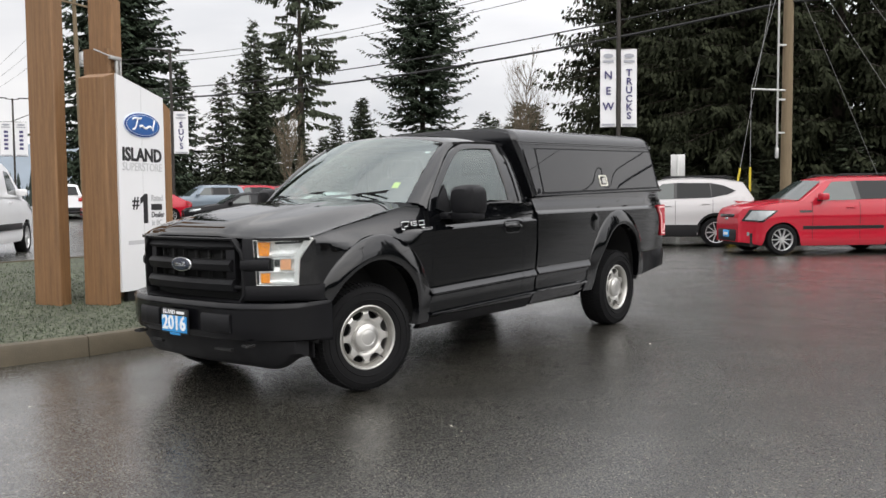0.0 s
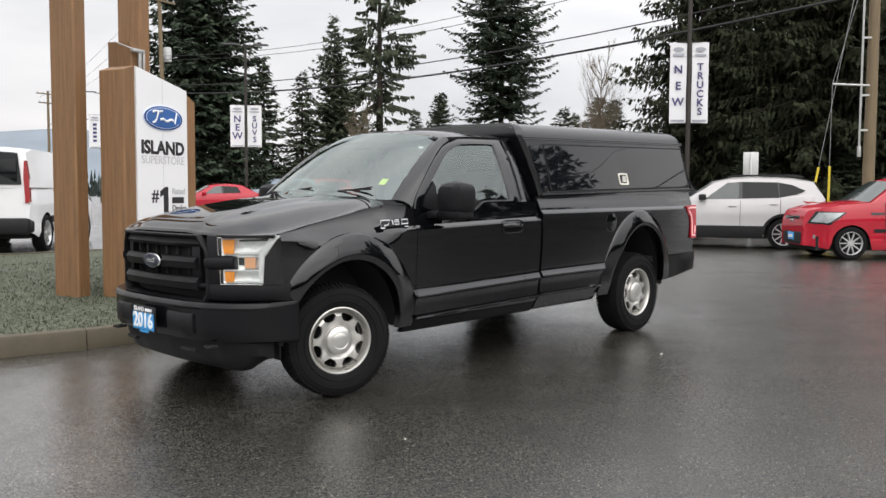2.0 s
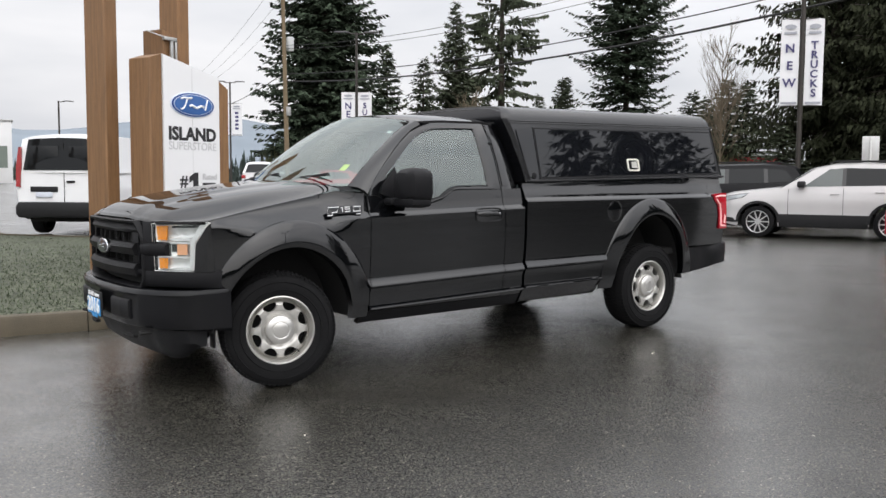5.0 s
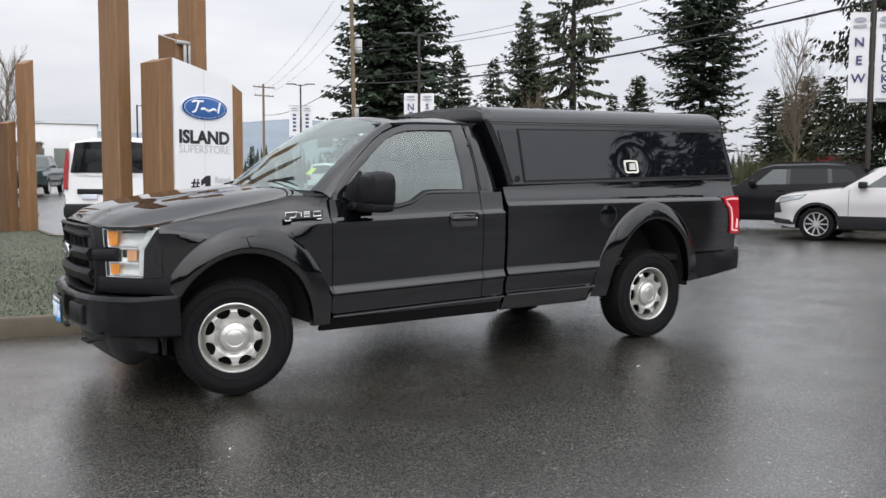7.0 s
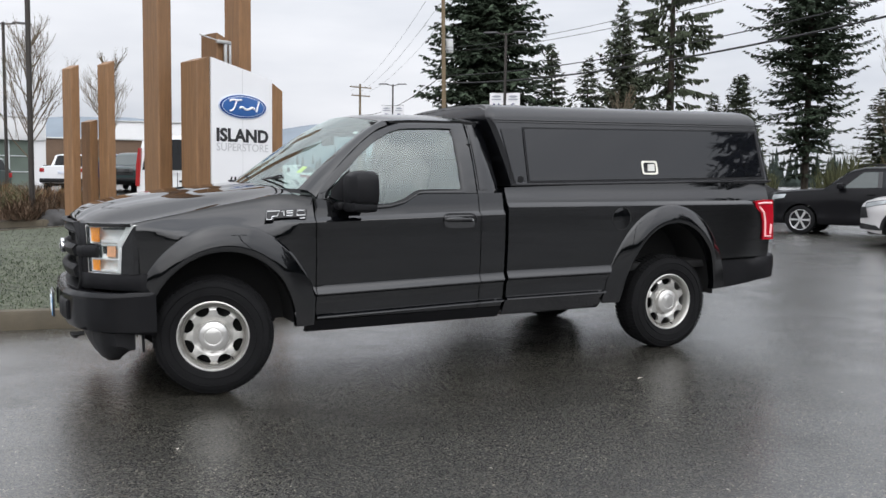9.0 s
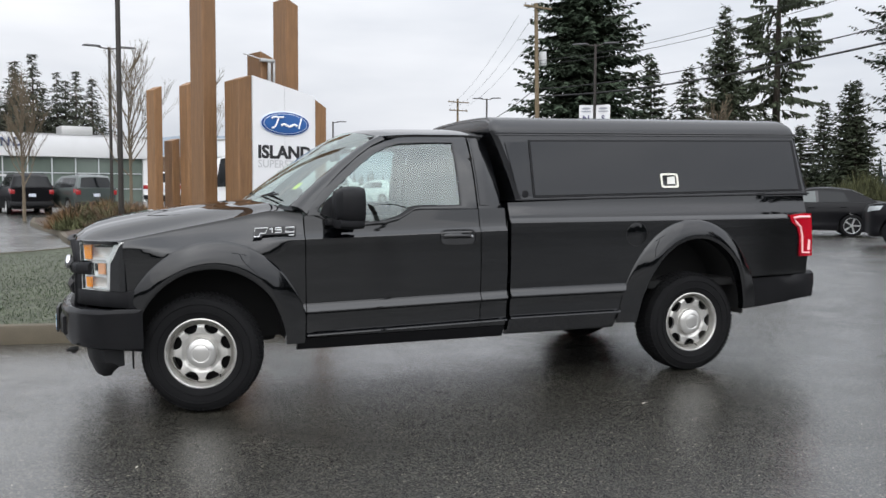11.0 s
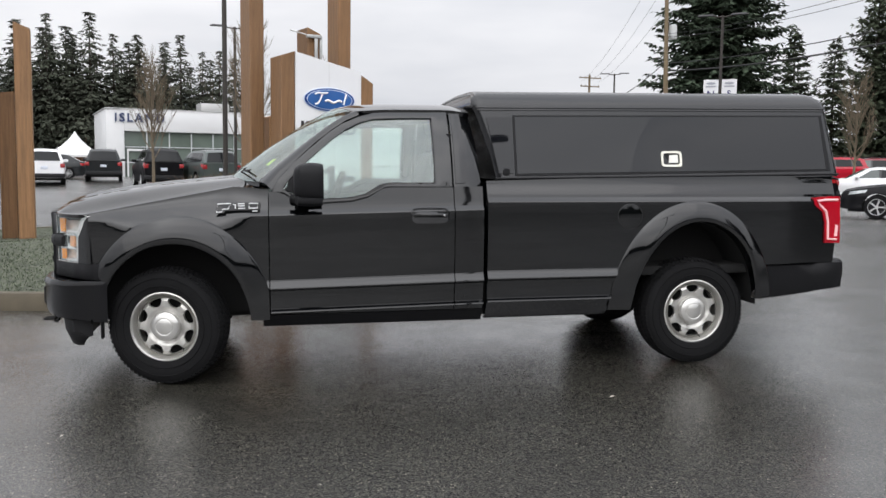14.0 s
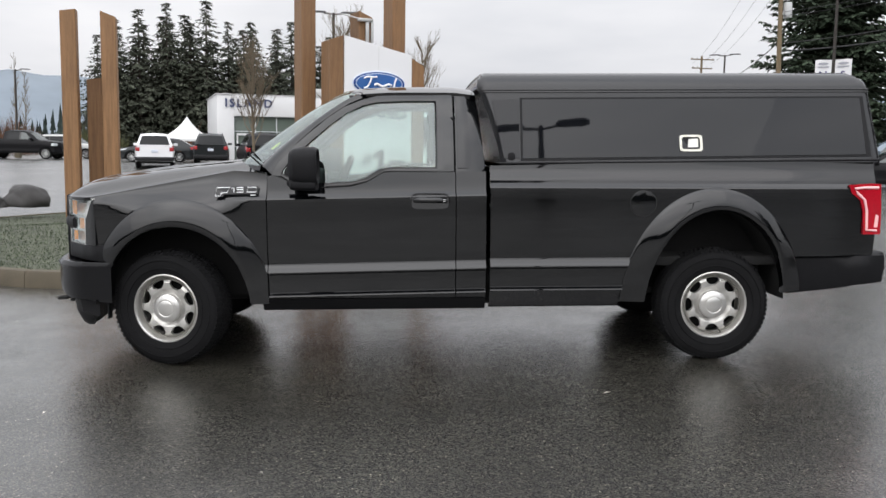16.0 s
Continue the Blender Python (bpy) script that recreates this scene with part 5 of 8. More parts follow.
oval("oval_rim", 0.414, 1.975, 0.325, 0.142, 0.0, mat("oval_pale_rim", (0.6, 0.66, 0.75), 0.3), 0.010)
oval("oval_edge", 0.414, 1.975, 0.312, 0.131, -0.0102, OVAL_BLUE, 0.004)
oval("oval_line", 0.414, 1.975, 0.285, 0.115, -0.0143, mat("oval_inner_line", (0.55, 0.62, 0.72), 0.3), 0.002)
oval("oval_field", 0.414, 1.975, 0.278, 0.109, -0.0164, mat("oval_gradient_blue", (0.030, 0.105, 0.31), 0.25, vary=0.45, scale=2.0), 0.002)
# plain strokes in the oval
WHITE_INK = mat("white_ink", (0.78, 0.8, 0.82), 0.35)
STROKES = [[(0.225, 2.03), (0.27, 2.05), (0.33, 2.043), (0.385, 2.05)], [(0.32, 2.045), (0.295, 1.975), (0.265, 1.925), (0.225, 1.92)],
           [(0.350, 1.955), (0.385, 1.972), (0.42, 1.955), (0.455, 1.940), (0.49, 1.955), (0.525, 1.972), (0.56, 1.955)], [(0.62, 2.045), (0.60, 1.98), (0.585, 1.925)]]
for k, st in enumerate(STROKES):
    for _ in range(3):
        st = [st[0]] + [(a[0] + (b[0] - a[0]) * q, a[1] + (b[1] - a[1]) * q) for a, b in zip(st, st[1:]) for q in (0.25, 0.75)] + [st[-1]]
    bm = bmesh.new()
    tube(bm, [(u, -0.0185, v) for u, v in st], 0.014 if k == 2 else 0.011, 6)
    part("mark_stroke", bm, WHITE_INK, sign)


def on_panel(u, v, w=-0.002):
    return Matrix.Translation((u, w, v)) @ Matrix.Rotation(radians(90), 4, "X")


words("ISLAND", 0.200, 0.002, INK, sign, on_panel(0.414, 1.647), "sign_word", offset=0.008, fit=(0.70, 0.155))
words("SUPERSTORE", 0.122, 0.002, INK_GREY, sign, on_panel(0.414, 1.512), "sign_word", fit=(0.70, 0.088))
words("#", 0.19, 0.002, INK, sign, on_panel(0.270, 1.115), "sign_word", offset=0.003)
part("sign_numeral", prism(bmesh.new(), [(0.405, 0.885), (0.482, 0.885), (0.482, 1.215), (0.428, 1.215), (0.350, 1.165), (0.350, 1.100), (0.405, 1.128)], lambda u, v, w: (u, w - 0.003, v), 0.004), INK, sign)
words("Rated", 0.095, 0.002, INK_GREY, sign, on_panel(0.545, 1.165), "sign_word", align="LEFT", offset=0.003)
part("brand_bar", boxed(0.545, 0.745, -0.003, 0.001, 1.03, 1.10), INK, sign)
words("Dealer", 0.088, 0.002, mat("sign_ink_dark_grey", (0.12, 0.12, 0.125), 0.4), sign, on_panel(0.545, 0.975), "sign_word", align="LEFT", offset=0.002)
words("in BC", 0.088, 0.002, INK_GREY, sign, on_panel(0.545, 0.885), "sign_word", align="LEFT", offset=0.002)
part("address_bar", boxed(0.13, 0.70, -0.003, 0.001, 0.655, 0.70), INK_GREY, sign)

# lamp bracket over the panel
bracket = thing("sign_lamp", pose(1.10, 3.93, 2.62, 0, 0, SIGN_TURN), "pale metal lamp bracket behind the sign panel", "lamp")
part("upright", boxed(-0.02, 0.02, -0.012, 0.012, -0.15, 0.28, 0.004), STEEL, bracket)
part("arm", boxed(-0.12, 0.07, -0.02, 0.02, 0.26, 0.30, 0.006), STEEL, bracket)
part("upright", boxed(0.045, 0.075, -0.012, 0.012, -0.1, 0.27, 0.004), STEEL, bracket)
part("stay", tube(bmesh.new(), [(-0.3, 0.06, 0.34), (-0.1, 0.0, 0.29), (0.0, 0.0, 0.28)], 0.008, 6), STEEL, bracket)

# boulder
rock_mat = mat("dark_boulder", (0.045, 0.043, 0.042), 0.8, vary=0.4, scale=3, bump=0.8, bump_scale=9)


def boulder(x, y, z, sx, sy, sz, seed):
    bm = bmesh.new()
    bmesh.ops.create_icosphere(bm, subdivisions=4, radius=1)
    for v in bm.verts:
        d = v.co.normalized()
        r = 1 + 0.28 * noise.noise(d * 1.3 + Vector((seed, 0, 0))) + 0.08 * noise.noise(d * 4 + Vector((0, seed, 0)))
        v.co = Vector((d.x * sx, d.y * sy, max(-0.35, d.z) * sz)) * r
    ob = part("boulder", bm, rock_mat, None, angle=70)
    ob.location = (x, y, z + 0.3 * sz)
    return tagged(ob, "dark rounded boulder at the edge of the lawn", "boulder", "boulders")


boulder(-5.75, 10.9, 0.22, 0.42, 0.34, 0.34, 2.0)
boulder(-6.35, 10.7, 0.20, 0.3, 0.25, 0.16, 5.0)
boulder(-0.30, 16.55, 0.17, 0.42, 0.28, 0.26, 8.0)
boulder(0.35, 16.75, 0.17, 0.30, 0.22, 0.20, 11.0)

# ---- parked vehicles ----
CAR_GLASS = mat("car_glass", (0.035, 0.045, 0.043), 0.03, spec=0.7, vary=0.1)
CAR_GLASS_DARK = mat("privacy_glass", (0.007, 0.008, 0.009), 0.04, spec=0.22)
CLADDING = mat("car_cladding", (0.011, 0.011, 0.012), 0.55, spec=0.25, vary=0.2, scale=10)
TAIL_RED = mat("car_tail_red", (0.28, 0.012, 0.014), 0.2, coat=0.5)
LAMP_CLEAR = mat("car_head_lamp", (0.33, 0.35, 0.355), 0.10, metal=0.5, vary=0.45, scale=11)
ALLOY = mat("machined_alloy", (0.55, 0.55, 0.55), 0.3, metal=0.8, vary=0.1)
ALLOY_DARK = mat("dark_alloy", (0.012, 0.012, 0.013), 0.6, spec=0.2)
PLATE = mat("car_plate", (0.55, 0.58, 0.65), 0.4, vary=0.2, scale=60)


def car_paint(name, color, metal=0.0, coat=0.8):
    return mat(name, color, 0.45, metal=metal, coat=coat, vary=0.06, scale=2, spec=0.1)


def patch(corners, to3, n=8):
    """A four-cornered lens laid on a curved surface."""
    (xa, za), (xb, zb), (xc, zc), (xd, zd) = corners
    bm = bmesh.new()
    rows = []
    for i in range(n + 1):
        f = i / n
        rows.append([to3((xa + (xb - xa) * g) * (1 - f) + (xd + (xc - xd) * g) * f, (za + (zb - za) * g) * (1 - f) + (zd + (zc - zd) * g) * f) for g in (j / n for j in range(n + 1))])
    loft(bm, rows, False, False)
    return bm


def car(name, m, label, category, paint, fo, wb, ro, w, r, sill, top, roof, panes, belt_in=0.06, roof_w=0.68, cladding=0.0, spokes=10, group="parked cars",
        glass=None, rear_glass=None, tail=None, lamp=None, simple=False, arch_r=None, plate_rear=True, handle_x=(), nose=0.62, stern=0.70, grille=None, roof_rails=False, nose_len=0.55, seams=(), moulding=None, front=False, dark_nose=False):
    """A vehicle; x from the front axle to the rear. top: hood, belt and deck line. roof: outline of the glasshouse. panes: side glass outlines."""
    ob = thing(name, m, label, category, group)
    half = w / 2
    x0, x1 = -fo, wb + ro
    arch_r = arch_r or r + 0.055

    def plan(x):
        f = smooth(x0 + nose_len, x0, x)
        b = smooth(x1 - 0.5, x1, x)
        return half * (1 - (1 - nose) * f ** 2.2 - (1 - stern) * b ** 2.4)

    def width(x, z):
        zt = lerp_table(top, x)
        g = (z - sill) / max(0.1, zt - sill)
        return plan(x) * lerp_table([(-0.3, 0.9), (0, 0.945), (0.12, 0.984), (0.30, 0.968), (0.44, 0.978), (0.62, 1.0), (0.74, 0.99), (0.9, 0.962), (1.0, 0.925)], g)

    def low(x):
        return sill + 0.07 * smooth(x0 + 0.5, x0, x) + 0.09 * smooth(x1 - 0.5, x1, x)
    step = 0.09 if simple else 0.05
    xs = {round(x0 + (x1 - x0) * i / int((x1 - x0) / step), 4) for i in range(int((x1 - x0) / step) + 1)}
    for cx in (0, wb):
        for k in range(21):
            xs.add(round(cx + arch_r * 0.999 * math.cos(math.pi * k / 20), 4))
    xs = sorted(xs)
    levels = [i / 14 for i in range(15)]
    bm = bmesh.new()
    cols = {1: [], -1: []}
    for x in xs:
        zb = low(x)
        for cx in (0, wb):
            u = (x - cx) / arch_r
            if abs(u) < 1:
                zb = max(zb, r + arch_r * math.sqrt(1 - u * u) - 0.01)
        zt = lerp_table(top, x)
        z_low = low(x)
        zs = [max(zb, z_low + (zt - z_low) * g) for g in levels]
        for s in (-1, 1):
            col = [(x, s * width(x, z), z) for z in zs]
            for f, dz in ((0.80, 0.022), (0.45, 0.042), (0.0, 0.05)):
                col.append((x, s * width(x, zt) * f, zt + dz))
            cols[s].append([bm.verts.new(c) for c in col])
    for s in (-1, 1):
        for a, b in zip(cols[s], cols[s][1:]):
            for i in range(len(a) - 1):
                q = (a[i], a[i + 1], b[i + 1], b[i])
                if len({tuple(round(c, 5) for c in v.co) for v in q}) >= 3:
                    bm.faces.new(q)
    for idx in (0, -1):
        a, b = cols[-1][idx], cols[1][idx]
        for i in range(len(a) - 1):
            bm.faces.new((a[i], a[i + 1], b[i + 1], b[i]))
    bmesh.ops.remove_doubles(bm, verts=bm.verts, dist=1e-4)
    body = part("body", bm, paint, ob, angle=32)
    # inside of the arches and floor
    part("floor_pan", boxed(x0 + 0.2, x1 - 0.2, -half * 0.8, half * 0.8, sill - 0.02, sill + 0.25), DARK, ob)
    for cx in (0, wb):
        for s in (-1, 1):
            bm = bmesh.new()
            loft(bm, [[(cx + (arch_r + 0.02) * math.cos(math.pi * k / 16), s * v, r - 0.05 + (arch_r + 0.06) * math.sin(math.pi * k / 16)) for v in (half * 0.95, half * 0.45)] for k in range(17)], False, False)
            part("wheel_housing", bm, DARK, ob)
        if cladding:
            for s in (-1, 1):
                bm = bmesh.new()
                loft(bm, [[(cx + (arch_r + d) * math.cos(a), s * (width(cx + (arch_r + d) * math.cos(a), max(sill + 0.05, r + (arch_r + d) * math.sin(a))) + o_), r - 0.01 + (arch_r + d) * math.sin(a)) for d, o_ in ((-0.005, 0.0), (0.0, 0.012), (0.05, 0.012), (0.055, 0.0))]
                           for a in (math.pi * (k / 20) for k in range(21))], False, False)
                part("arch_trim", bm, CLADDING, body)
    if cladding:
        for s in (-1, 1):
            bm = bmesh.new()
            loft(bm, [[(x, s * (width(x, z) + 0.008), z) for z in (sill + 0.0, sill + cladding * 0.5, sill + cladding)] for x in (arch_r + 0.02 + (wb - 2 * arch_r - 0.04) * i / 8 for i in range(9))], False, False)
            part("sill_trim", bm, CLADDING, body)
    # glasshouse
    zbelt = min(p[1] for p in roof)
    ztop = max(p[1] for p in roof)

    def gh(x, z):
        f = max(0.0, (z - zbelt) / (ztop - zbelt))
        return (plan(min(max(x, x0 + 0.5), x1 - 0.25)) * (1 - belt_in)) * (1 - f) + half * roof_w * f
    bm = bmesh.new()
    rows = []
    for x, z in roof:
        wdt = gh(x, z)
        crown = 0.05 * smooth(zbelt + 0.2, ztop, z)
        rows.append([(x - 0.10 * (1 - v * v) * (1 if x < wb * 0.55 else -0.4) * (1 if z < ztop - 0.02 else 0.3), v * wdt, z + crown * (1 - v * v)) for v in (-1, -0.94, -0.75, -0.4, 0, 0.4, 0.75, 0.94, 1)])
    loft(bm, rows, False, False)
    for sgn in (-1, 1):
        loft(bm, [[(x, sgn * gh(x, zbelt + (z - zbelt) * k / 4), zbelt + (z - zbelt) * k / 4) for k in range(5)] for x, z in roof], False, False)
    part("cabin", bm, paint, ob, angle=28)
    for k, pane_pts in enumerate(panes):
        for s in (-1, 1):
            bm = bmesh.new()
            prism(bm, pane_pts, lambda u, v, d: (u, s * (gh(u, v) + 0.001 + d), v), 0.006)
            part("side_window", bm, (glass or CAR_GLASS) if k == 0 else (rear_glass or CAR_GLASS_DARK), ob)
    for p, q in zip(panes, panes[1:]):
        for s in (-1, 1):
            bm = bmesh.new()
            prism(bm, [(p[1][0] - 0.004, p[1][1]), (q[0][0] + 0.004, q[0][1]), (q[-1][0] + 0.004, q[-1][1]), (p[2][0] - 0.004, p[2][1])], lambda u, v, d: (u, s * (gh(u, v) + 0.0005 + d), v), 0.005)
            part("pillar_trim", bm, GLOSS_BLACK, ob)
    # windscreen and back glass
    def sheet(name, a, b, ins, material, sgn):
        (xa, za), (xb, zb_) = a, b
        bm = bmesh.new()
        rows = []

        def ends(x, z):
            front = x < wb * 0.55
            return gh(x, z), 0.05 * smooth(zbelt + 0.2, ztop, z), -0.10 * (1 if front else -0.4) * (1 if z < ztop - 0.02 else 0.3)
        (wa, ca, ba), (wb_, cb, bb) = ends(xa, za), ends(xb, zb_)
        for f in (0.06, 0.35, 0.65, 0.95):
            x, z = xa + (xb - xa) * f, za + (zb_ - za) * f
            wdt, crown, bow = wa + (wb_ - wa) * f, ca + (cb - ca) * f, ba + (bb - ba) * f
            rows.append([(x + bow * (1 - (v * ins) ** 2) + sgn * 0.016, v * wdt * ins, z + crown * (1 - (v * ins) ** 2) + 0.012) for v in (-1, -0.94, -0.75, -0.4, 0, 0.4, 0.75, 0.94, 1)])
        loft(bm, rows, False, False)
        part(name, bm, material, ob)
    sheet("windscreen", roof[0], roof[1], 0.90, glass or CAR_GLASS, -1)
    sheet("rear_window", roof[-1], roof[-2], 0.84, rear_glass or CAR_GLASS_DARK, 1)
    # wheels
    def rim():
        bm = bmesh.new()
        lathe(bm, [(r * 0.66, -0.085), (r * 0.70, -0.1), (r * 0.73, -0.095), (r * 0.68, -0.03)], 32, "Y")
        for k in range(spokes):
            a = k / spokes * math.tau
            for da in ((-0.07, 0.07) if spokes <= 7 else (0.0,)):
                c, s_ = math.cos(a + da), math.sin(a + da)
                hw = r * 0.04
                p = [(-s_ * q * hw + c * rr, -0.085 if rr > 0.1 * r else -0.09, c * q * hw + s_ * rr) for rr, q in ((r * 0.12, -1), (r * 0.12, 1), (r * 0.68, 0.8), (r * 0.68, -0.8))]
                lo = [(x_, -0.05, z_) for x_, _, z_ in p]
                a_, b_ = [bm.verts.new(q) for q in p], [bm.verts.new(q) for q in lo]
                bm.faces.new(a_)
                for i in range(4):
                    bm.faces.new((a_[i], b_[i], b_[(i + 1) % 4], a_[(i + 1) % 4]))
        lathe(bm, [(0.0, -0.095), (r * 0.13, -0.093), (r * 0.16, -0.06)], 20, "Y")
        return bm
    for cx in (0, wb):
        for s in (-1, 1):
            wh = new("wheel")
            wh.parent, wh.empty_display_size = ob, 0.1
            wh.matrix_basis = pose(cx, s * (half - 0.12), r, 0, 0, 0 if s < 0 else 180)
            bm = bmesh.new()
            lathe(bm, [(r * 0.68, -0.09), (r * 0.74, -0.108), (r * 0.9, -0.112), (r * 0.97, -0.098), (r, -0.07), (r, 0.07), (r * 0.95, 0.1), (r * 0.68, 0.09)], 40, "Y")
            part("tyre", bm, RUBBER, wh)
            part("rim", rim(), ALLOY, wh)
            bm = bmesh.new()
            lathe(bm, [(0.0, -0.02), (r * 0.7, -0.02)], 24, "Y")
            part("rim_backing", bm, ALLOY_DARK, wh)
    # lamps, plates, handles, mirrors
    for s in (-1, 1):
        for poly in lamp or ():
            part("head_light", patch(poly, lambda u, v: (u - 0.006, s * (width(u, v) + 0.006), v)), LAMP_CLEAR, ob)
        for poly in tail or ():
            part("tail_light", patch(poly, lambda u, v: (u, s * ((gh(u, v) if v > lerp_table(top, u) else width(u, v)) + 0.008), v)), TAIL_RED, ob)
        for hx in handle_x:
            zh = lerp_table(top, hx) - 0.13
            part("door_handle", box(bmesh.new(), hx - 0.09, hx + 0.09, min(s * width(hx, zh), s * (width(hx, zh) + 0.03)), max(s * width(hx, zh), s * (width(hx, zh) + 0.03)), zh - 0.014, zh + 0.014, 0.008), paint, ob)
        mx = roof[0][0] + 0.42
        part("door_mirror", box(bmesh.new(), mx - 0.07, mx + 0.09, min(s * half * 0.93, s * (half + 0.16)), max(s * half * 0.93, s * (half + 0.16)), zbelt + 0.03, zbelt + 0.17, 0.035), paint if not cladding else CLADDING, ob)
    zt = lerp_table(top, x0 + 0.02)
    if grille:
        g0, g1, gw = grille
        part("grille", boxed(x0 - 0.012, x0 + 0.05, -gw, gw, g0, g1, 0.02), GLOSS_BLACK, ob)
    part("front_bumper", boxed(x0 - 0.02, x0 + 0.12, -half * nose * (0.8 if front else 0.98), half * nose * (0.8 if front else 0.98), low(x0), low(x0) + 0.16, 0.05), CLADDING, ob)
    part("rear_bumper", boxed(x1 - 0.12, x1 + 0.03, -half * stern * 1.05, half * stern * 1.05, low(x1), low(x1) + 0.22, 0.05), CLADDING, ob)
    if plate_rear:
        part("rear_plate", boxed(x1 + 0.002, x1 + 0.036, -0.15, 0.15, low(x1) + 0.42, low(x1) + 0.56, 0.01), PLATE, ob)
        for s in (-1, 1):
            part("tail_light", boxed(x1 - 0.1, x1 + 0.022, min(s * half * stern * 0.80, s * half * stern * 1.04), max(s * half * stern * 0.80, s * half * stern * 1.04), lerp_table(top, x1) - 0.24, lerp_table(top, x1) - 0.04, 0.025), TAIL_RED, ob)
    for xs_ in seams:
        for s in (-1, 1):
            bm = bmesh.new()
            zt = lerp_table(top, xs_)
            loft(bm, [[(xs_ + d, s * (width(xs_, z) + 0.0015), z) for d in (-0.005, 0.005)] for z in (sill + 0.12 + (zt - sill - 0.14) * i / 10 for i in range(11))], False, False)
            part("door_seam", bm, DARK, ob)
    if moulding:
        za, zb_, xa_, xb_ = moulding
        for s in (-1, 1):
            bm = bmesh.new()
            loft(bm, [[(x, s * (width(x, z) + d), z) for z, d in ((za, 0.0), (za + 0.008, 0.014), (zb_ - 0.008, 0.014), (zb_, 0.0))] for x in (xa_ + (xb_ - xa_) * i / 12 for i in range(13))], False, False)
            part("side_moulding", bm, CLADDING, ob)
    if front:
        for s in (-1, 1):
            bm = bmesh.new()
            lathe(bm, [(0.0, -0.014), (0.045, -0.012), (0.055, 0.01)], 20, "X")
            o = part("fog_lamp", bm, LAMP_CLEAR, ob)
            o.matrix_basis = pose(x0 + 0.17, s * (width(x0 + 0.17, sill + 0.24) - 0.015), sill + 0.24, 0, 0, -s * 38)
        for s in (-1, 1):
            part("fender_vent", patch([(0.36, 0.855), (0.60, 0.865), (0.62, 0.905), (0.34, 0.905)], lambda u, v: (u, s * (width(u, v) + 0.006), v), 3), GLOSS_BLACK, ob)
            part("lamp_bezel", patch([(-0.74, 0.69), (-0.40, 0.665), (-0.09, 0.905), (-0.60, 0.925)], lambda u, v: (u - 0.003, s * (width(u, v) + 0.003), v), 6), GLOSS_BLACK, ob)
        part("lower_intake", boxed(x0 - 0.016, x0 + 0.1, -half * nose * 0.84, half * nose * 0.84, sill + 0.1, sill + 0.34, 0.05), CLADDING, ob)
        part("front_plate", boxed(x0 - 0.03, x0 - 0.012, -0.15, 0.15, sill + 0.16, sill + 0.31, 0.008), PLATE_BLUE, ob)
        part("plate_bar", boxed(x0 - 0.034, x0 - 0.028, -0.11, 0.11, sill + 0.2, sill + 0.26, 0.002), PLATE_WHITE, ob)
        part("emblem", boxed(x0 - 0.02, x0 + 0.03, -0.06, 0.06, lerp_table(top, x0) - 0.03, lerp_table(top, x0) + 0.02, 0.012), CHROME, ob)
    if dark_nose:
        for s in (-1, 1):
            for name_, quad in (("grille_edge", [(x0 + 0.003, 0.56), (x0 + 0.20, 0.58), (x0 + 0.13, 0.80), (x0 + 0.003, 0.80)]), ("lower_intake", [(x0 + 0.003, 0.34), (x0 + 0.50, 0.33), (x0 + 0.40, 0.43), (x0 + 0.003, 0.46)])):
                part(name_, patch(quad, lambda u, v: (u - 0.008, s * (width(u, v) + 0.007), v)), CLADDING, ob)
            part("lamp_bezel", patch([(x0 + 0.08, 0.77), (x0 + 0.60, 0.875), (x0 + 0.74, 0.985), (x0 + 0.12, 0.895)], lambda u, v: (u - 0.005, s * (width(u, v) + 0.004), v)), GLOSS_BLACK, ob)
    if roof_rails:
        for s in (-1, 1):
            zr = ztop + 0.045
            part("roof_rail", tube(bmesh.new(), [(roof[1][0] + 0.25, s * half * roof_w * 0.93, zr - 0.03), (roof[1][0] + 0.4, s * half * roof_w * 0.93, zr + 0.02), (roof[-2][0] - 0.4, s * half * roof_w * 0.93, zr + 0.02), (roof[-2][0] - 0.2, s * half * roof_w * 0.93, zr - 0.03)], 0.015, 6), CLADDING, ob)
    return ob


def at_wheel(x, y, turn, w):
    """Pose of a vehicle from its near front wheel's place and the way its rear points."""
    a = radians(turn)
    cx, cy = x - math.sin(a) * (w / 2 - 0.05), y + math.cos(a) * (w / 2 - 0.05)
    return pose(cx, cy, ground_z(cx, cy), 0, 0, turn)


RED_PAINT = car_paint("red_car_paint", (0.36, 0.006, 0.020))
WHITE_PAINT = car_paint("pearl_white_paint", (0.46, 0.447, 0.447))
BLACK_CAR = car_paint("black_car_finish", (0.003, 0.003, 0.004), coat=0.15)
VAN_WHITE = car_paint("van_white_paint", (0.72, 0.72, 0.73))
GREY_CAR = car_paint("dark_grey_paint", (0.015, 0.017, 0.018), 0.2, 0.5)
SILVER_CAR = car_paint("silver_car_paint", (0.36, 0.36, 0.35), 0.5)
GREEN_GREY = car_paint("grey_green_paint", (0.07, 0.085, 0.08), 0.4)
MAROON = car_paint("maroon_car_paint", (0.16, 0.012, 0.02))
BLUE_GREY = car_paint("blue_grey_paint", (0.16, 0.2, 0.24), 0.3)

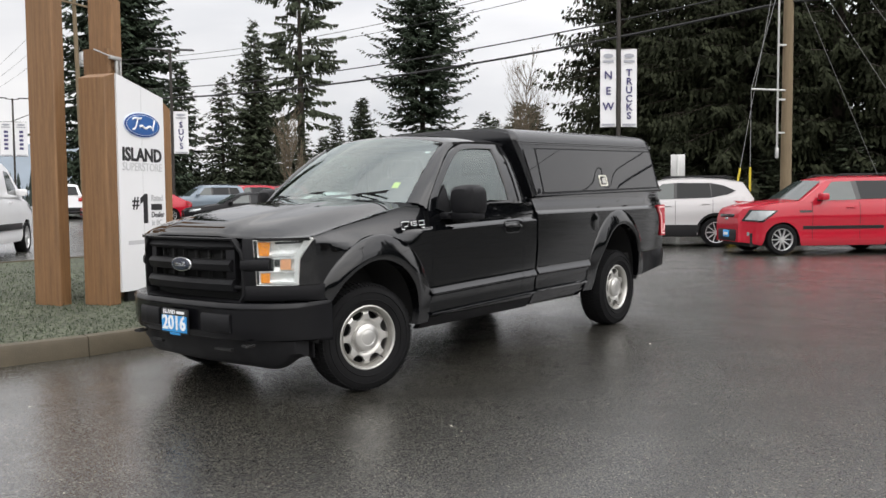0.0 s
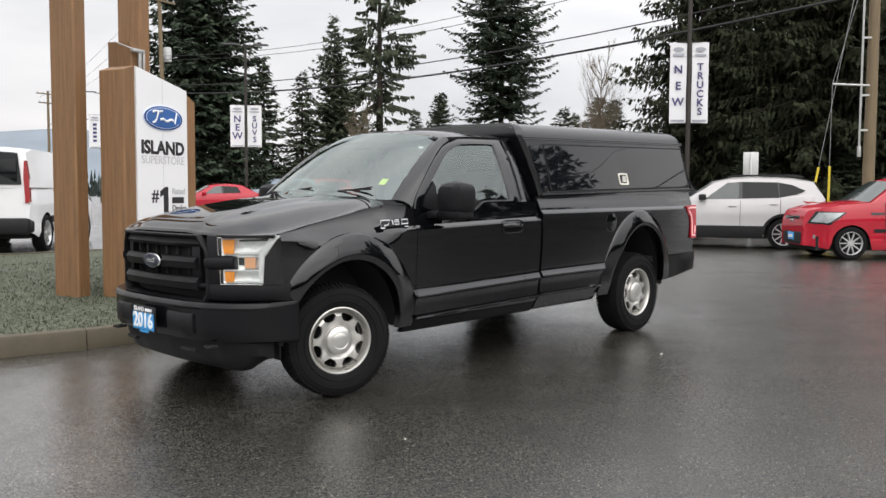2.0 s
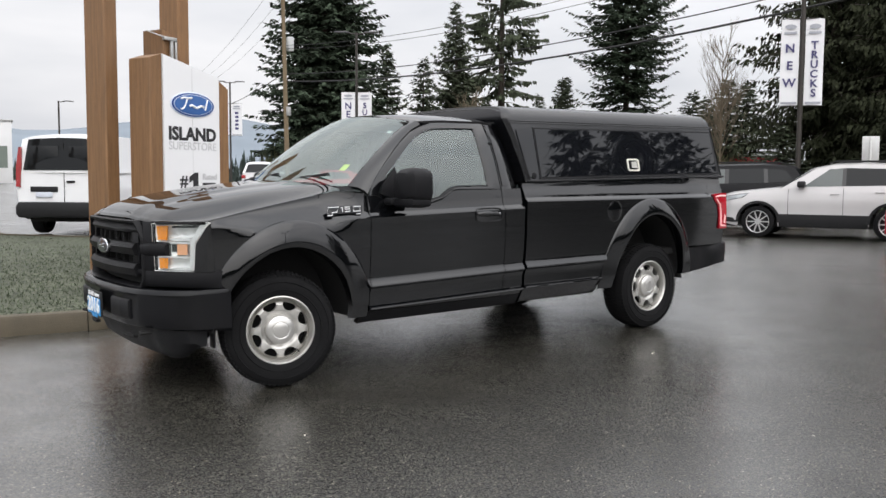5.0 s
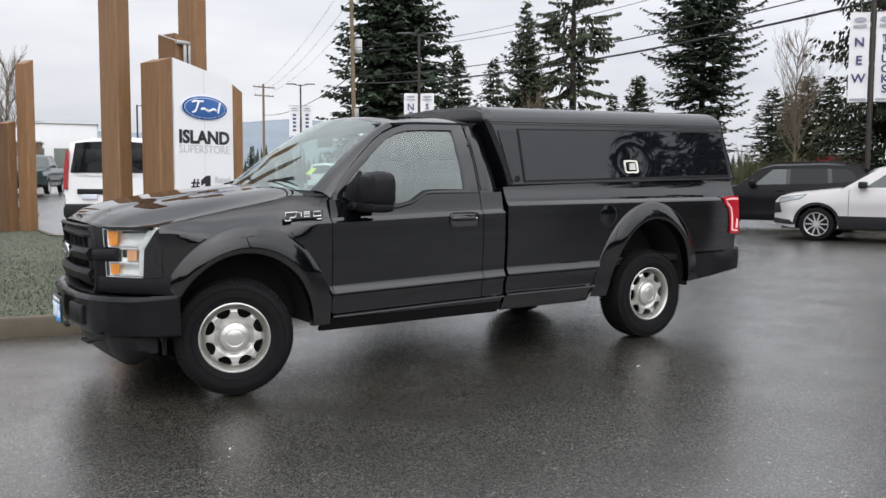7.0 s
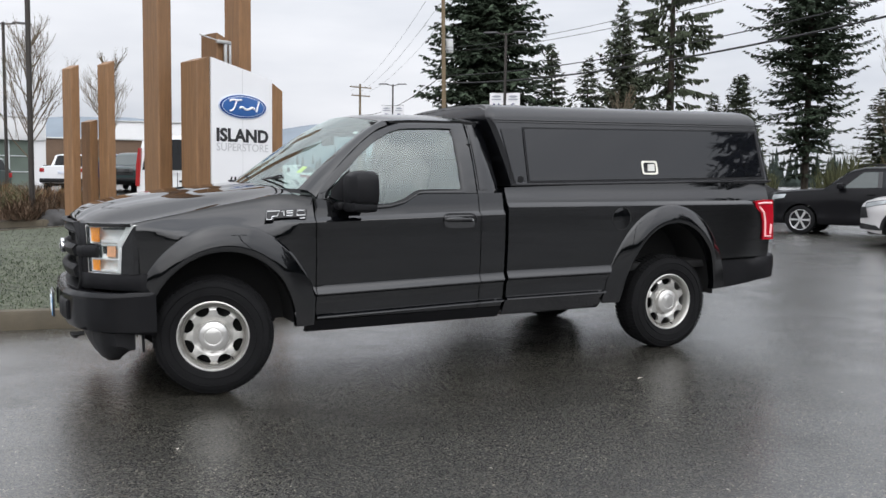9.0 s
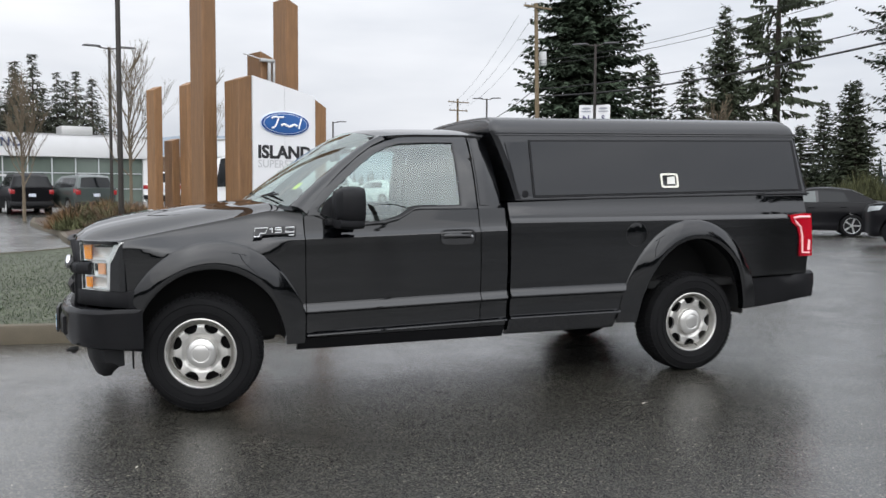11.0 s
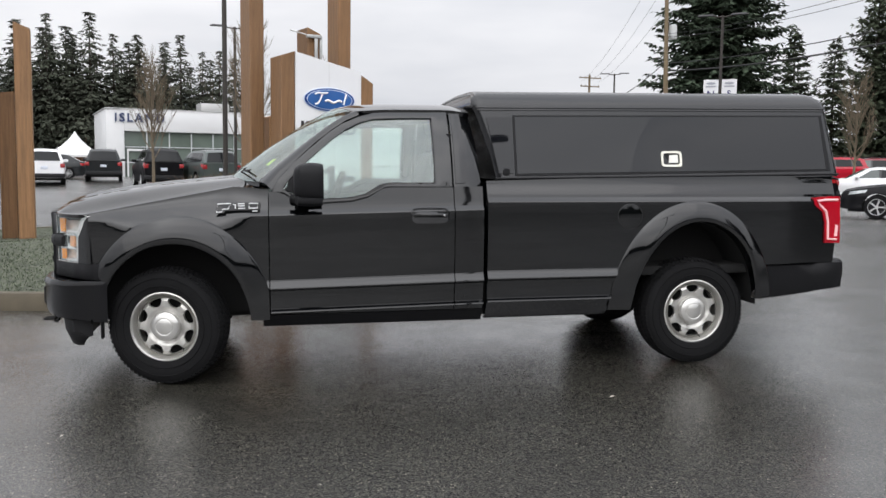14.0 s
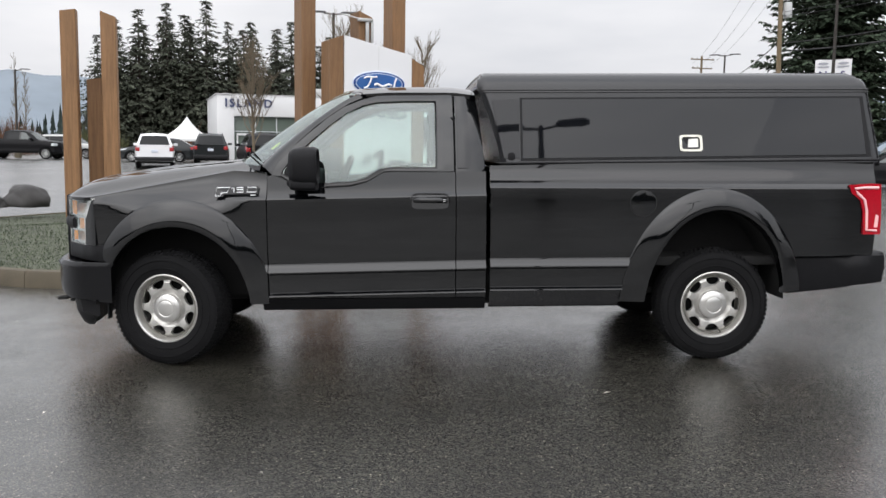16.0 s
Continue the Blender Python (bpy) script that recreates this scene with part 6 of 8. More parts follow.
# red boxy hatchback
car("hatchback_car", at_wheel(13.82, 0.72, -47, 1.80), "bright red boxy hatchback with black alloy wheels", "car", RED_PAINT, 0.80, 2.57, 0.75, 1.80, 0.315, 0.19,
    [(-0.80, 0.74), (-0.77, 0.86), (-0.70, 0.935), (-0.5, 0.99), (-0.2, 1.04), (0.3, 1.085), (1.0, 1.085), (3.0, 1.11), (3.32, 1.09)],
    [(0.38, 1.075), (0.98, 1.49), (1.25, 1.555), (2.2, 1.57), (2.95, 1.55), (3.08, 1.50), (3.25, 1.10)],
    [[(0.72, 1.09), (1.56, 1.11), (1.52, 1.49), (1.12, 1.48)], [(1.66, 1.115), (2.48, 1.135), (2.46, 1.50), (1.64, 1.495)], [(2.56, 1.14), (2.98, 1.2), (2.9, 1.49), (2.55, 1.50)]],
    spokes=10, nose=0.64, nose_len=0.70, seams=(0.62, 1.62, 2.5), moulding=(0.52, 0.59, 0.42, 2.12), front=True, arch_r=0.36, roof_rails=True, lamp=[[(-0.68, 0.72), (-0.42, 0.70), (-0.14, 0.90), (-0.56, 0.90)]], tail=[[(3.05, 1.12), (3.2, 1.12), (3.12, 1.45), (3.03, 1.45)]], handle_x=(1.42, 2.32), grille=(0.76, 0.83, 0.36))
# pearl white crossover
car("crossover_car", at_wheel(14.82, 5.34, -66, 1.88), "pearl white crossover with black lower cladding", "car", WHITE_PAINT, 0.93, 2.66, 0.86, 1.88, 0.35, 0.26,
    [(-0.93, 0.80), (-0.86, 0.90), (-0.6, 0.97), (0.0, 1.04), (0.5, 1.09), (1.5, 1.11), (2.9, 1.18), (3.4, 1.2), (3.52, 1.14)],
    [(0.46, 1.08), (1.15, 1.52), (1.5, 1.60), (2.1, 1.62), (2.8, 1.585), (3.26, 1.51), (3.47, 1.2)],
    [[(0.92, 1.13), (1.68, 1.145), (1.68, 1.53), (1.42, 1.51)], [(1.76, 1.148), (2.55, 1.17), (2.50, 1.52), (1.75, 1.535)], [(2.56, 1.172), (2.92, 1.245), (3.10, 1.33), (2.82, 1.46), (2.54, 1.518)]],
    cladding=0.27, spokes=10, roof_rails=True, dark_nose=True, seams=(0.62, 1.72, 2.58), arch_r=0.42, lamp=[[(-0.84, 0.78), (-0.35, 0.88), (-0.22, 0.97), (-0.80, 0.88)]], tail=[[(3.18, 1.0), (3.50, 0.94), (3.48, 1.07), (3.04, 1.10)]], handle_x=(1.55, 2.42), grille=(0.50, 0.76, 0.5))
# black sport utility
car("sport_utility_car", at_wheel(16.5, 9.5, -62, 1.85), "black sport utility car with silver alloy wheels", "car", BLACK_CAR, 0.92, 2.86, 0.95, 1.85, 0.36, 0.27,
    [(-0.92, 0.88), (-0.85, 0.98), (-0.6, 1.03), (0.0, 1.08), (0.5, 1.12), (3.0, 1.18), (3.7, 1.18), (3.81, 1.1)],
    [(0.5, 1.11), (1.1, 1.56), (1.4, 1.64), (2.6, 1.67), (3.3, 1.62), (3.45, 1.55), (3.72, 1.18)],
    [[(0.95, 1.16), (1.72, 1.18), (1.70, 1.56), (1.38, 1.55)], [(1.82, 1.18), (2.7, 1.20), (2.66, 1.57), (1.80, 1.565)], [(2.8, 1.21), (3.4, 1.25), (3.2, 1.54), (2.76, 1.565)]],
    spokes=6, lamp=[[(-0.75, 0.84), (-0.4, 0.90), (-0.35, 1.0), (-0.7, 0.98)]], tail=[[(3.55, 0.95), (3.7, 0.95), (3.72, 1.12), (3.5, 1.12)]], handle_x=(1.6, 2.55), grille=(0.62, 0.92, 0.5), roof_rails=True)
# black sedan
car("sedan_car", at_wheel(17.25, 15.8, -37, 1.84), "black sedan with silver alloy wheels", "car", BLACK_CAR, 0.95, 2.85, 1.05, 1.84, 0.33, 0.2,
    [(-0.95, 0.66), (-0.85, 0.76), (-0.5, 0.84), (0.0, 0.91), (0.6, 0.97), (3.0, 1.02), (3.6, 1.03), (3.9, 0.98)],
    [(0.6, 0.96), (1.45, 1.36), (1.8, 1.43), (2.3, 1.44), (2.8, 1.38), (3.55, 1.03)],
    [[(1.05, 1.01), (1.85, 1.025), (1.83, 1.36), (1.58, 1.34)], [(1.93, 1.025), (2.75, 1.04), (2.6, 1.33), (1.91, 1.365)]],
    spokes=5, lamp=[[(-0.75, 0.66), (-0.3, 0.74), (-0.25, 0.82), (-0.7, 0.76)]], tail=[[(3.6, 0.82), (3.85, 0.8), (3.85, 0.95), (3.55, 0.97)]], handle_x=(1.72, 2.6), grille=(0.42, 0.62, 0.5))
# white panel van seen from behind
van = car("panel_van", pose(3.82, 13.77, ground_z(2.4, 12.0), 0, 0, -128), "white compact panel van with black lower trim", "van", VAN_WHITE, 0.90, 2.66, 0.86, 1.83, 0.33, 0.27,
    [(-0.90, 0.78), (-0.8, 0.92), (-0.5, 1.02), (0.0, 1.12), (0.35, 1.17), (3.4, 1.2), (3.52, 1.18)],
    [(0.3, 1.15), (1.0, 1.68), (1.35, 1.80), (2.2, 1.84), (3.1, 1.83), (3.44, 1.76), (3.51, 1.15)],
    [[(0.62, 1.2), (1.45, 1.22), (1.42, 1.66), (1.12, 1.64)]],
    roof_w=0.84, belt_in=0.02, spokes=8, lamp=[[(-0.7, 0.78), (-0.3, 0.92), (-0.2, 1.06), (-0.5, 0.98)]], handle_x=(1.3,), stern=0.95, plate_rear=False, rear_glass=CAR_GLASS_DARK)
for s_ in (-1, 1):
    bm = bmesh.new()
    prism(bm, [(0.80, 0.88), (0.875, 0.90), (0.862, 1.30), (0.815, 1.62), (0.785, 1.62), (0.775, 1.30)], lambda u, v, w: (3.555 - 0.02 * (v - 0.9) - w, s_ * u, v), 0.10)
    part("tail_light", bm, TAIL_RED, van)
    part("rear_window_pane", box(bmesh.new(), 3.515, 3.535, min(s_ * 0.09, s_ * 0.66), max(s_ * 0.09, s_ * 0.66), 1.20, 1.64, 0.008), CAR_GLASS_DARK, van)
part("step_bumper", boxed(3.40, 3.60, -0.86, 0.86, 0.33, 0.62, 0.05), CLADDING, van)
part("plate_recess", boxed(3.50, 3.54, -0.62, -0.12, 0.80, 0.90, 0.01), CLADDING, van)
part("rear_plate", boxed(3.50, 3.548, -0.52, -0.22, 0.70, 0.80, 0.008), PLATE, van)
part("door_seam", boxed(3.50, 3.525, -0.006, 0.006, 0.5, 1.70), DARK, van)
part("latch", boxed(3.50, 3.55, 0.05, 0.2, 0.97, 1.01, 0.01), CLADDING, van)
for s_ in (-1, 1):
    part("side_strip", box(bmesh.new(), 0.5, 2.5, min(s_ * 0.90, s_ * 0.935), max(s_ * 0.90, s_ * 0.935), 0.52, 0.64, 0.015), CLADDING, van)

# cars by the showroom and beyond, seen from behind or the side
def suv(m, label, paint, group, h=1.72):
    k = h / 1.72
    return car("sport_utility_car", m, label, "car", paint, 0.9, 2.8, 0.95, 1.9, 0.36, 0.28,
               [(-0.9, 0.9 * k), (-0.8, 1.0 * k), (0.4, 1.1 * k), (3.6, 1.16 * k), (3.75, 1.1 * k)],
               [(0.45, 1.1 * k), (1.05, 1.55 * k), (1.4, 1.68 * k), (2.6, 1.72 * k), (3.3, 1.69 * k), (3.5, 1.6 * k), (3.72, 1.14 * k)],
               [[(0.95, 1.15 * k), (1.7, 1.17 * k), (1.7, 1.6 * k), (1.35, 1.58 * k)], [(1.8, 1.17 * k), (2.7, 1.18 * k), (2.7, 1.6 * k), (1.8, 1.6 * k)], [(2.8, 1.19 * k), (3.4, 1.22 * k), (3.25, 1.57 * k), (2.78, 1.6 * k)]],
               simple=True, stern=0.92, tail=[[(3.5, 0.95 * k), (3.72, 0.95 * k), (3.72, 1.12 * k), (3.45, 1.12 * k)]], group=group, roof_rails=True)


def sedan(m, label, paint, group):
    return car("sedan_car", m, label, "car", paint, 0.92, 2.8, 1.0, 1.83, 0.33, 0.2,
               [(-0.92, 0.68), (-0.8, 0.78), (0.5, 0.96), (3.0, 1.0), (3.6, 1.01), (3.8, 0.95)],
               [(0.55, 0.95), (1.35, 1.36), (1.7, 1.43), (2.3, 1.44), (2.8, 1.38), (3.5, 1.01)],
               [[(1.0, 1.0), (1.8, 1.02), (1.8, 1.36), (1.5, 1.33)], [(1.88, 1.02), (2.7, 1.04), (2.55, 1.33), (1.88, 1.36)]],
               simple=True, lamp=[[(-0.75, 0.66), (-0.3, 0.74), (-0.25, 0.82), (-0.7, 0.76)]], tail=[[(3.5, 0.8), (3.75, 0.8), (3.75, 0.93), (3.45, 0.95)]], group=group, grille=(0.45, 0.62, 0.45))


def pickup(m, label, paint, group):
    ob = car("pickup_truck", m, label, "pickup truck", paint, 0.95, 3.7, 1.2, 1.98, 0.39, 0.42,
             [(-0.95, 1.0), (-0.85, 1.13), (0.5, 1.26), (2.6, 1.28), (4.8, 1.3), (4.9, 1.26)],
             [(0.5, 1.25), (1.15, 1.76), (1.5, 1.88), (2.4, 1.9), (2.75, 1.84), (2.85, 1.28)],
             [[(0.95, 1.3), (1.65, 1.31), (1.65, 1.78), (1.35, 1.76)], [(1.75, 1.31), (2.6, 1.31), (2.55, 1.76), (1.75, 1.78)]],
             simple=True, stern=0.94, tail=[[(4.7, 0.95), (4.86, 0.95), (4.86, 1.2), (4.7, 1.2)]], group=group, grille=(0.75, 1.08, 0.5), lamp=[[(-0.75, 0.88), (-0.4, 0.9), (-0.4, 1.08), (-0.75, 1.06)]])
    part("cargo_bed", boxed(2.95, 4.82, -0.82, 0.82, 1.2, 1.345, 0.01), DARK, ob)
    return ob


def parked(kind, rear_x, rear_y, turn, label, paint, group, back=3.75, **kw):
    """Places a car by the middle of its tail."""
    a = radians(turn)
    x, y = rear_x - math.cos(a) * back, rear_y - math.sin(a) * back
    return kind(pose(x, y, ground_z(rear_x, rear_y), 0, 0, turn), label, paint, group, **kw)


SHOW, LOT = "cars by the showroom", "cars across the lot"
parked(suv, -10.6, 37.9, -76, "white sport utility car seen from behind", VAN_WHITE, SHOW)
parked(suv, -8.8, 42.4, -80, "dark grey sport utility car seen from behind", GREY_CAR, SHOW)
parked(suv, -4.9, 36.2, -74, "black sport utility car seen from behind", BLACK_CAR, SHOW, h=1.8)
parked(suv, -2.2, 35.3, -66, "grey-green sport utility car by the bed", GREEN_GREY, SHOW, h=1.75)
parked(sedan, -11.2, 49.5, 10, "dark sedan under the white tent", GREY_CAR, SHOW)
parked(sedan, -6.0, 45.0, -80, "maroon sedan by the showroom door", MAROON, SHOW)
parked(pickup, -27.0, 55.0, 178, "black pickup across the lot", BLACK_CAR, LOT, back=4.9)
parked(suv, -25.0, 60.5, 175, "silver car behind the black pickup", SILVER_CAR, LOT)
parked(pickup, 0.7, 39.2, -104, "white pickup seen from behind by the bed", VAN_WHITE, LOT, back=4.9)
parked(pickup, 3.1, 39.9, -98, "dark blue pickup seen from behind", car_paint("dark_blue_paint", (0.012, 0.02, 0.07)), LOT, back=4.9)
parked(pickup, 5.3, 45.0, 72, "dark green pickup facing the lot", car_paint("dark_green_paint", (0.02, 0.035, 0.035)), LOT, back=4.9)
parked(pickup, 10.2, 45.5, 66, "black pickup facing the lot", BLACK_CAR, LOT, back=4.9)
parked(sedan, 20.6, 30.6, -20, "red sedan in the far row", RED_PAINT, LOT)
parked(sedan, 22.4, 25.4, -28, "black sedan in the far row", BLACK_CAR, LOT)
parked(suv, 28.6, 36.6, -20, "blue-grey sport utility car in the far row", BLUE_GREY, LOT)
parked(suv, 35.0, 41.5, -10, "red sport utility car in the far row", RED_PAINT, LOT)
parked(suv, 17.6, 36.5, -120, "white sport utility car in the far row", VAN_WHITE, LOT)
parked(sedan, 13.6, 40.5, -60, "white sedan in the far row", VAN_WHITE, LOT)
parked(sedan, 32.4, 30.6, -32, "silver sedan on the far side of the lot", SILVER_CAR, LOT)
parked(suv, 37.2, 40.5, -28, "maroon sport utility car on the far side", MAROON, LOT)
parked(sedan, 26.6, 25.2, -36, "white sedan behind the black one", VAN_WHITE, LOT)

# ---- planting bed ----
MULCH = mat("bark_mulch", (0.06, 0.042, 0.03), 0.95, vary=0.4, scale=4, bump=0.9, bump_scale=30, fine=0.4, fine_scale=80)
island("planting_bed", rounded_outline([(-2.1, 17.3), (-0.6, 16.3), (0.9, 16.5), (1.3, 19.5), (1.6, 24), (0.8, 30.5), (-1.6, 32), (-4.4, 31.2), (-4.2, 28.6), (-2.7, 22)]), 0.15, 0.15, 0.15, MULCH, "kerbed planting bed of mulch and winter shrubs")


def leaf_mat(name, color, vary=0.45, rough=0.8):
    m = bpy.data.materials.new(name)
    m.use_nodes = True
    n, l = m.node_tree.nodes, m.node_tree.links
    b = n["Principled BSDF"]
    b.inputs["Roughness"].default_value = rough
    b.inputs["Specular IOR Level"].default_value = 0.06
    geo = n.new("ShaderNodeNewGeometry")
    mul = n.new("ShaderNodeMath")
    mul.operation = "MULTIPLY_ADD"
    mul.inputs[1].default_value, mul.inputs[2].default_value = 2 * vary, 1 - vary
    l.new(geo.outputs["Random Per Island"], mul.inputs[0])
    tc = n.new("ShaderNodeTexCoord")
    nz = n.new("ShaderNodeTexNoise")
    nz.inputs["Scale"].default_value = 0.9
    l.new(tc.outputs["Object"], nz.inputs[0])
    m2 = n.new("ShaderNodeMath")
    m2.operation = "MULTIPLY_ADD"
    m2.inputs[1].default_value, m2.inputs[2].default_value = 1.2, 0.4
    l.new(nz.outputs["Fac"], m2.inputs[0])
    m3 = n.new("ShaderNodeMath")
    m3.operation = "MULTIPLY"
    l.new(mul.outputs[0], m3.inputs[0])
    l.new(m2.outputs[0], m3.inputs[1])
    vm = n.new("ShaderNodeVectorMath")
    vm.operation = "SCALE"
    vm.inputs[0].default_value = color
    l.new(m3.outputs[0], vm.inputs["Scale"])
    l.new(vm.outputs[0], b.inputs["Base Color"])
    return m


def raw_mesh(name, verts, faces, material, parent=None, label=""):
    me = bpy.data.meshes.new(name)
    me.from_pydata(verts, [], faces)
    me.materials.append(material)
    ob = new(name, me)
    if parent:
        ob.parent = parent
    if label:
        ob["label"] = label
    return ob


def blades(rng, n, place, length, width, lean=0.5):
    """Many slim upright blades or twigs; place() gives each foot."""
    v, f = [], []
    for _ in range(n):
        x, y, z, k = place()
        a, ln = rng.uniform(0, math.tau), length * rng.uniform(0.5, 1.2) * k
        dx, dy = math.cos(a) * lean * ln * rng.random(), math.sin(a) * lean * ln * rng.random()
        wx, wy = -math.sin(a) * width * 0.5, math.cos(a) * width * 0.5
        i = len(v)
        v += [(x - wx, y - wy, z), (x + wx, y + wy, z), (x + dx * 0.6 + wx * 0.8, y + dy * 0.6 + wy * 0.8, z + ln * 0.6), (x + dx * 0.6 - wx * 0.8, y + dy * 0.6 - wy * 0.8, z + ln * 0.6), (x + dx, y + dy, z + ln)]
        f += [(i, i + 1, i + 2, i + 3), (i + 3, i + 2, i + 4)]
    return v, f


SHRUB_BROWN, SHRUB_OLIVE, SHRUB_RUST = leaf_mat("winter_brown_twigs", (0.105, 0.072, 0.050)), leaf_mat("olive_shrub_leaf", (0.075, 0.078, 0.040)), leaf_mat("rust_shrub_leaf", (0.14, 0.082, 0.042))
rng = random.Random(11)
for k in range(72):
    t_ = rng.random()
    x, y = rng.uniform(-1.7, 1.0) - 1.7 * t_, 17.4 + 12.5 * t_ + rng.uniform(-0.6, 0.6)
    if t_ < 0.3:
        x = rng.uniform(-1.4, 0.7)
    m_ = rng.choice([SHRUB_BROWN, SHRUB_OLIVE, SHRUB_RUST, SHRUB_BROWN])
    rad, hgt = rng.uniform(0.40, 0.80), rng.uniform(0.40, 0.85)

    def foot():
        a, q = rng.uniform(0, math.tau), rad * math.sqrt(rng.random())
        return q * math.cos(a), q * math.sin(a), rng.uniform(-0.05, hgt * 0.35 * (1 - q / rad)), 1 - 0.5 * q / rad
    v, f = blades(rng, 480, foot, hgt * 0.8, 0.026, 1.7)
    ob = raw_mesh("shrub", v, f, m_)
    ob.location = (x, y, ground_z(x, y) + 0.18)
    tagged(ob, "low bare winter shrub in the mulch bed" if m_ is SHRUB_BROWN else "low olive and rust shrub in the mulch bed", "shrub", "shrubs in the bed")

# ---- poles, lamps, banners ----
POLE_DARK = mat("dark_bronze_pole", (0.035, 0.03, 0.026), 0.5, metal=0.4, vary=0.2, scale=6)
POLE_WOOD = mat("weathered_utility_pole", (0.155, 0.115, 0.068), 0.85, vary=0.35, scale=4, bump=0.5, bump_scale=25, stretch=(5, 5, 0.4))
BANNER = mat("white_banner_cloth", (0.66, 0.66, 0.67), 0.7, vary=0.06, scale=3)
BANNER_BLUE = mat("banner_blue", (0.05, 0.045, 0.13), 0.6)
BANNER_GREY = mat("banner_grey", (0.3, 0.31, 0.34), 0.6)
WIRE = mat("black_wire", (0.012, 0.012, 0.012), 0.7)
YELLOW = mat("yellow_guy_sleeve", (0.55, 0.42, 0.03), 0.5, vary=0.15, scale=20)
LAMP_BODY = mat("lamp_housing", (0.05, 0.05, 0.052), 0.5, metal=0.3)


def lamp_post(x, y, h, turn, heads=2, r=0.075, arm=0.75, label="dark steel parking lot lamp post"):
    ob = thing("street_lamp", pose(x, y, ground_z(x, y), 0, 0, turn), label, "lamp post", "lot lamps")
    part("pole", tube(bmesh.new(), [(0, 0, 0), (0, 0, h * 0.5), (0, 0, h)], [r, r * 0.9, r * 0.8], 12), POLE_DARK, ob)
    part("base", boxed(-0.2, 0.2, -0.2, 0.2, -0.1, 0.45, 0.03), CONCRETE, ob)
    for s in ((-1, 1) if heads == 2 else (1,)):
        part("arm", tube(bmesh.new(), [(0, 0, h - 0.08), (s * arm * 0.6, 0, h - 0.02)], 0.03, 8), POLE_DARK, ob)
        bm = bmesh.new()
        rings = []
        for f, hw, hh in ((0.0, 0.05, 0.03), (0.12, 0.14, 0.06), (0.85, 0.16, 0.06), (1.0, 0.10, 0.03)):
            xx = s * (arm * 0.45 + arm * f)
            rings.append([(xx, -hw, h), (xx, hw, h), (xx, hw * 0.8, h + hh), (xx, -hw * 0.8, h + hh)])
        loft(bm, rings)
        part("lamp_head", bm, LAMP_BODY, ob)
    return ob


def banner_pair(post, z0, z1, w, left_text, right_text, gap=0.09):
    """Two hanging banners on arms at either side of a post."""
    for s, text in ((-1, left_text), (1, right_text)):
        a, b = s * gap, s * (gap + w)
        bm = bmesh.new()
        rows = [[(a + (b - a) * i / 4, 0.015 * math.sin(i * 1.3 + k * 0.9), z0 + (z1 - z0) * k / 8) for i in range(5)] for k in range(9)]
        loft(bm, rows, False, False)
        ban = part("banner", bm, BANNER, post, "white hanging banner with dark blue lettering")
        sol = ban.modifiers.new("thickness", "SOLIDIFY")
        sol.thickness = 0.006
        for z in (z0, z1):
            part("banner_arm", tube(bmesh.new(), [(0, 0, z), (b, 0, z)], 0.014, 6), POLE_DARK, post)
        mid, ht = (a + b) / 2, z1 - z0
        part("banner_mark", prism(bmesh.new(), [(mid + 0.32 * w * math.cos(k / 20 * math.tau), z1 - 0.09 * ht + 0.028 * ht * math.sin(k / 20 * math.tau)) for k in range(20)], lambda u, v, d: (u, -0.022 - d, v), 0.004), BANNER_GREY, ban)
        part("banner_bar", boxed(mid - 0.34 * w, mid + 0.34 * w, -0.026, -0.02, z1 - 0.175 * ht, z1 - 0.145 * ht), BANNER_GREY, ban)
        part("banner_bar", boxed(mid - 0.42 * w, mid + 0.42 * w, -0.026, -0.02, z0 + 0.02 * ht, z0 + 0.045 * ht), BANNER_GREY, ban)
        if text:
            span = 0.66 * ht if len(text) > 3 else 0.60 * ht
            top = z1 - 0.27 * ht
            size = min(0.62 * w, span / len(text) * 1.15)
            for k, ch in enumerate(text):
                words(ch, size * (1.1 if len(text) < 4 else 0.98), 0.003, BANNER_BLUE, ban, Matrix.Translation((mid, -0.026, top - span * (k + 0.35) / len(text))) @ Matrix.Rotation(radians(90), 4, "X"), "banner_letter", offset=0.008)
        else:
            for k in range(5):
                part("banner_bar", boxed(mid - 0.16 * w, mid + 0.16 * w, -0.026, -0.02, z1 - (0.33 + 0.12 * k) * ht, z1 - (0.26 + 0.12 * k) * ht), BANNER_BLUE, ban)


near_banner = lamp_post(21.06, 8.17, 9.2, -50, 2)
banner_pair(near_banner, 3.42, 5.88, 0.50, "NEW", "TRUCKS", 0.08)
mid_banner = lamp_post(20.06, 30.84, 8.05, -36, 2)
banner_pair(mid_banner, 3.22, 5.22, 0.66, "NEW", "SUVS", 0.07)
far_banner = lamp_post(24.9, 56.8, 7.9, -30, 2)
banner_pair(far_banner, 3.9, 6.3, 0.8, "", "", 0.08)
lamp_post(-0.82, 17.0, 9.5, 0, 0, 0.068, label="tall dark bronze pole in the planting bed")
lamp_post(-1.56, 34.9, 7.3, 8, 2)
lamp_post(14.0, 62.0, 6.2, 8, 1)
lamp_post(4.5, -13.2, 7.9, 12, 2, label="dark steel lamp post across the drive")
lamp_post(-26.5, 60.0, 6.4, 0, 1, label="dark lamp post on the far lot")


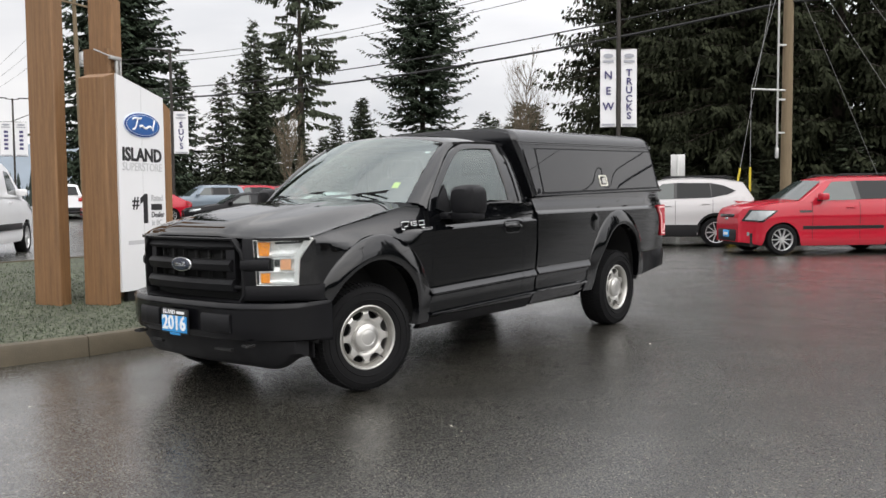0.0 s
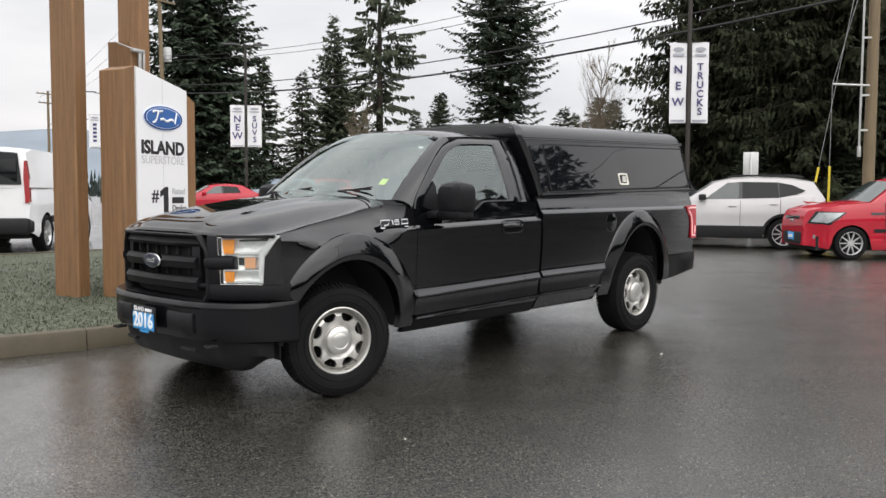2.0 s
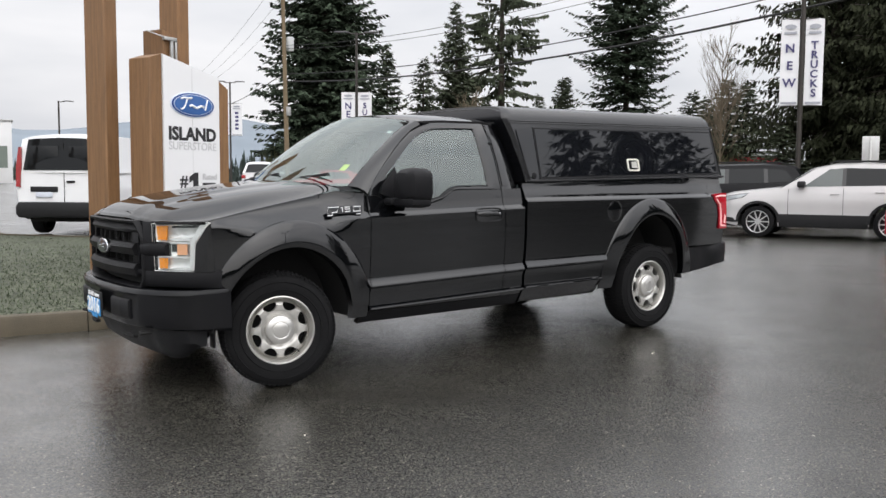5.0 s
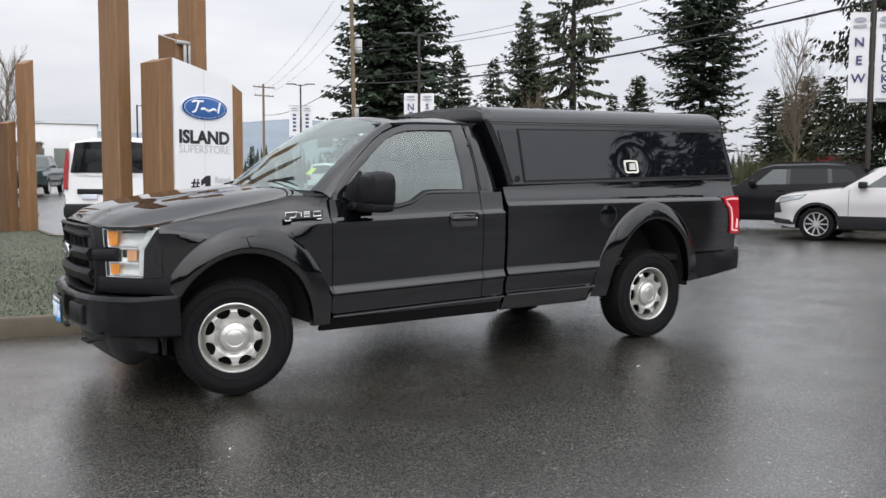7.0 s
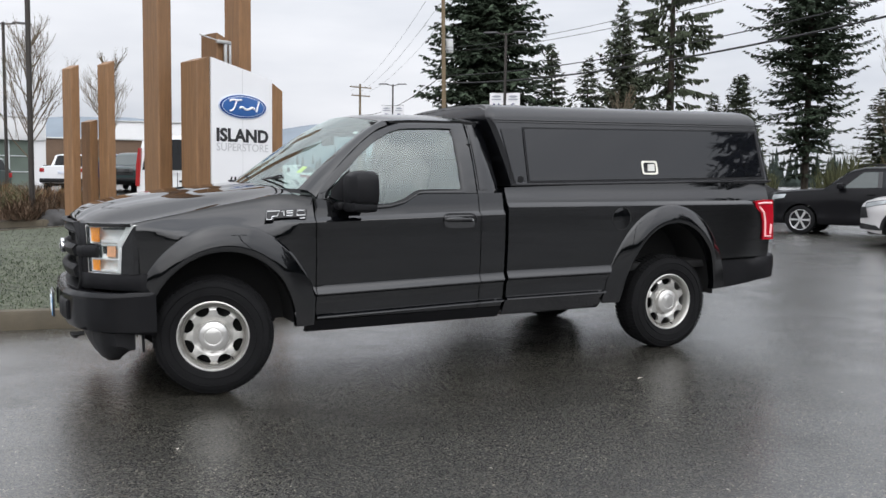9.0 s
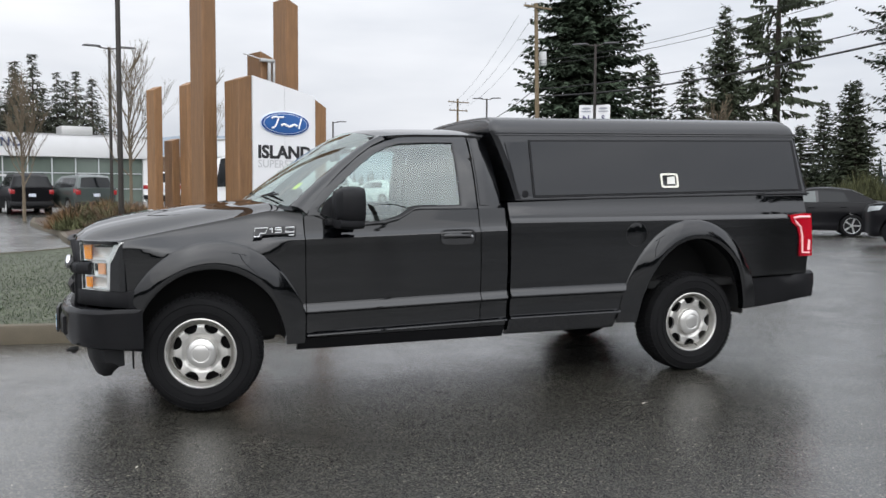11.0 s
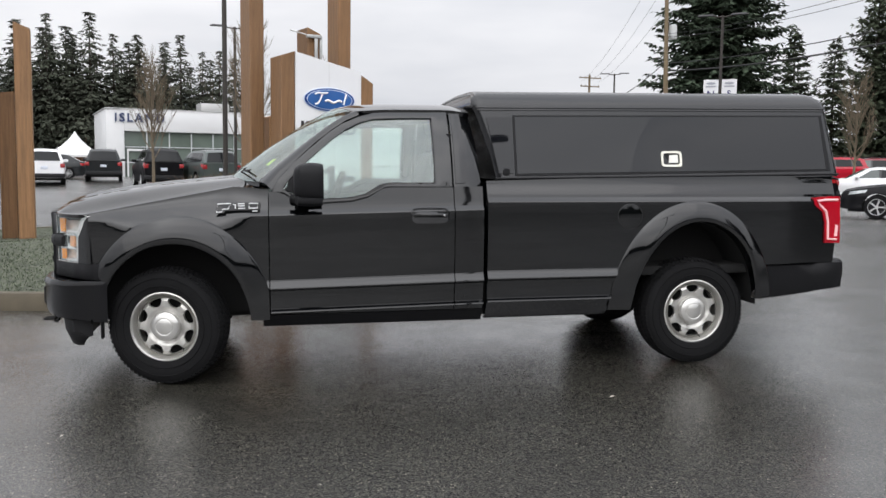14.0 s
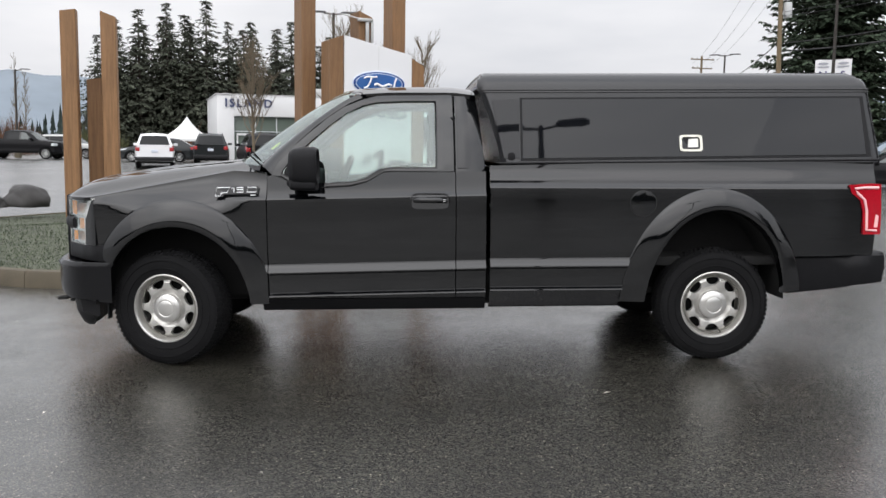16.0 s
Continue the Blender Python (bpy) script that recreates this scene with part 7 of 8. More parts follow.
def utility_pole(x, y, h, lean, r, arms, turn, label):
    ob = thing("utility_pole", pose(x, y, ground_z(x, y), 0, lean, turn), label, "utility pole", "utility poles")
    part("pole", tube(bmesh.new(), [(0, 0, -0.3), (0, 0, h * 0.5), (0, 0, h)], [r, r * 0.88, r * 0.72], 14), POLE_WOOD, ob)
    for z, w in arms:
        part("crossarm", boxed(-w, w, -0.06 - r, 0.06 - r, z - 0.06, z + 0.06, 0.01), POLE_WOOD, ob)
        for k in (-0.9, -0.45, 0.45, 0.9):
            bm = bmesh.new()
            lathe(bm, [(0.0, 0.16), (0.04, 0.15), (0.05, 0.08), (0.03, 0.0)], 10, "Z")
            o = part("insulator", bm, STEEL, ob)
            o.location = (k * w, -r, z + 0.06)
    return ob


pole_a = utility_pole(25.7, 49.1, 13.6, -1.6, 0.17, ((13.3, 1.3),), 20, "weathered wooden utility pole with a transformer")
bm = bmesh.new()
lathe(bm, [(0.0, 0.0), (0.24, 0.01), (0.26, 0.05), (0.26, 0.85), (0.22, 0.95), (0.0, 0.97)], 20, "Z")
o = part("transformer", bm, mat("transformer_grey", (0.45, 0.46, 0.46), 0.5, vary=0.1), pole_a)
o.location = (0.5, -0.1, 9.4)
part("bracket", boxed(0.05, 0.4, -0.14, -0.06, 9.7, 9.8), STEEL, pole_a)
part("meter_box", boxed(-0.12, 0.2, -0.3, -0.15, 5.0, 5.6, 0.02), STEEL, pole_a)
utility_pole(36.2, 94.7, 12.0, 0, 0.17, ((11.6, 1.5), (10.6, 1.3)), 12, "distant wooden utility pole with two crossarms")
GUY_STEEL = mat("dull_guy_strand", (0.20, 0.20, 0.20), 0.55, metal=0.5)
pole_b = utility_pole(26.0, 4.53, 13.0, 0.3, 0.19, (), -50, "thick weathered utility pole with conduit and guy wires")
part("conduit", tube(bmesh.new(), [(-0.36, -0.1, 2.75), (-0.36, -0.1, 12.5)], 0.036, 8), STEEL, pole_b)
for z in (3.3, 4.4, 6.2, 8.0):
    part("conduit_bracket", boxed(-0.38, 0.0, -0.13, -0.07, z - 0.03, z + 0.03), STEEL, pole_b)
part("conduit_boot", boxed(-0.41, -0.31, -0.15, -0.05, 2.45, 2.8, 0.02), STEEL, pole_b)
part("strut", tube(bmesh.new(), [(0, -0.1, 4.70), (-1.25, -0.1, 4.75)], 0.034, 8), STEEL, pole_b)
for dx, top in ((-1.25, 4.75), (-1.95, 0)):
    foot = Vector((dx, -0.1, 0.0))
    if top:
        part("guy_wire", tube(bmesh.new(), [foot, (dx, -0.1, top), (-0.15, -0.1, 9.0)], 0.011, 5), GUY_STEEL, pole_b)
    else:
        part("guy_wire", tube(bmesh.new(), [foot, (-0.15, -0.1, 10.5)], 0.011, 5), GUY_STEEL, pole_b)
    d = (Vector((dx if top else -0.15, -0.1, 10.5)) - foot).normalized()
    part("guy_sleeve", tube(bmesh.new(), [foot, foot + d * 2.15], 0.038, 8), YELLOW, pole_b)
for dx, dy, z in ((6.0, -1.0, 9.5), (7.5, -2.0, 11.0), (4.5, 1.0, 8.6)):
    part("guy_wire", tube(bmesh.new(), [(0.1, 0, z), (dx, dy, 0.0)], 0.009, 5), GUY_STEEL, pole_b)


def wire(a, b, sag, r, label="black overhead wire between utility poles"):
    a, b = Vector(a), Vector(b)
    bm = bmesh.new()
    tube(bm, [a + (b - a) * (k / 24) - Vector((0, 0, sag * 4 * (k / 24) * (1 - k / 24))) for k in range(25)], r, 5)
    return tagged(part("overhead_wire", bm, WIRE, None), label, "wire", "overhead wires")


wire((25.7, 49.0, 8.0), (26.0, 4.6, 7.75), 0.95, 0.045)
wire((25.7, 49.0, 8.5), (26.0, 4.6, 8.35), 0.90, 0.026)
wire((25.5, 49.0, 10.4), (25.9, 4.6, 10.6), 1.2, 0.014)
wire((25.7, 49.0, 10.2), (26.1, 4.6, 10.2), 1.2, 0.014)
wire((26.0, 4.6, 7.75), (30, -60, 7.6), 0.8, 0.045)
wire((26.0, 4.6, 8.35), (30, -60, 8.2), 0.8, 0.026)
wire((26.0, 4.6, 10.4), (30, -60, 10.2), 0.8, 0.014)
for k in (-1.1, 0.0, 1.1):
    wire((25.2 + k, 49.1, 13.4), (36.2 + k, 94.7, 11.8), 0.8, 0.011)
wire((25.4, 49.1, 8.5), (36.2, 94.7, 9.0), 0.8, 0.03)

# road sign seen from behind, and a small sign board
rs = thing("road_sign", pose(22.66, 6.88, ground_z(22.5, 7.06), 0, 0, -58), "pale metal back of a road sign on a post", "road sign")
part("sign_plate", boxed(-0.225, 0.225, -0.008, 0.0, 1.78, 2.56, 0.003), mat("sign_back_metal", (0.5, 0.5, 0.49), 0.45, metal=0.3, vary=0.1), rs)
part("post", boxed(-0.03, 0.03, -0.05, -0.008, -0.2, 2.5, 0.005), STEEL, rs)
sb = thing("sign_board", pose(27.2, 3.4, ground_z(27.2, 3.4), 0, 0, -58), "white low sign board with blue bars", "sign")
part("board", boxed(-0.75, 0.75, -0.03, 0.0, 1.1, 1.75, 0.01), BANNER, sb)
part("sign_bar", boxed(-0.6, 0.6, -0.036, -0.03, 1.5, 1.62), BANNER_BLUE, sb)
for s in (-0.7, 0.7):
    part("post", boxed(s - 0.04, s + 0.04, 0.0, 0.05, -0.2, 1.75, 0.006), STEEL, sb)

# ---- dealership building ----
WALL_WHITE = mat("white_facade_panel", (0.60, 0.60, 0.60), 0.4, vary=0.05, scale=1)
GLAZING = mat("showroom_glass", (0.115, 0.140, 0.120), 0.06, spec=0.6, vary=0.35, scale=0.5)
MULLION = mat("pale_mullion", (0.5, 0.52, 0.53), 0.4, metal=0.3)
bld = thing("dealership_building", pose(-12.25, 61.3, 0.45, 0, 0, 16), "white showroom with tall glazing and dark blue lettering", "building")
part("wall", boxed(0, 1.25, 0, 10, -0.3, 4.95, 0.02), WALL_WHITE, bld)
part("fascia", boxed(1.25, 13.5, -0.05, 10, 3.35, 4.95, 0.02), WALL_WHITE, bld)
part("roof", boxed(-0.1, 13.6, -0.1, 10.1, 4.952, 5.02, 0.01), STEEL, bld)
part("rear_wall", boxed(1.25, 13.5, 5, 10, -0.3, 3.35), mat("showroom_interior", (0.35, 0.35, 0.34), 0.8, vary=0.2, scale=0.6), bld)
part("end_wall", boxed(12.6, 13.5, 0.1, 5, -0.3, 3.35), WALL_WHITE, bld)
for i in range(7):
    xx = 1.25 + i * 1.625
    for j, (z0, z1) in enumerate(((-0.2, 1.05), (1.05, 2.2), (2.2, 3.35))):
        win = part("window", boxed(xx + 0.04, xx + 1.585, 0.32, 0.35, z0 + 0.03, z1 - 0.03), GLAZING, bld)
    part("mullion", boxed(xx - 0.04, xx + 0.04, 0.22, 0.40, -0.3, 3.35), MULLION, bld)
for z in (1.05, 2.2):
    part("transom", boxed(1.25, 12.6, 0.24, 0.38, z - 0.03, z + 0.03), MULLION, bld)
part("door_frame", boxed(1.45, 1.56, 0.15, 0.3, -0.3, 2.0), WALL_WHITE, bld)
part("door_frame", boxed(3.0, 3.11, 0.15, 0.3, -0.3, 2.0), WALL_WHITE, bld)
part("door_frame", boxed(1.45, 3.11, 0.15, 0.3, 1.9, 2.05), WALL_WHITE, bld)
part("roof_unit", boxed(7.2, 9.4, 2, 4, 5.0, 5.75, 0.03), STEEL, bld)
words("ISLAND", 0.86, 0.04, mat("facade_letter_blue", (0.03, 0.045, 0.11), 0.4), bld, Matrix.Translation((2.35, -0.1, 4.3)) @ Matrix.Rotation(radians(90), 4, "X"), "facade_word", spacing=1.30, offset=0.02)

# tent
TENT = mat("white_tent_fabric", (0.62, 0.62, 0.61), 0.7, vary=0.05)
tent = thing("canopy_tent", pose(-12.9, 54.5, ground_z(-12.9, 54.5)), "white peaked canopy tent on four legs", "tent")
bm = bmesh.new()
rings = []
for f, h in ((1.0, 1.35), (1.0, 1.5), (0.72, 1.72), (0.45, 2.05), (0.22, 2.45), (0.06, 2.85), (0.015, 3.0)):
    rings.append([(1.55 * f * c, 1.55 * f * s, h) for c, s in ((-1, -1), (0, -1), (1, -1), (1, 0), (1, 1), (0, 1), (-1, 1), (-1, 0))])
loft(bm, rings)
part("roof", bm, TENT, tent)
for sx in (-1.5, 1.5):
    for sy in (-1.5, 1.5):
        part("leg", tube(bmesh.new(), [(sx, sy, 0), (sx, sy, 1.5)], 0.03, 6), STEEL, tent)

# far buildings
BROWN_WALL = mat("brown_shop_front", (0.10, 0.062, 0.038), 0.8, vary=0.4, scale=0.8)
for x, y, w, d, h, label, m_ in ((8.6, 105.0, 10.5, 10.0, 7.0, "pale commercial building far behind the lot", WALL_WHITE), (-3.5, 91.0, 14.5, 6.0, 4.4, "low brown shop front behind the parked pickups", BROWN_WALL), (76.0, 50.0, 7.0, 6.0, 3.4, "dark low building with a red sign", GREY_CAR)):
    b_ = thing("far_building", pose(x, y, ground_z(x, y), 0, 0, -10 if x < 20 else -40), label, "building", "far buildings")
    part("wall", boxed(0, w, 0, d, -0.3, h, 0.02), m_, b_)
    part("roof", boxed(-0.15, w + 0.15, -0.15, d + 0.15, h, h + 0.15, 0.02), STEEL, b_)
    for k in range(int(w / 2.6)):
        part("window", boxed(0.6 + k * 2.6, 2.2 + k * 2.6, -0.03, 0.0, h * 0.25, h * 0.6), GLAZING, b_)
    if h < 4 and m_ is GREY_CAR:
        part("fascia_sign", boxed(0.5, w - 0.5, -0.1, 0.0, h * 0.72, h * 0.95), RED_PAINT, b_)
# the haze of distance is put into the hills' pale blue-grey colour
HILL = mat("haze_tinted_hill", (0.16, 0.19, 0.22), 0.95, vary=0.25, scale=0.02)
bm = bmesh.new()
rows = []
for i in range(61):
    a = radians(60 + 110 * i / 60)
    hh = 66 + 34 * noise.noise(Vector((i * 0.16, 3.1, 0))) + 8 * noise.noise(Vector((i * 0.7, 1.1, 0)))
    rows.append([(r_ * math.cos(a), r_ * math.sin(a), z_) for r_, z_ in ((850, -2), (950, hh * 0.55), (1050, hh), (1250, hh * 0.7), (1400, -2))])
loft(bm, rows, False, False)
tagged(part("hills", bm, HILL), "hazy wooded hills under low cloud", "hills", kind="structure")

# ---- trees ----
BARK = mat("conifer_bark", (0.040, 0.031, 0.024), 0.95, vary=0.4, scale=6, bump=0.8, bump_scale=14, stretch=(3, 3, 0.5))
BARK_GREY = mat("grey_twig_bark", (0.125, 0.098, 0.066), 0.9, vary=0.3, scale=6)
NEEDLE_A, NEEDLE_B, NEEDLE_C = leaf_mat("fir_needles", (0.040, 0.054, 0.036)), leaf_mat("cedar_sprays", (0.022, 0.025, 0.014)), leaf_mat("pine_needles", (0.052, 0.062, 0.040))
tree_rng = random.Random(5)


def conifer_crown(seed, h, h0, profile, gap, per, spread, tuft, lift, droop, upturn, ragged, hang, sparse, bare, plump):
    """Crown of a conifer: whorls of limbs, flat side twigs along each limb, narrow needle tufts along each twig. profile: height above the ground, reach."""
    g = random.Random(seed)
    v, f, limbs = [], [], []
    widest = max(r for _, r in profile)

    def tuft_at(p, d, ln, wd):
        side = Vector((-d.y, d.x, 0)).normalized() + Vector((0, 0, g.uniform(-0.9, 0.9)))
        side = (side - d * side.dot(d)).normalized() * wd * 0.5
        i = len(v)
        mid = p + d * ln * 0.4
        v.extend((p[:], (mid + side)[:], (p + d * ln)[:], (mid - side)[:]))
        f.append((i, i + 1, i + 2, i + 3))
    z = h0
    while z < h - 0.15:
        q = (z - h0) / (h - h0)
        reach = lerp_table(profile, z)
        n = max(3, round(per * (0.5 + 0.5 * reach / widest)))
        a0 = g.uniform(0, math.tau)
        for k in range(n):
            if g.random() < sparse:
                continue
            a = a0 + k / n * math.tau + g.uniform(-0.4, 0.4)
            ln = max(0.25, reach * g.triangular(1 - ragged, 1.12, 0.95))
            rise = lift[0] + (lift[1] - lift[0]) * q + g.gauss(0, 0.08)
            c, s_ = math.cos(a), math.sin(a)
            zz = z + g.uniform(-gap, gap) * 0.7
            bow = g.uniform(0.7, 1.3)

            def on(u):
                return Vector((c * ln * u, s_ * ln * u, zz + ln * (rise * u - droop * bow * u * u + upturn * bow * u ** 4)))
            limbs.append((on(0.0), on(0.35), on(0.72), 0.012 + 0.009 * ln))
            m = int(ln / spread) + 2
            for j in range(m):
                u = 0.10 + 0.90 * (j + g.random()) / m
                if u < bare and g.random() < 0.8:
                    continue
                for sgn in (-1, 1):
                    b = (0.30 * ln * (1 - u) + 0.24) * g.uniform(0.55, 1.2)
                    aa = a + sgn * g.uniform(0.5, 1.15)
                    d = Vector((math.cos(aa), math.sin(aa), -0.10 - hang * g.uniform(0.4, 2.2) + g.gauss(0, 0.14))).normalized()
                    p0 = on(u)
                    k2 = max(1, round(b / (tuft * 0.75)))
                    for i2 in range(k2):
                        p = p0 + d * b * (i2 / k2)
                        tuft_at(p, d, tuft * g.uniform(0.7, 1.3), tuft * plump * g.uniform(0.34, 0.62))
                        if g.random() < 0.6:
                            turn = g.choice((-1, 1)) * g.uniform(0.4, 0.9)
                            d2 = Vector((d.x * math.cos(turn) - d.y * math.sin(turn), d.x * math.sin(turn) + d.y * math.cos(turn), d.z - g.uniform(0, 0.5))).normalized()
                            tuft_at(p, d2, tuft * g.uniform(0.6, 1.1), tuft * plump * g.uniform(0.3, 0.52))
            tuft_at(on(0.9), (on(1.0) - on(0.86)).normalized(), tuft * 0.9, tuft * 0.3)
        z += gap * g.uniform(0.7, 1.3)
    return v, f, limbs


def conifer(label, seed, h, h0, profile, needles, trunk_r, group, gap=0.5, per=7, spread=0.36, tuft=0.42, lift=(0.0, 0.5), droop=0.40, upturn=0.22, ragged=0.5, hang=0.0, sparse=0.05, bare=0.0, plump=1.0):
    ob = thing("conifer_tree", pose(0, 0, 0), label, "tree", group)
    v, f, limbs = conifer_crown(seed, h, h0, profile, gap, per, spread, tuft, lift, droop, upturn, ragged, hang, sparse, bare, plump)
    raw_mesh("crown", v, f, needles, ob)
    g = random.Random(seed + 1)
    bm = bmesh.new()
    tube(bm, [(0, 0, -0.4), (0.05, 0, h * 0.3), (g.uniform(-0.1, 0.1), 0.05, h * 0.65), (0, 0, h * 0.98)], [trunk_r, trunk_r * 0.8, trunk_r * 0.45, 0.02], 9)
    for a, b, c, r in limbs:
        if h > 14.5:
            tube(bm, [a, b, c], [r, r * 0.6, 0.008], 3, False)
        else:
            tube(bm, [a, c], [r, 0.008], 3, False)
    part("trunk", bm, BARK, ob)
    return ob


def put(proto, x, y, scale, turn, dz=0.0, wide=1.0):
    m = pose(x, y, ground_z(x, y) + dz, 0, 0, turn) @ Matrix.Diagonal((scale * wide, scale * wide, scale, 1))
    return copy_thing(proto, m)


STAND, ROWL, ROWR = "dark conifers behind the parked row", "firs behind the showroom", "firs along the road"
fir_dense = conifer("broad dense dark fir by the utility pole", 21, 31.0, 0.8, [(0, 5.4), (3, 6.0), (8, 5.9), (13, 5.3), (18, 4.1), (24, 2.5), (31, 0.15)], NEEDLE_A, 0.35, ROWR, gap=0.38, per=11, spread=0.32, tuft=0.52, droop=0.45, upturn=0.28, ragged=0.42, hang=0.25)
fir_tall = conifer("tall dark fir with uneven upturned tiers", 22, 29.0, 2.0, [(2, 3.0), (5, 4.0), (10, 5.2), (14, 6.2), (17, 6.9), (19, 5.6), (22.4, 4.0), (26, 2.2), (29, 0.15)], NEEDLE_A, 0.36, ROWR, gap=0.56, per=10, spread=0.27, tuft=0.46, lift=(0.05, 0.5), droop=0.52, upturn=0.40, ragged=0.78, hang=0.2)
fir_slim = conifer("slim dark fir with dense tiers", 23, 14.0, 0.4, [(0, 3.2), (2, 3.9), (6, 2.9), (10, 1.6), (12.5, 0.7), (14, 0.08)], NEEDLE_C, 0.20, ROWR, gap=0.38, per=8, spread=0.54, tuft=0.57, droop=0.42, upturn=0.25, hang=0.2)
# the far row's needles are greyed to carry the haze of distance
fir_row = conifer("dark grey-green fir in a close row", 37, 14.6, 0.3, [(0, 4.0), (2, 4.3), (5, 3.7), (8, 2.7), (10.0, 1.75), (11.8, 0.9), (13.0, 0.35), (14.6, 0.02)], leaf_mat("haze_tinted_needles", (0.058, 0.064, 0.048)), 0.20, ROWL, gap=0.37, per=8, spread=0.64, tuft=0.46, lift=(-0.10, 0.20), droop=0.42, upturn=0.14, ragged=0.5, hang=0.35, plump=0.8)
fir_far = conifer("dark fir with a full ragged crown", 29, 14.0, 0.3, [(0, 3.0), (2, 3.6), (6, 2.7), (9, 1.7), (11.5, 0.8), (14, 0.05)], NEEDLE_C, 0.20, ROWL, gap=0.40, per=7, spread=0.80, tuft=0.66, droop=0.40, upturn=0.26, ragged=0.6, hang=0.3, plump=0.85)
fir_lumpy = conifer("mid-height fir with a lumpy leaning outline", 27, 17.5, 0.6, [(0, 3.0), (3, 3.9), (5, 3.0), (8, 3.3), (10, 2.2), (12, 2.3), (15, 1.0), (17.5, 0.1)], NEEDLE_C, 0.28, ROWR, gap=0.40, per=9, spread=0.30, tuft=0.46, lift=(0.1, 0.7), droop=0.35, ragged=0.65, hang=0.3)
pine = conifer("tall uneven pine with a bare lower trunk", 24, 27.0, 9.0, [(9, 2.4), (11, 4.6), (12.5, 2.6), (15, 5.0), (17, 4.0), (19, 5.2), (22, 4.0), (25, 2.2), (27, 0.4)], NEEDLE_C, 0.44, ROWR, gap=0.85, per=8, spread=0.13, tuft=0.44, lift=(0.05, 0.45), droop=0.42, upturn=0.20, ragged=0.75, hang=1.3, sparse=0.15, bare=0.42, plump=1.2)
cedar = conifer("tall dark cedar with drooping sprays", 25, 18.0, 0.3, [(0, 5.2), (4, 5.8), (9, 4.8), (14, 2.9), (18, 0.3)], NEEDLE_B, 0.40, STAND, gap=0.46, per=9, spread=0.26, tuft=0.33, lift=(0.15, 0.5), droop=0.62, upturn=0.30, ragged=0.60, hang=0.9, plump=0.80)
cedar_b = conifer("tall dark cedar with sparse lower limbs", 26, 19.0, 1.0, [(1, 4.2), (5, 5.8), (10, 5.2), (15, 3.0), (19, 0.3)], NEEDLE_B, 0.38, STAND, gap=0.50, per=9, spread=0.26, tuft=0.33, lift=(0.15, 0.5), droop=0.58, upturn=0.30, ragged=0.65, hang=0.9, sparse=0.18, plump=0.80)

# the prototypes stand in the scene themselves
fir_dense.matrix_basis = pose(34.9, 60.1, 0.6, 0, 0, 20)
fir_tall.matrix_basis = pose(67.0, 55.0, 0.6, 0, 0, 40)
fir_row.matrix_basis = pose(-35.5, 105.0, 0.6, 0, 0, 15)
fir_far.matrix_basis = pose(33.0, 90.0, 0.6, 0, 0, 80) @ Matrix.Diagonal((0.42, 0.42, 0.32, 1))
fir_slim.matrix_basis = pose(46.4, 68.0, 0.6, 0, 0, 0)
pine.matrix_basis = pose(55.4, 61.0, 0.6, 0, 0, 75)
cedar.matrix_basis = pose(40.1, 17.8, 0.1, 0, 0, 0)
cedar_b.matrix_basis = pose(39.5, 12.4, 0.1, 0, 0, 30)

fir_lumpy.matrix_basis = pose(49.6, 61.0, 0.6, 0, 0, 130)
put(fir_slim, 53.0, 64.5, 0.95, 210)
put(fir_slim, 64.2, 61.4, 0.82, 60)
put(fir_slim, 68.4, 65.0, 0.88, 160)
put(fir_slim, 70.0, 71.0, 0.78, 280)
put(fir_slim, 61.0, 70.0, 0.72, 20)
put(fir_slim, 45.5, 60.5, 0.85, 100)
put(fir_slim, 60.0, 56.0, 0.55, 190, wide=1.5)
put(fir_slim, 52.0, 57.5, 0.55, 90, wide=1.6)
put(fir_slim, 57.0, 59.5, 0.5, 10, wide=1.6)
put(fir_slim, 74.0, 52.0, 0.72, 60, wide=1.5)
put(fir_slim, 79.0, 49.0, 0.8, 160, wide=1.5)
put(fir_slim, 83.0, 57.0, 0.75, 250)
put(fir_slim, 66.0, 43.5, 0.55, 12, wide=1.3)
put(fir_slim, 60.0, 38.0, 0.66, 200, wide=1.5)
put(fir_far, 12.0, 118.0, 0.7, 80)
put(fir_far, 20.0, 120.0, 0.85, 0)
put(fir_far, 27.0, 122.0, 0.7, 150)

# the stand behind the parked row
for x, y, s, t_, k in ((38.6, 10.6, 1.0, 70, 0), (40.2, 6.6, 1.06, 140, 1), (41.0, 2.4, 0.98, 215, 0), (42.0, -2.0, 1.02, 300, 1), (42.5, -6.5, 1.0, 20, 0), (43.5, 17.0, 1.1, 110, 1), (45.0, 12.0, 1.15, 190, 0), (46.5, 5.0, 1.1, 260, 1), (47.5, -3.0, 1.1, 50, 1)):
    put((cedar, cedar_b)[k], x, y, s, t_)
for x, y, s, t_ in ((36.0, 13.0, 0.24, 10), (37.0, 9.0, 0.22, 80), (38.0, 5.5, 0.26, 150), (38.5, 2.0, 0.22, 220), (39.5, -1.5, 0.25, 290), (34.5, 17.0, 0.22, 20), (40.0, 8.0, 0.3, 33), (39.0, 12.5, 0.3, 200), (41.0, 4.0, 0.3, 120), (41.5, 0.0, 0.3, 60)):
    put(fir_slim, x, y, s * 1.25, t_, wide=1.7)

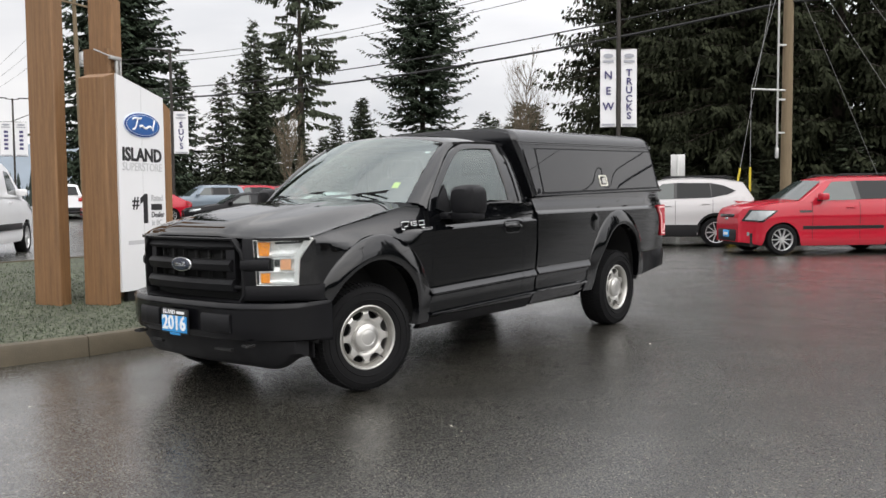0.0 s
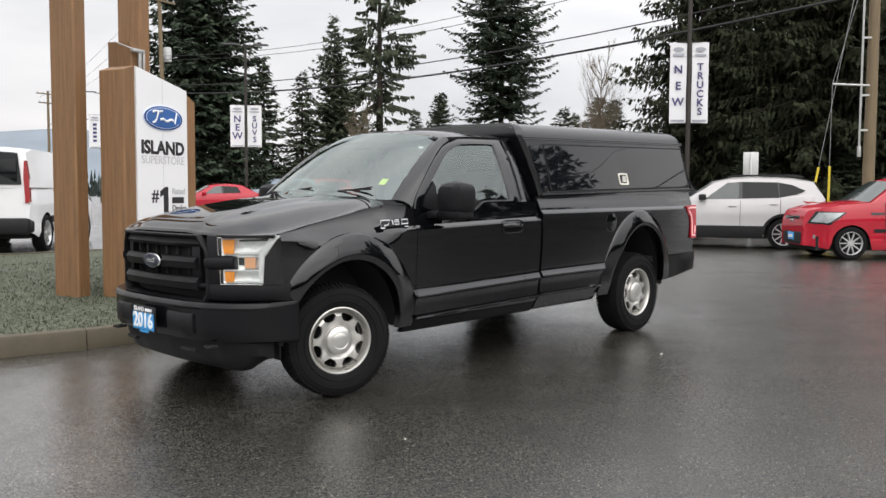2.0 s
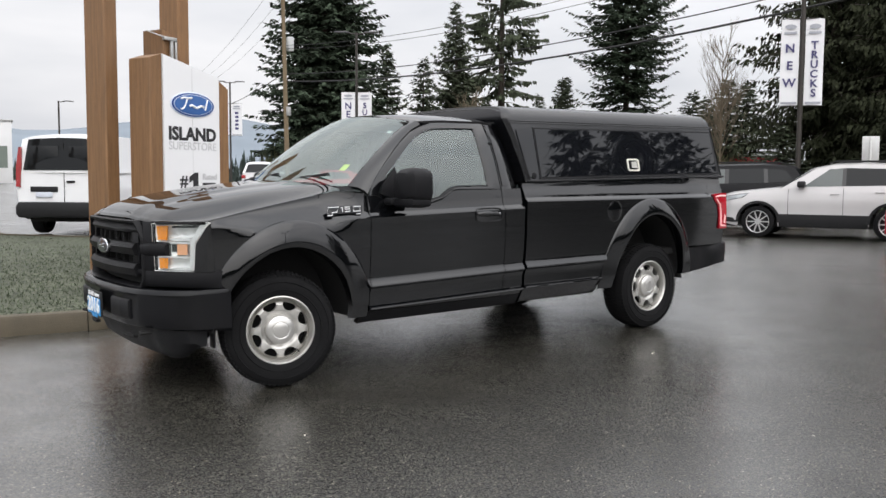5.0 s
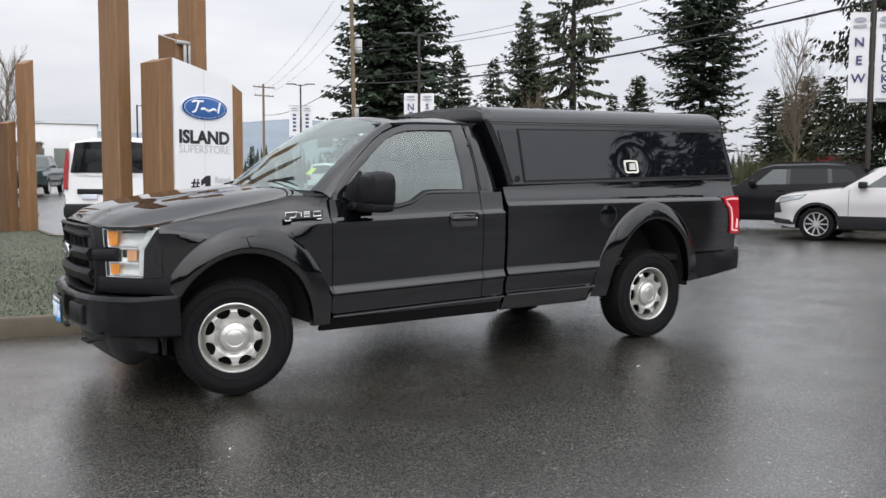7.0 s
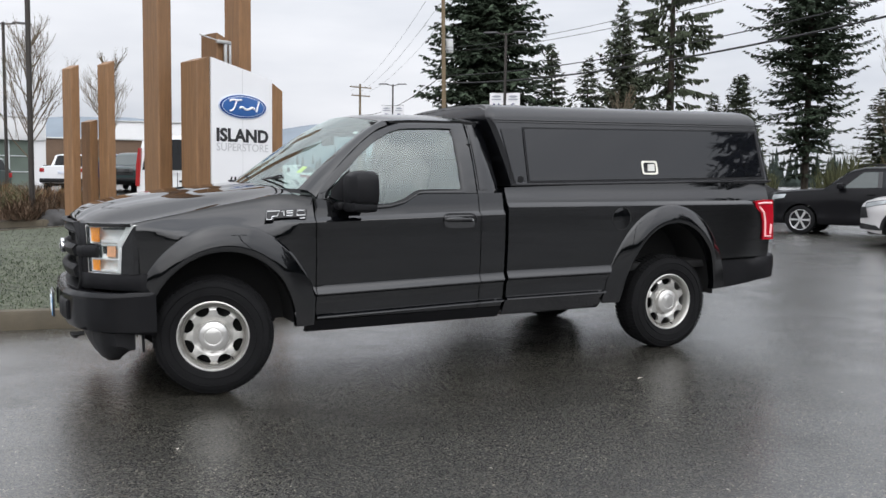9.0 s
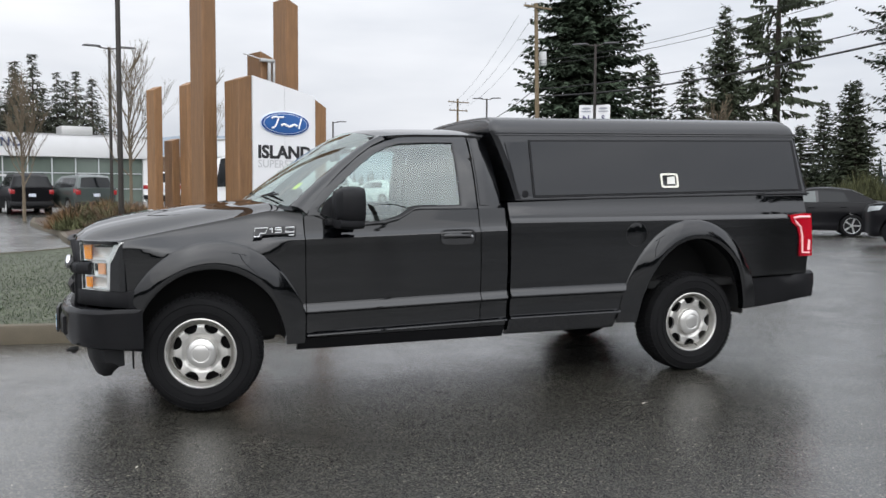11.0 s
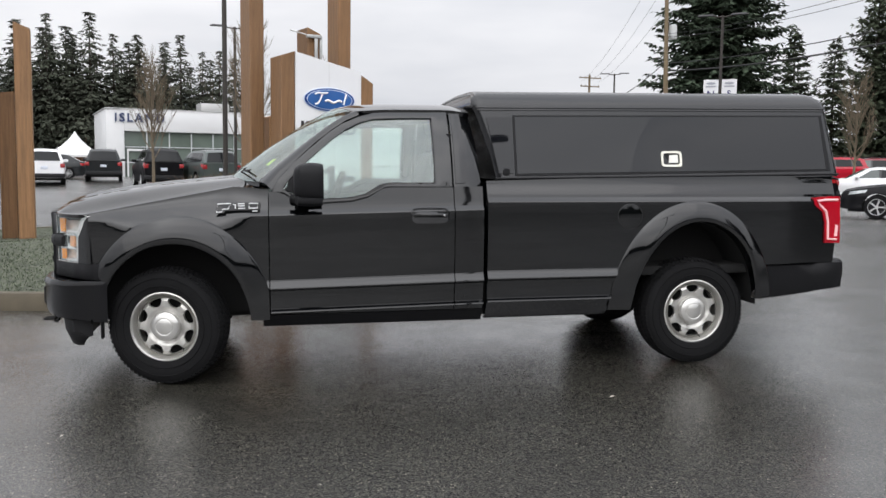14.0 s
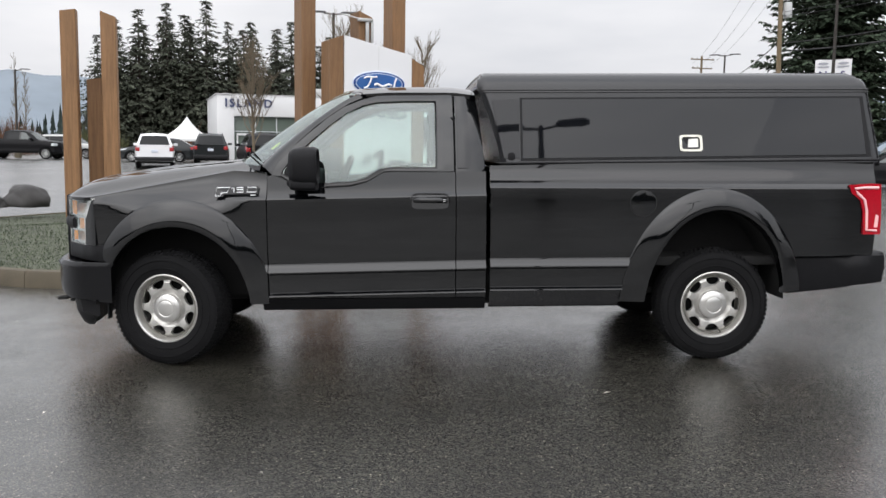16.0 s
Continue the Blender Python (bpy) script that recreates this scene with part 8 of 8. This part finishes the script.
# behind the showroom
for k, (x, y, h, w) in enumerate(((-33.0, 104.0, 15.4, 1.0), (-30.2, 104.0, 16.6, 1.2), (-27.0, 104.8, 16.4, 1.0), (-24.3, 105.5, 15.4, 1.1), (-22.4, 105.8, 18.0, 1.2), (-20.0, 107.0, 14.8, 1.0), (-17.2, 107.0, 15.8, 1.2),
                                   (-14.2, 107.4, 14.4, 0.9), (-12.2, 107.6, 15.0, 1.1), (-9.6, 107.9, 14.2, 1.0), (-7.5, 108.1, 14.4, 1.1), (-28.5, 109.0, 15.5, 1.3), (-25.5, 110.0, 15.5, 1.3), (-32.0, 109.0, 14.0, 1.3), (-19.0, 112.0, 14.5, 1.3))):
    put(fir_row, x, y, h / 14.0 * (1.10 if k % 3 == 2 else 1.03), 47 * k, wide=w * 0.98)
for k in range(11):
    put(fir_row, -35.0 + 2.9 * k, 111.0 + 2.0 * (k % 3), 1.14 - 0.022 * k + 0.06 * ((k * 5) % 4), 61 * k, wide=1.25)

# across the road, behind the camera's way, mirrored in the truck's windows and paint
for k in range(15):
    x = -34 + k * 5.2 + tree_rng.uniform(-1.2, 1.2)
    y = -34 - 5 * ((k * 7) % 3) + tree_rng.uniform(-1.5, 1.5)
    put(fir_far, x, y, (0.72, 0.74, 0.60)[k % 3] * tree_rng.uniform(0.85, 1.2) * (1.75 if 13 < x < 26 else 0.9), 53 * k, wide=1.1 if x > 13 else 1.25)

# a taller clump to the side of the road, mirrored in the canopy's window
for x, y, kind, sc, t_ in ((41.0, -26.6, 0, 1.22, 10), (40.0, -29.2, 1, 1.25, 80), (37.6, -31.6, 0, 1.50, 150), (35.6, -33.6, 1, 0.92, 220), (33.4, -35.8, 0, 0.95, 290)):
    put((fir_slim, fir_lumpy)[kind], x, y, sc, t_)

# an unseen low hedge along the road, added to darken what the truck's doors mirror
g = random.Random(12)


def hedge_foot():
    x = g.uniform(-62, 66)
    return x, -27.0 + 1.6 * math.sin(x * 0.21) + g.uniform(-1.3, 1.3), g.uniform(-0.1, 2.2), 1.0


v, f = blades(g, 9000, hedge_foot, 1.5, 0.35, 0.9)
tagged(raw_mesh("hedge", v, f, NEEDLE_C), "unseen dark hedge added to darken the door reflections", "hedge", kind="stuff")


def bare_tree(x, y, h, spread, seed, label, first=0.25, levels=4, r0=0.075):
    """A leafless tree: forked limbs thinning into twigs."""
    g = random.Random(seed)
    ob = thing("bare_tree", pose(x, y, ground_z(x, y)), label, "tree", "bare trees")
    bm, tw = bmesh.new(), bmesh.new()
    tube(bm, [(0, 0, -0.2), (0, 0, h * first), (g.uniform(-0.1, 0.1), g.uniform(-0.1, 0.1), h * 0.6), (0, 0, h * 0.92)], [r0, r0 * 0.8, r0 * 0.45, 0.01], 7)

    def grow(p, d, ln, r, lv):
        mid = p + d * ln * 0.5 + Vector((g.uniform(-1, 1), g.uniform(-1, 1), g.uniform(-0.3, 1))) * ln * 0.06
        end = p + d * ln + Vector((0, 0, ln * 0.12))
        tube(bm if lv > 2 else tw, [p, mid, end], [r, r * 0.75, r * 0.45], 5 if lv > 2 else 3, False)
        if lv == 0:
            return
        for _ in range(g.randint(3, 4)):
            q = g.uniform(0.25, 1.0)
            o = p + (end - p) * q
            nd = (d + Vector((g.uniform(-1, 1), g.uniform(-1, 1), g.uniform(0.0, 0.9))) * 0.6).normalized()
            grow(o, nd, ln * g.uniform(0.45, 0.7), r * 0.5, lv - 1)
    n = 26
    for k in range(n):
        z = h * (first + (0.93 - first) * (k + g.random()) / n)
        a = g.uniform(0, math.tau)
        ln = spread * (1 - 0.65 * (z / h - first) / (1 - first)) * g.uniform(0.7, 1.1)
        grow(Vector((0, 0, z)), Vector((math.cos(a), math.sin(a), g.uniform(1.1, 2.2))).normalized(), ln * 1.15, r0 * 0.35, levels - 1)
    part("trunk", bm, BARK_GREY, ob)
    part("branchwork", tw, BARK_GREY, ob)["kind"] = "stuff"
    return ob


bare_tree(-0.7, 29.3, 6.2, 1.7, 3, "leafless young street tree in the bed")
bare_tree(-4.7, 31.5, 5.2, 1.5, 4, "leafless young street tree by the showroom")
bare_tree(2.6, 36.0, 6.0, 1.6, 8, "leafless young tree beyond the bed")
bare_tree(36.9, 22.1, 8.6, 2.0, 5, "leafless tree with upright limbs")
bare_tree(26.0, 29.4, 5.2, 1.3, 6, "leafless young tree on the far island")
bare_tree(48.0, 30.0, 7.5, 2.2, 7, "leafless tree by the road")
for k, (x, y, h_) in enumerate(((-50.0, 98.0, 13.0), (-46.5, 100.0, 11.5), (-43.0, 99.0, 12.0), (-41.0, 97.0, 9.5))):
    bare_tree(x, y, h_, 1.1, 40 + k, "tall thin leafless poplar beyond the lot", 0.15, 3, 0.09)
RUSTY = leaf_mat("russet_bush_twigs", (0.11, 0.06, 0.04))
for k, (x, y, rad, hgt) in enumerate(((37.0, 21.0, 1.6, 2.4), (40.0, 24.0, 2.0, 3.0), (44.0, 27.0, 2.0, 2.6), (48.0, 34.0, 2.4, 3.2), (35.4, 19.6, 1.4, 2.0), (30.5, 61.0, 1.8, 3.2), (53.0, 58.0, 2.2, 3.0), (58.0, 53.0, 2.4, 3.0), (-18.0, 78.0, 2.0, 2.6), (-30.0, 88.0, 3.0, 3.6), (-38.0, 86.0, 3.0, 4.0), (-45.0, 84.0, 3.0, 4.0))):
    g = random.Random(70 + k)

    def foot():
        a, q = g.uniform(0, math.tau), rad * math.sqrt(g.random())
        return q * math.cos(a), q * math.sin(a), g.uniform(-0.05, hgt * 0.5 * (1 - q / rad)), 1 - 0.4 * q / rad
    v, f = blades(g, 900, foot, hgt * 0.8, 0.06, 0.7)
    ob = raw_mesh("bush", v, f, RUSTY if k % 2 == 0 else SHRUB_OLIVE)
    ob.location = (x, y, ground_z(x, y))
    tagged(ob, "bare russet winter bush" if k % 2 == 0 else "dull green roadside bush", "bush", "roadside bushes")

# far woods
g = random.Random(99)
v, f = [], []
for k in range(2600):
    a = radians(g.uniform(20, 160))
    d = g.uniform(170, 330)
    x, y, h = d * math.cos(a), d * math.sin(a), g.uniform(4, 11) * (0.6 + 0.6 * abs(noise.noise(Vector((a * 6, 0.3, 0)))))
    for j in range(5):
        z0, z1, w = h * j * 0.17, h * (j * 0.17 + 0.34), h * 0.17 * (1 - j * 0.17)
        t_ = g.uniform(0, math.pi)
        c, s = math.cos(t_) * w, math.sin(t_) * w
        i = len(v)
        v += [(x - c, y - s, z0), (x + c, y + s, z0 + g.uniform(-0.3, 0.3)), (x + g.uniform(-0.2, 0.2), y, z1)]
        f.append((i, i + 1, i + 2))
ob = raw_mesh("far_woods", v, f, leaf_mat("far_wood_green", (0.035, 0.045, 0.04)))
tagged(ob, "distant dark line of mixed woods", "woods", kind="stuff")

# ---- grass and small litter ----
g = random.Random(31)


# triangles of the island's soil, so that every blade stands on it
soil = next(o for o in sign_island.children if o.name.startswith("soil")).data
soil_tris, soil_areas = [], []
for p in soil.polygons:
    corner = [soil.vertices[k].co for k in p.vertices]
    for b, c in zip(corner[1:], corner[2:]):
        soil_tris.append((corner[0], b, c))
        soil_areas.append((b - corner[0]).cross(c - corner[0]).length)
soil_sums = list(itertools.accumulate(soil_areas))


def lawn_foot():
    """A spot on the soil, thinning out with the distance from the lot."""
    while True:
        a, b, c = g.choices(soil_tris, cum_weights=soil_sums)[0]
        u, w = g.random(), g.random()
        if u + w > 1:
            u, w = 1 - u, 1 - w
        q = a + (b - a) * u + (c - a) * w
        if g.random() < 1.0 - 0.8 * smooth(3.5, 9.0, q.y):
            return q.x, q.y, q.z - 0.003, g.uniform(0.55, 1.25)


GRASS = leaf_mat("dull_blue_green_grass", (0.070, 0.084, 0.055), 0.5)
v, f = blades(g, 46000, lawn_foot, 0.030, 0.008, 1.3)
tagged(raw_mesh("grass", v, f, GRASS), "short dull blue-green grass on the island", "grass", kind="stuff")

LEAF = mat("fallen_leaf", (0.55, 0.52, 0.45), 0.7, vary=0.2, scale=60)
for x, y, a, ln in ((2.688, -1.737, 20, 0.06), (-0.385, -1.961, 70, 0.035), (-1.6, 0.6, 10, 0.03), (0.9, -2.9, 130, 0.02), (3.6, -2.6, 40, 0.02), (1.7, -3.6, 90, 0.018), (-2.2, -2.2, 15, 0.02), (5.6, -1.4, 60, 0.025)):
    bm = bmesh.new()
    loft(bm, [[(-0.5 * ln, -0.02 * ln, 0.0), (-0.5 * ln, 0.02 * ln, 0.0)], [(-0.1 * ln, -0.16 * ln, 0.10 * ln), (-0.1 * ln, 0.16 * ln, 0.12 * ln)], [(0.25 * ln, -0.13 * ln, 0.12 * ln), (0.25 * ln, 0.12 * ln, 0.06 * ln)], [(0.5 * ln, -0.02 * ln, 0.02 * ln), (0.5 * ln, 0.02 * ln, 0.02 * ln)]], False, False)
    ob = part("fallen_leaf", bm, LEAF)
    ob.matrix_basis = pose(x, y, ground_z(x, y) + 0.004, 0, 0, a)
    tagged(ob, "small pale fallen leaf on the asphalt", "leaf", "fallen leaves")
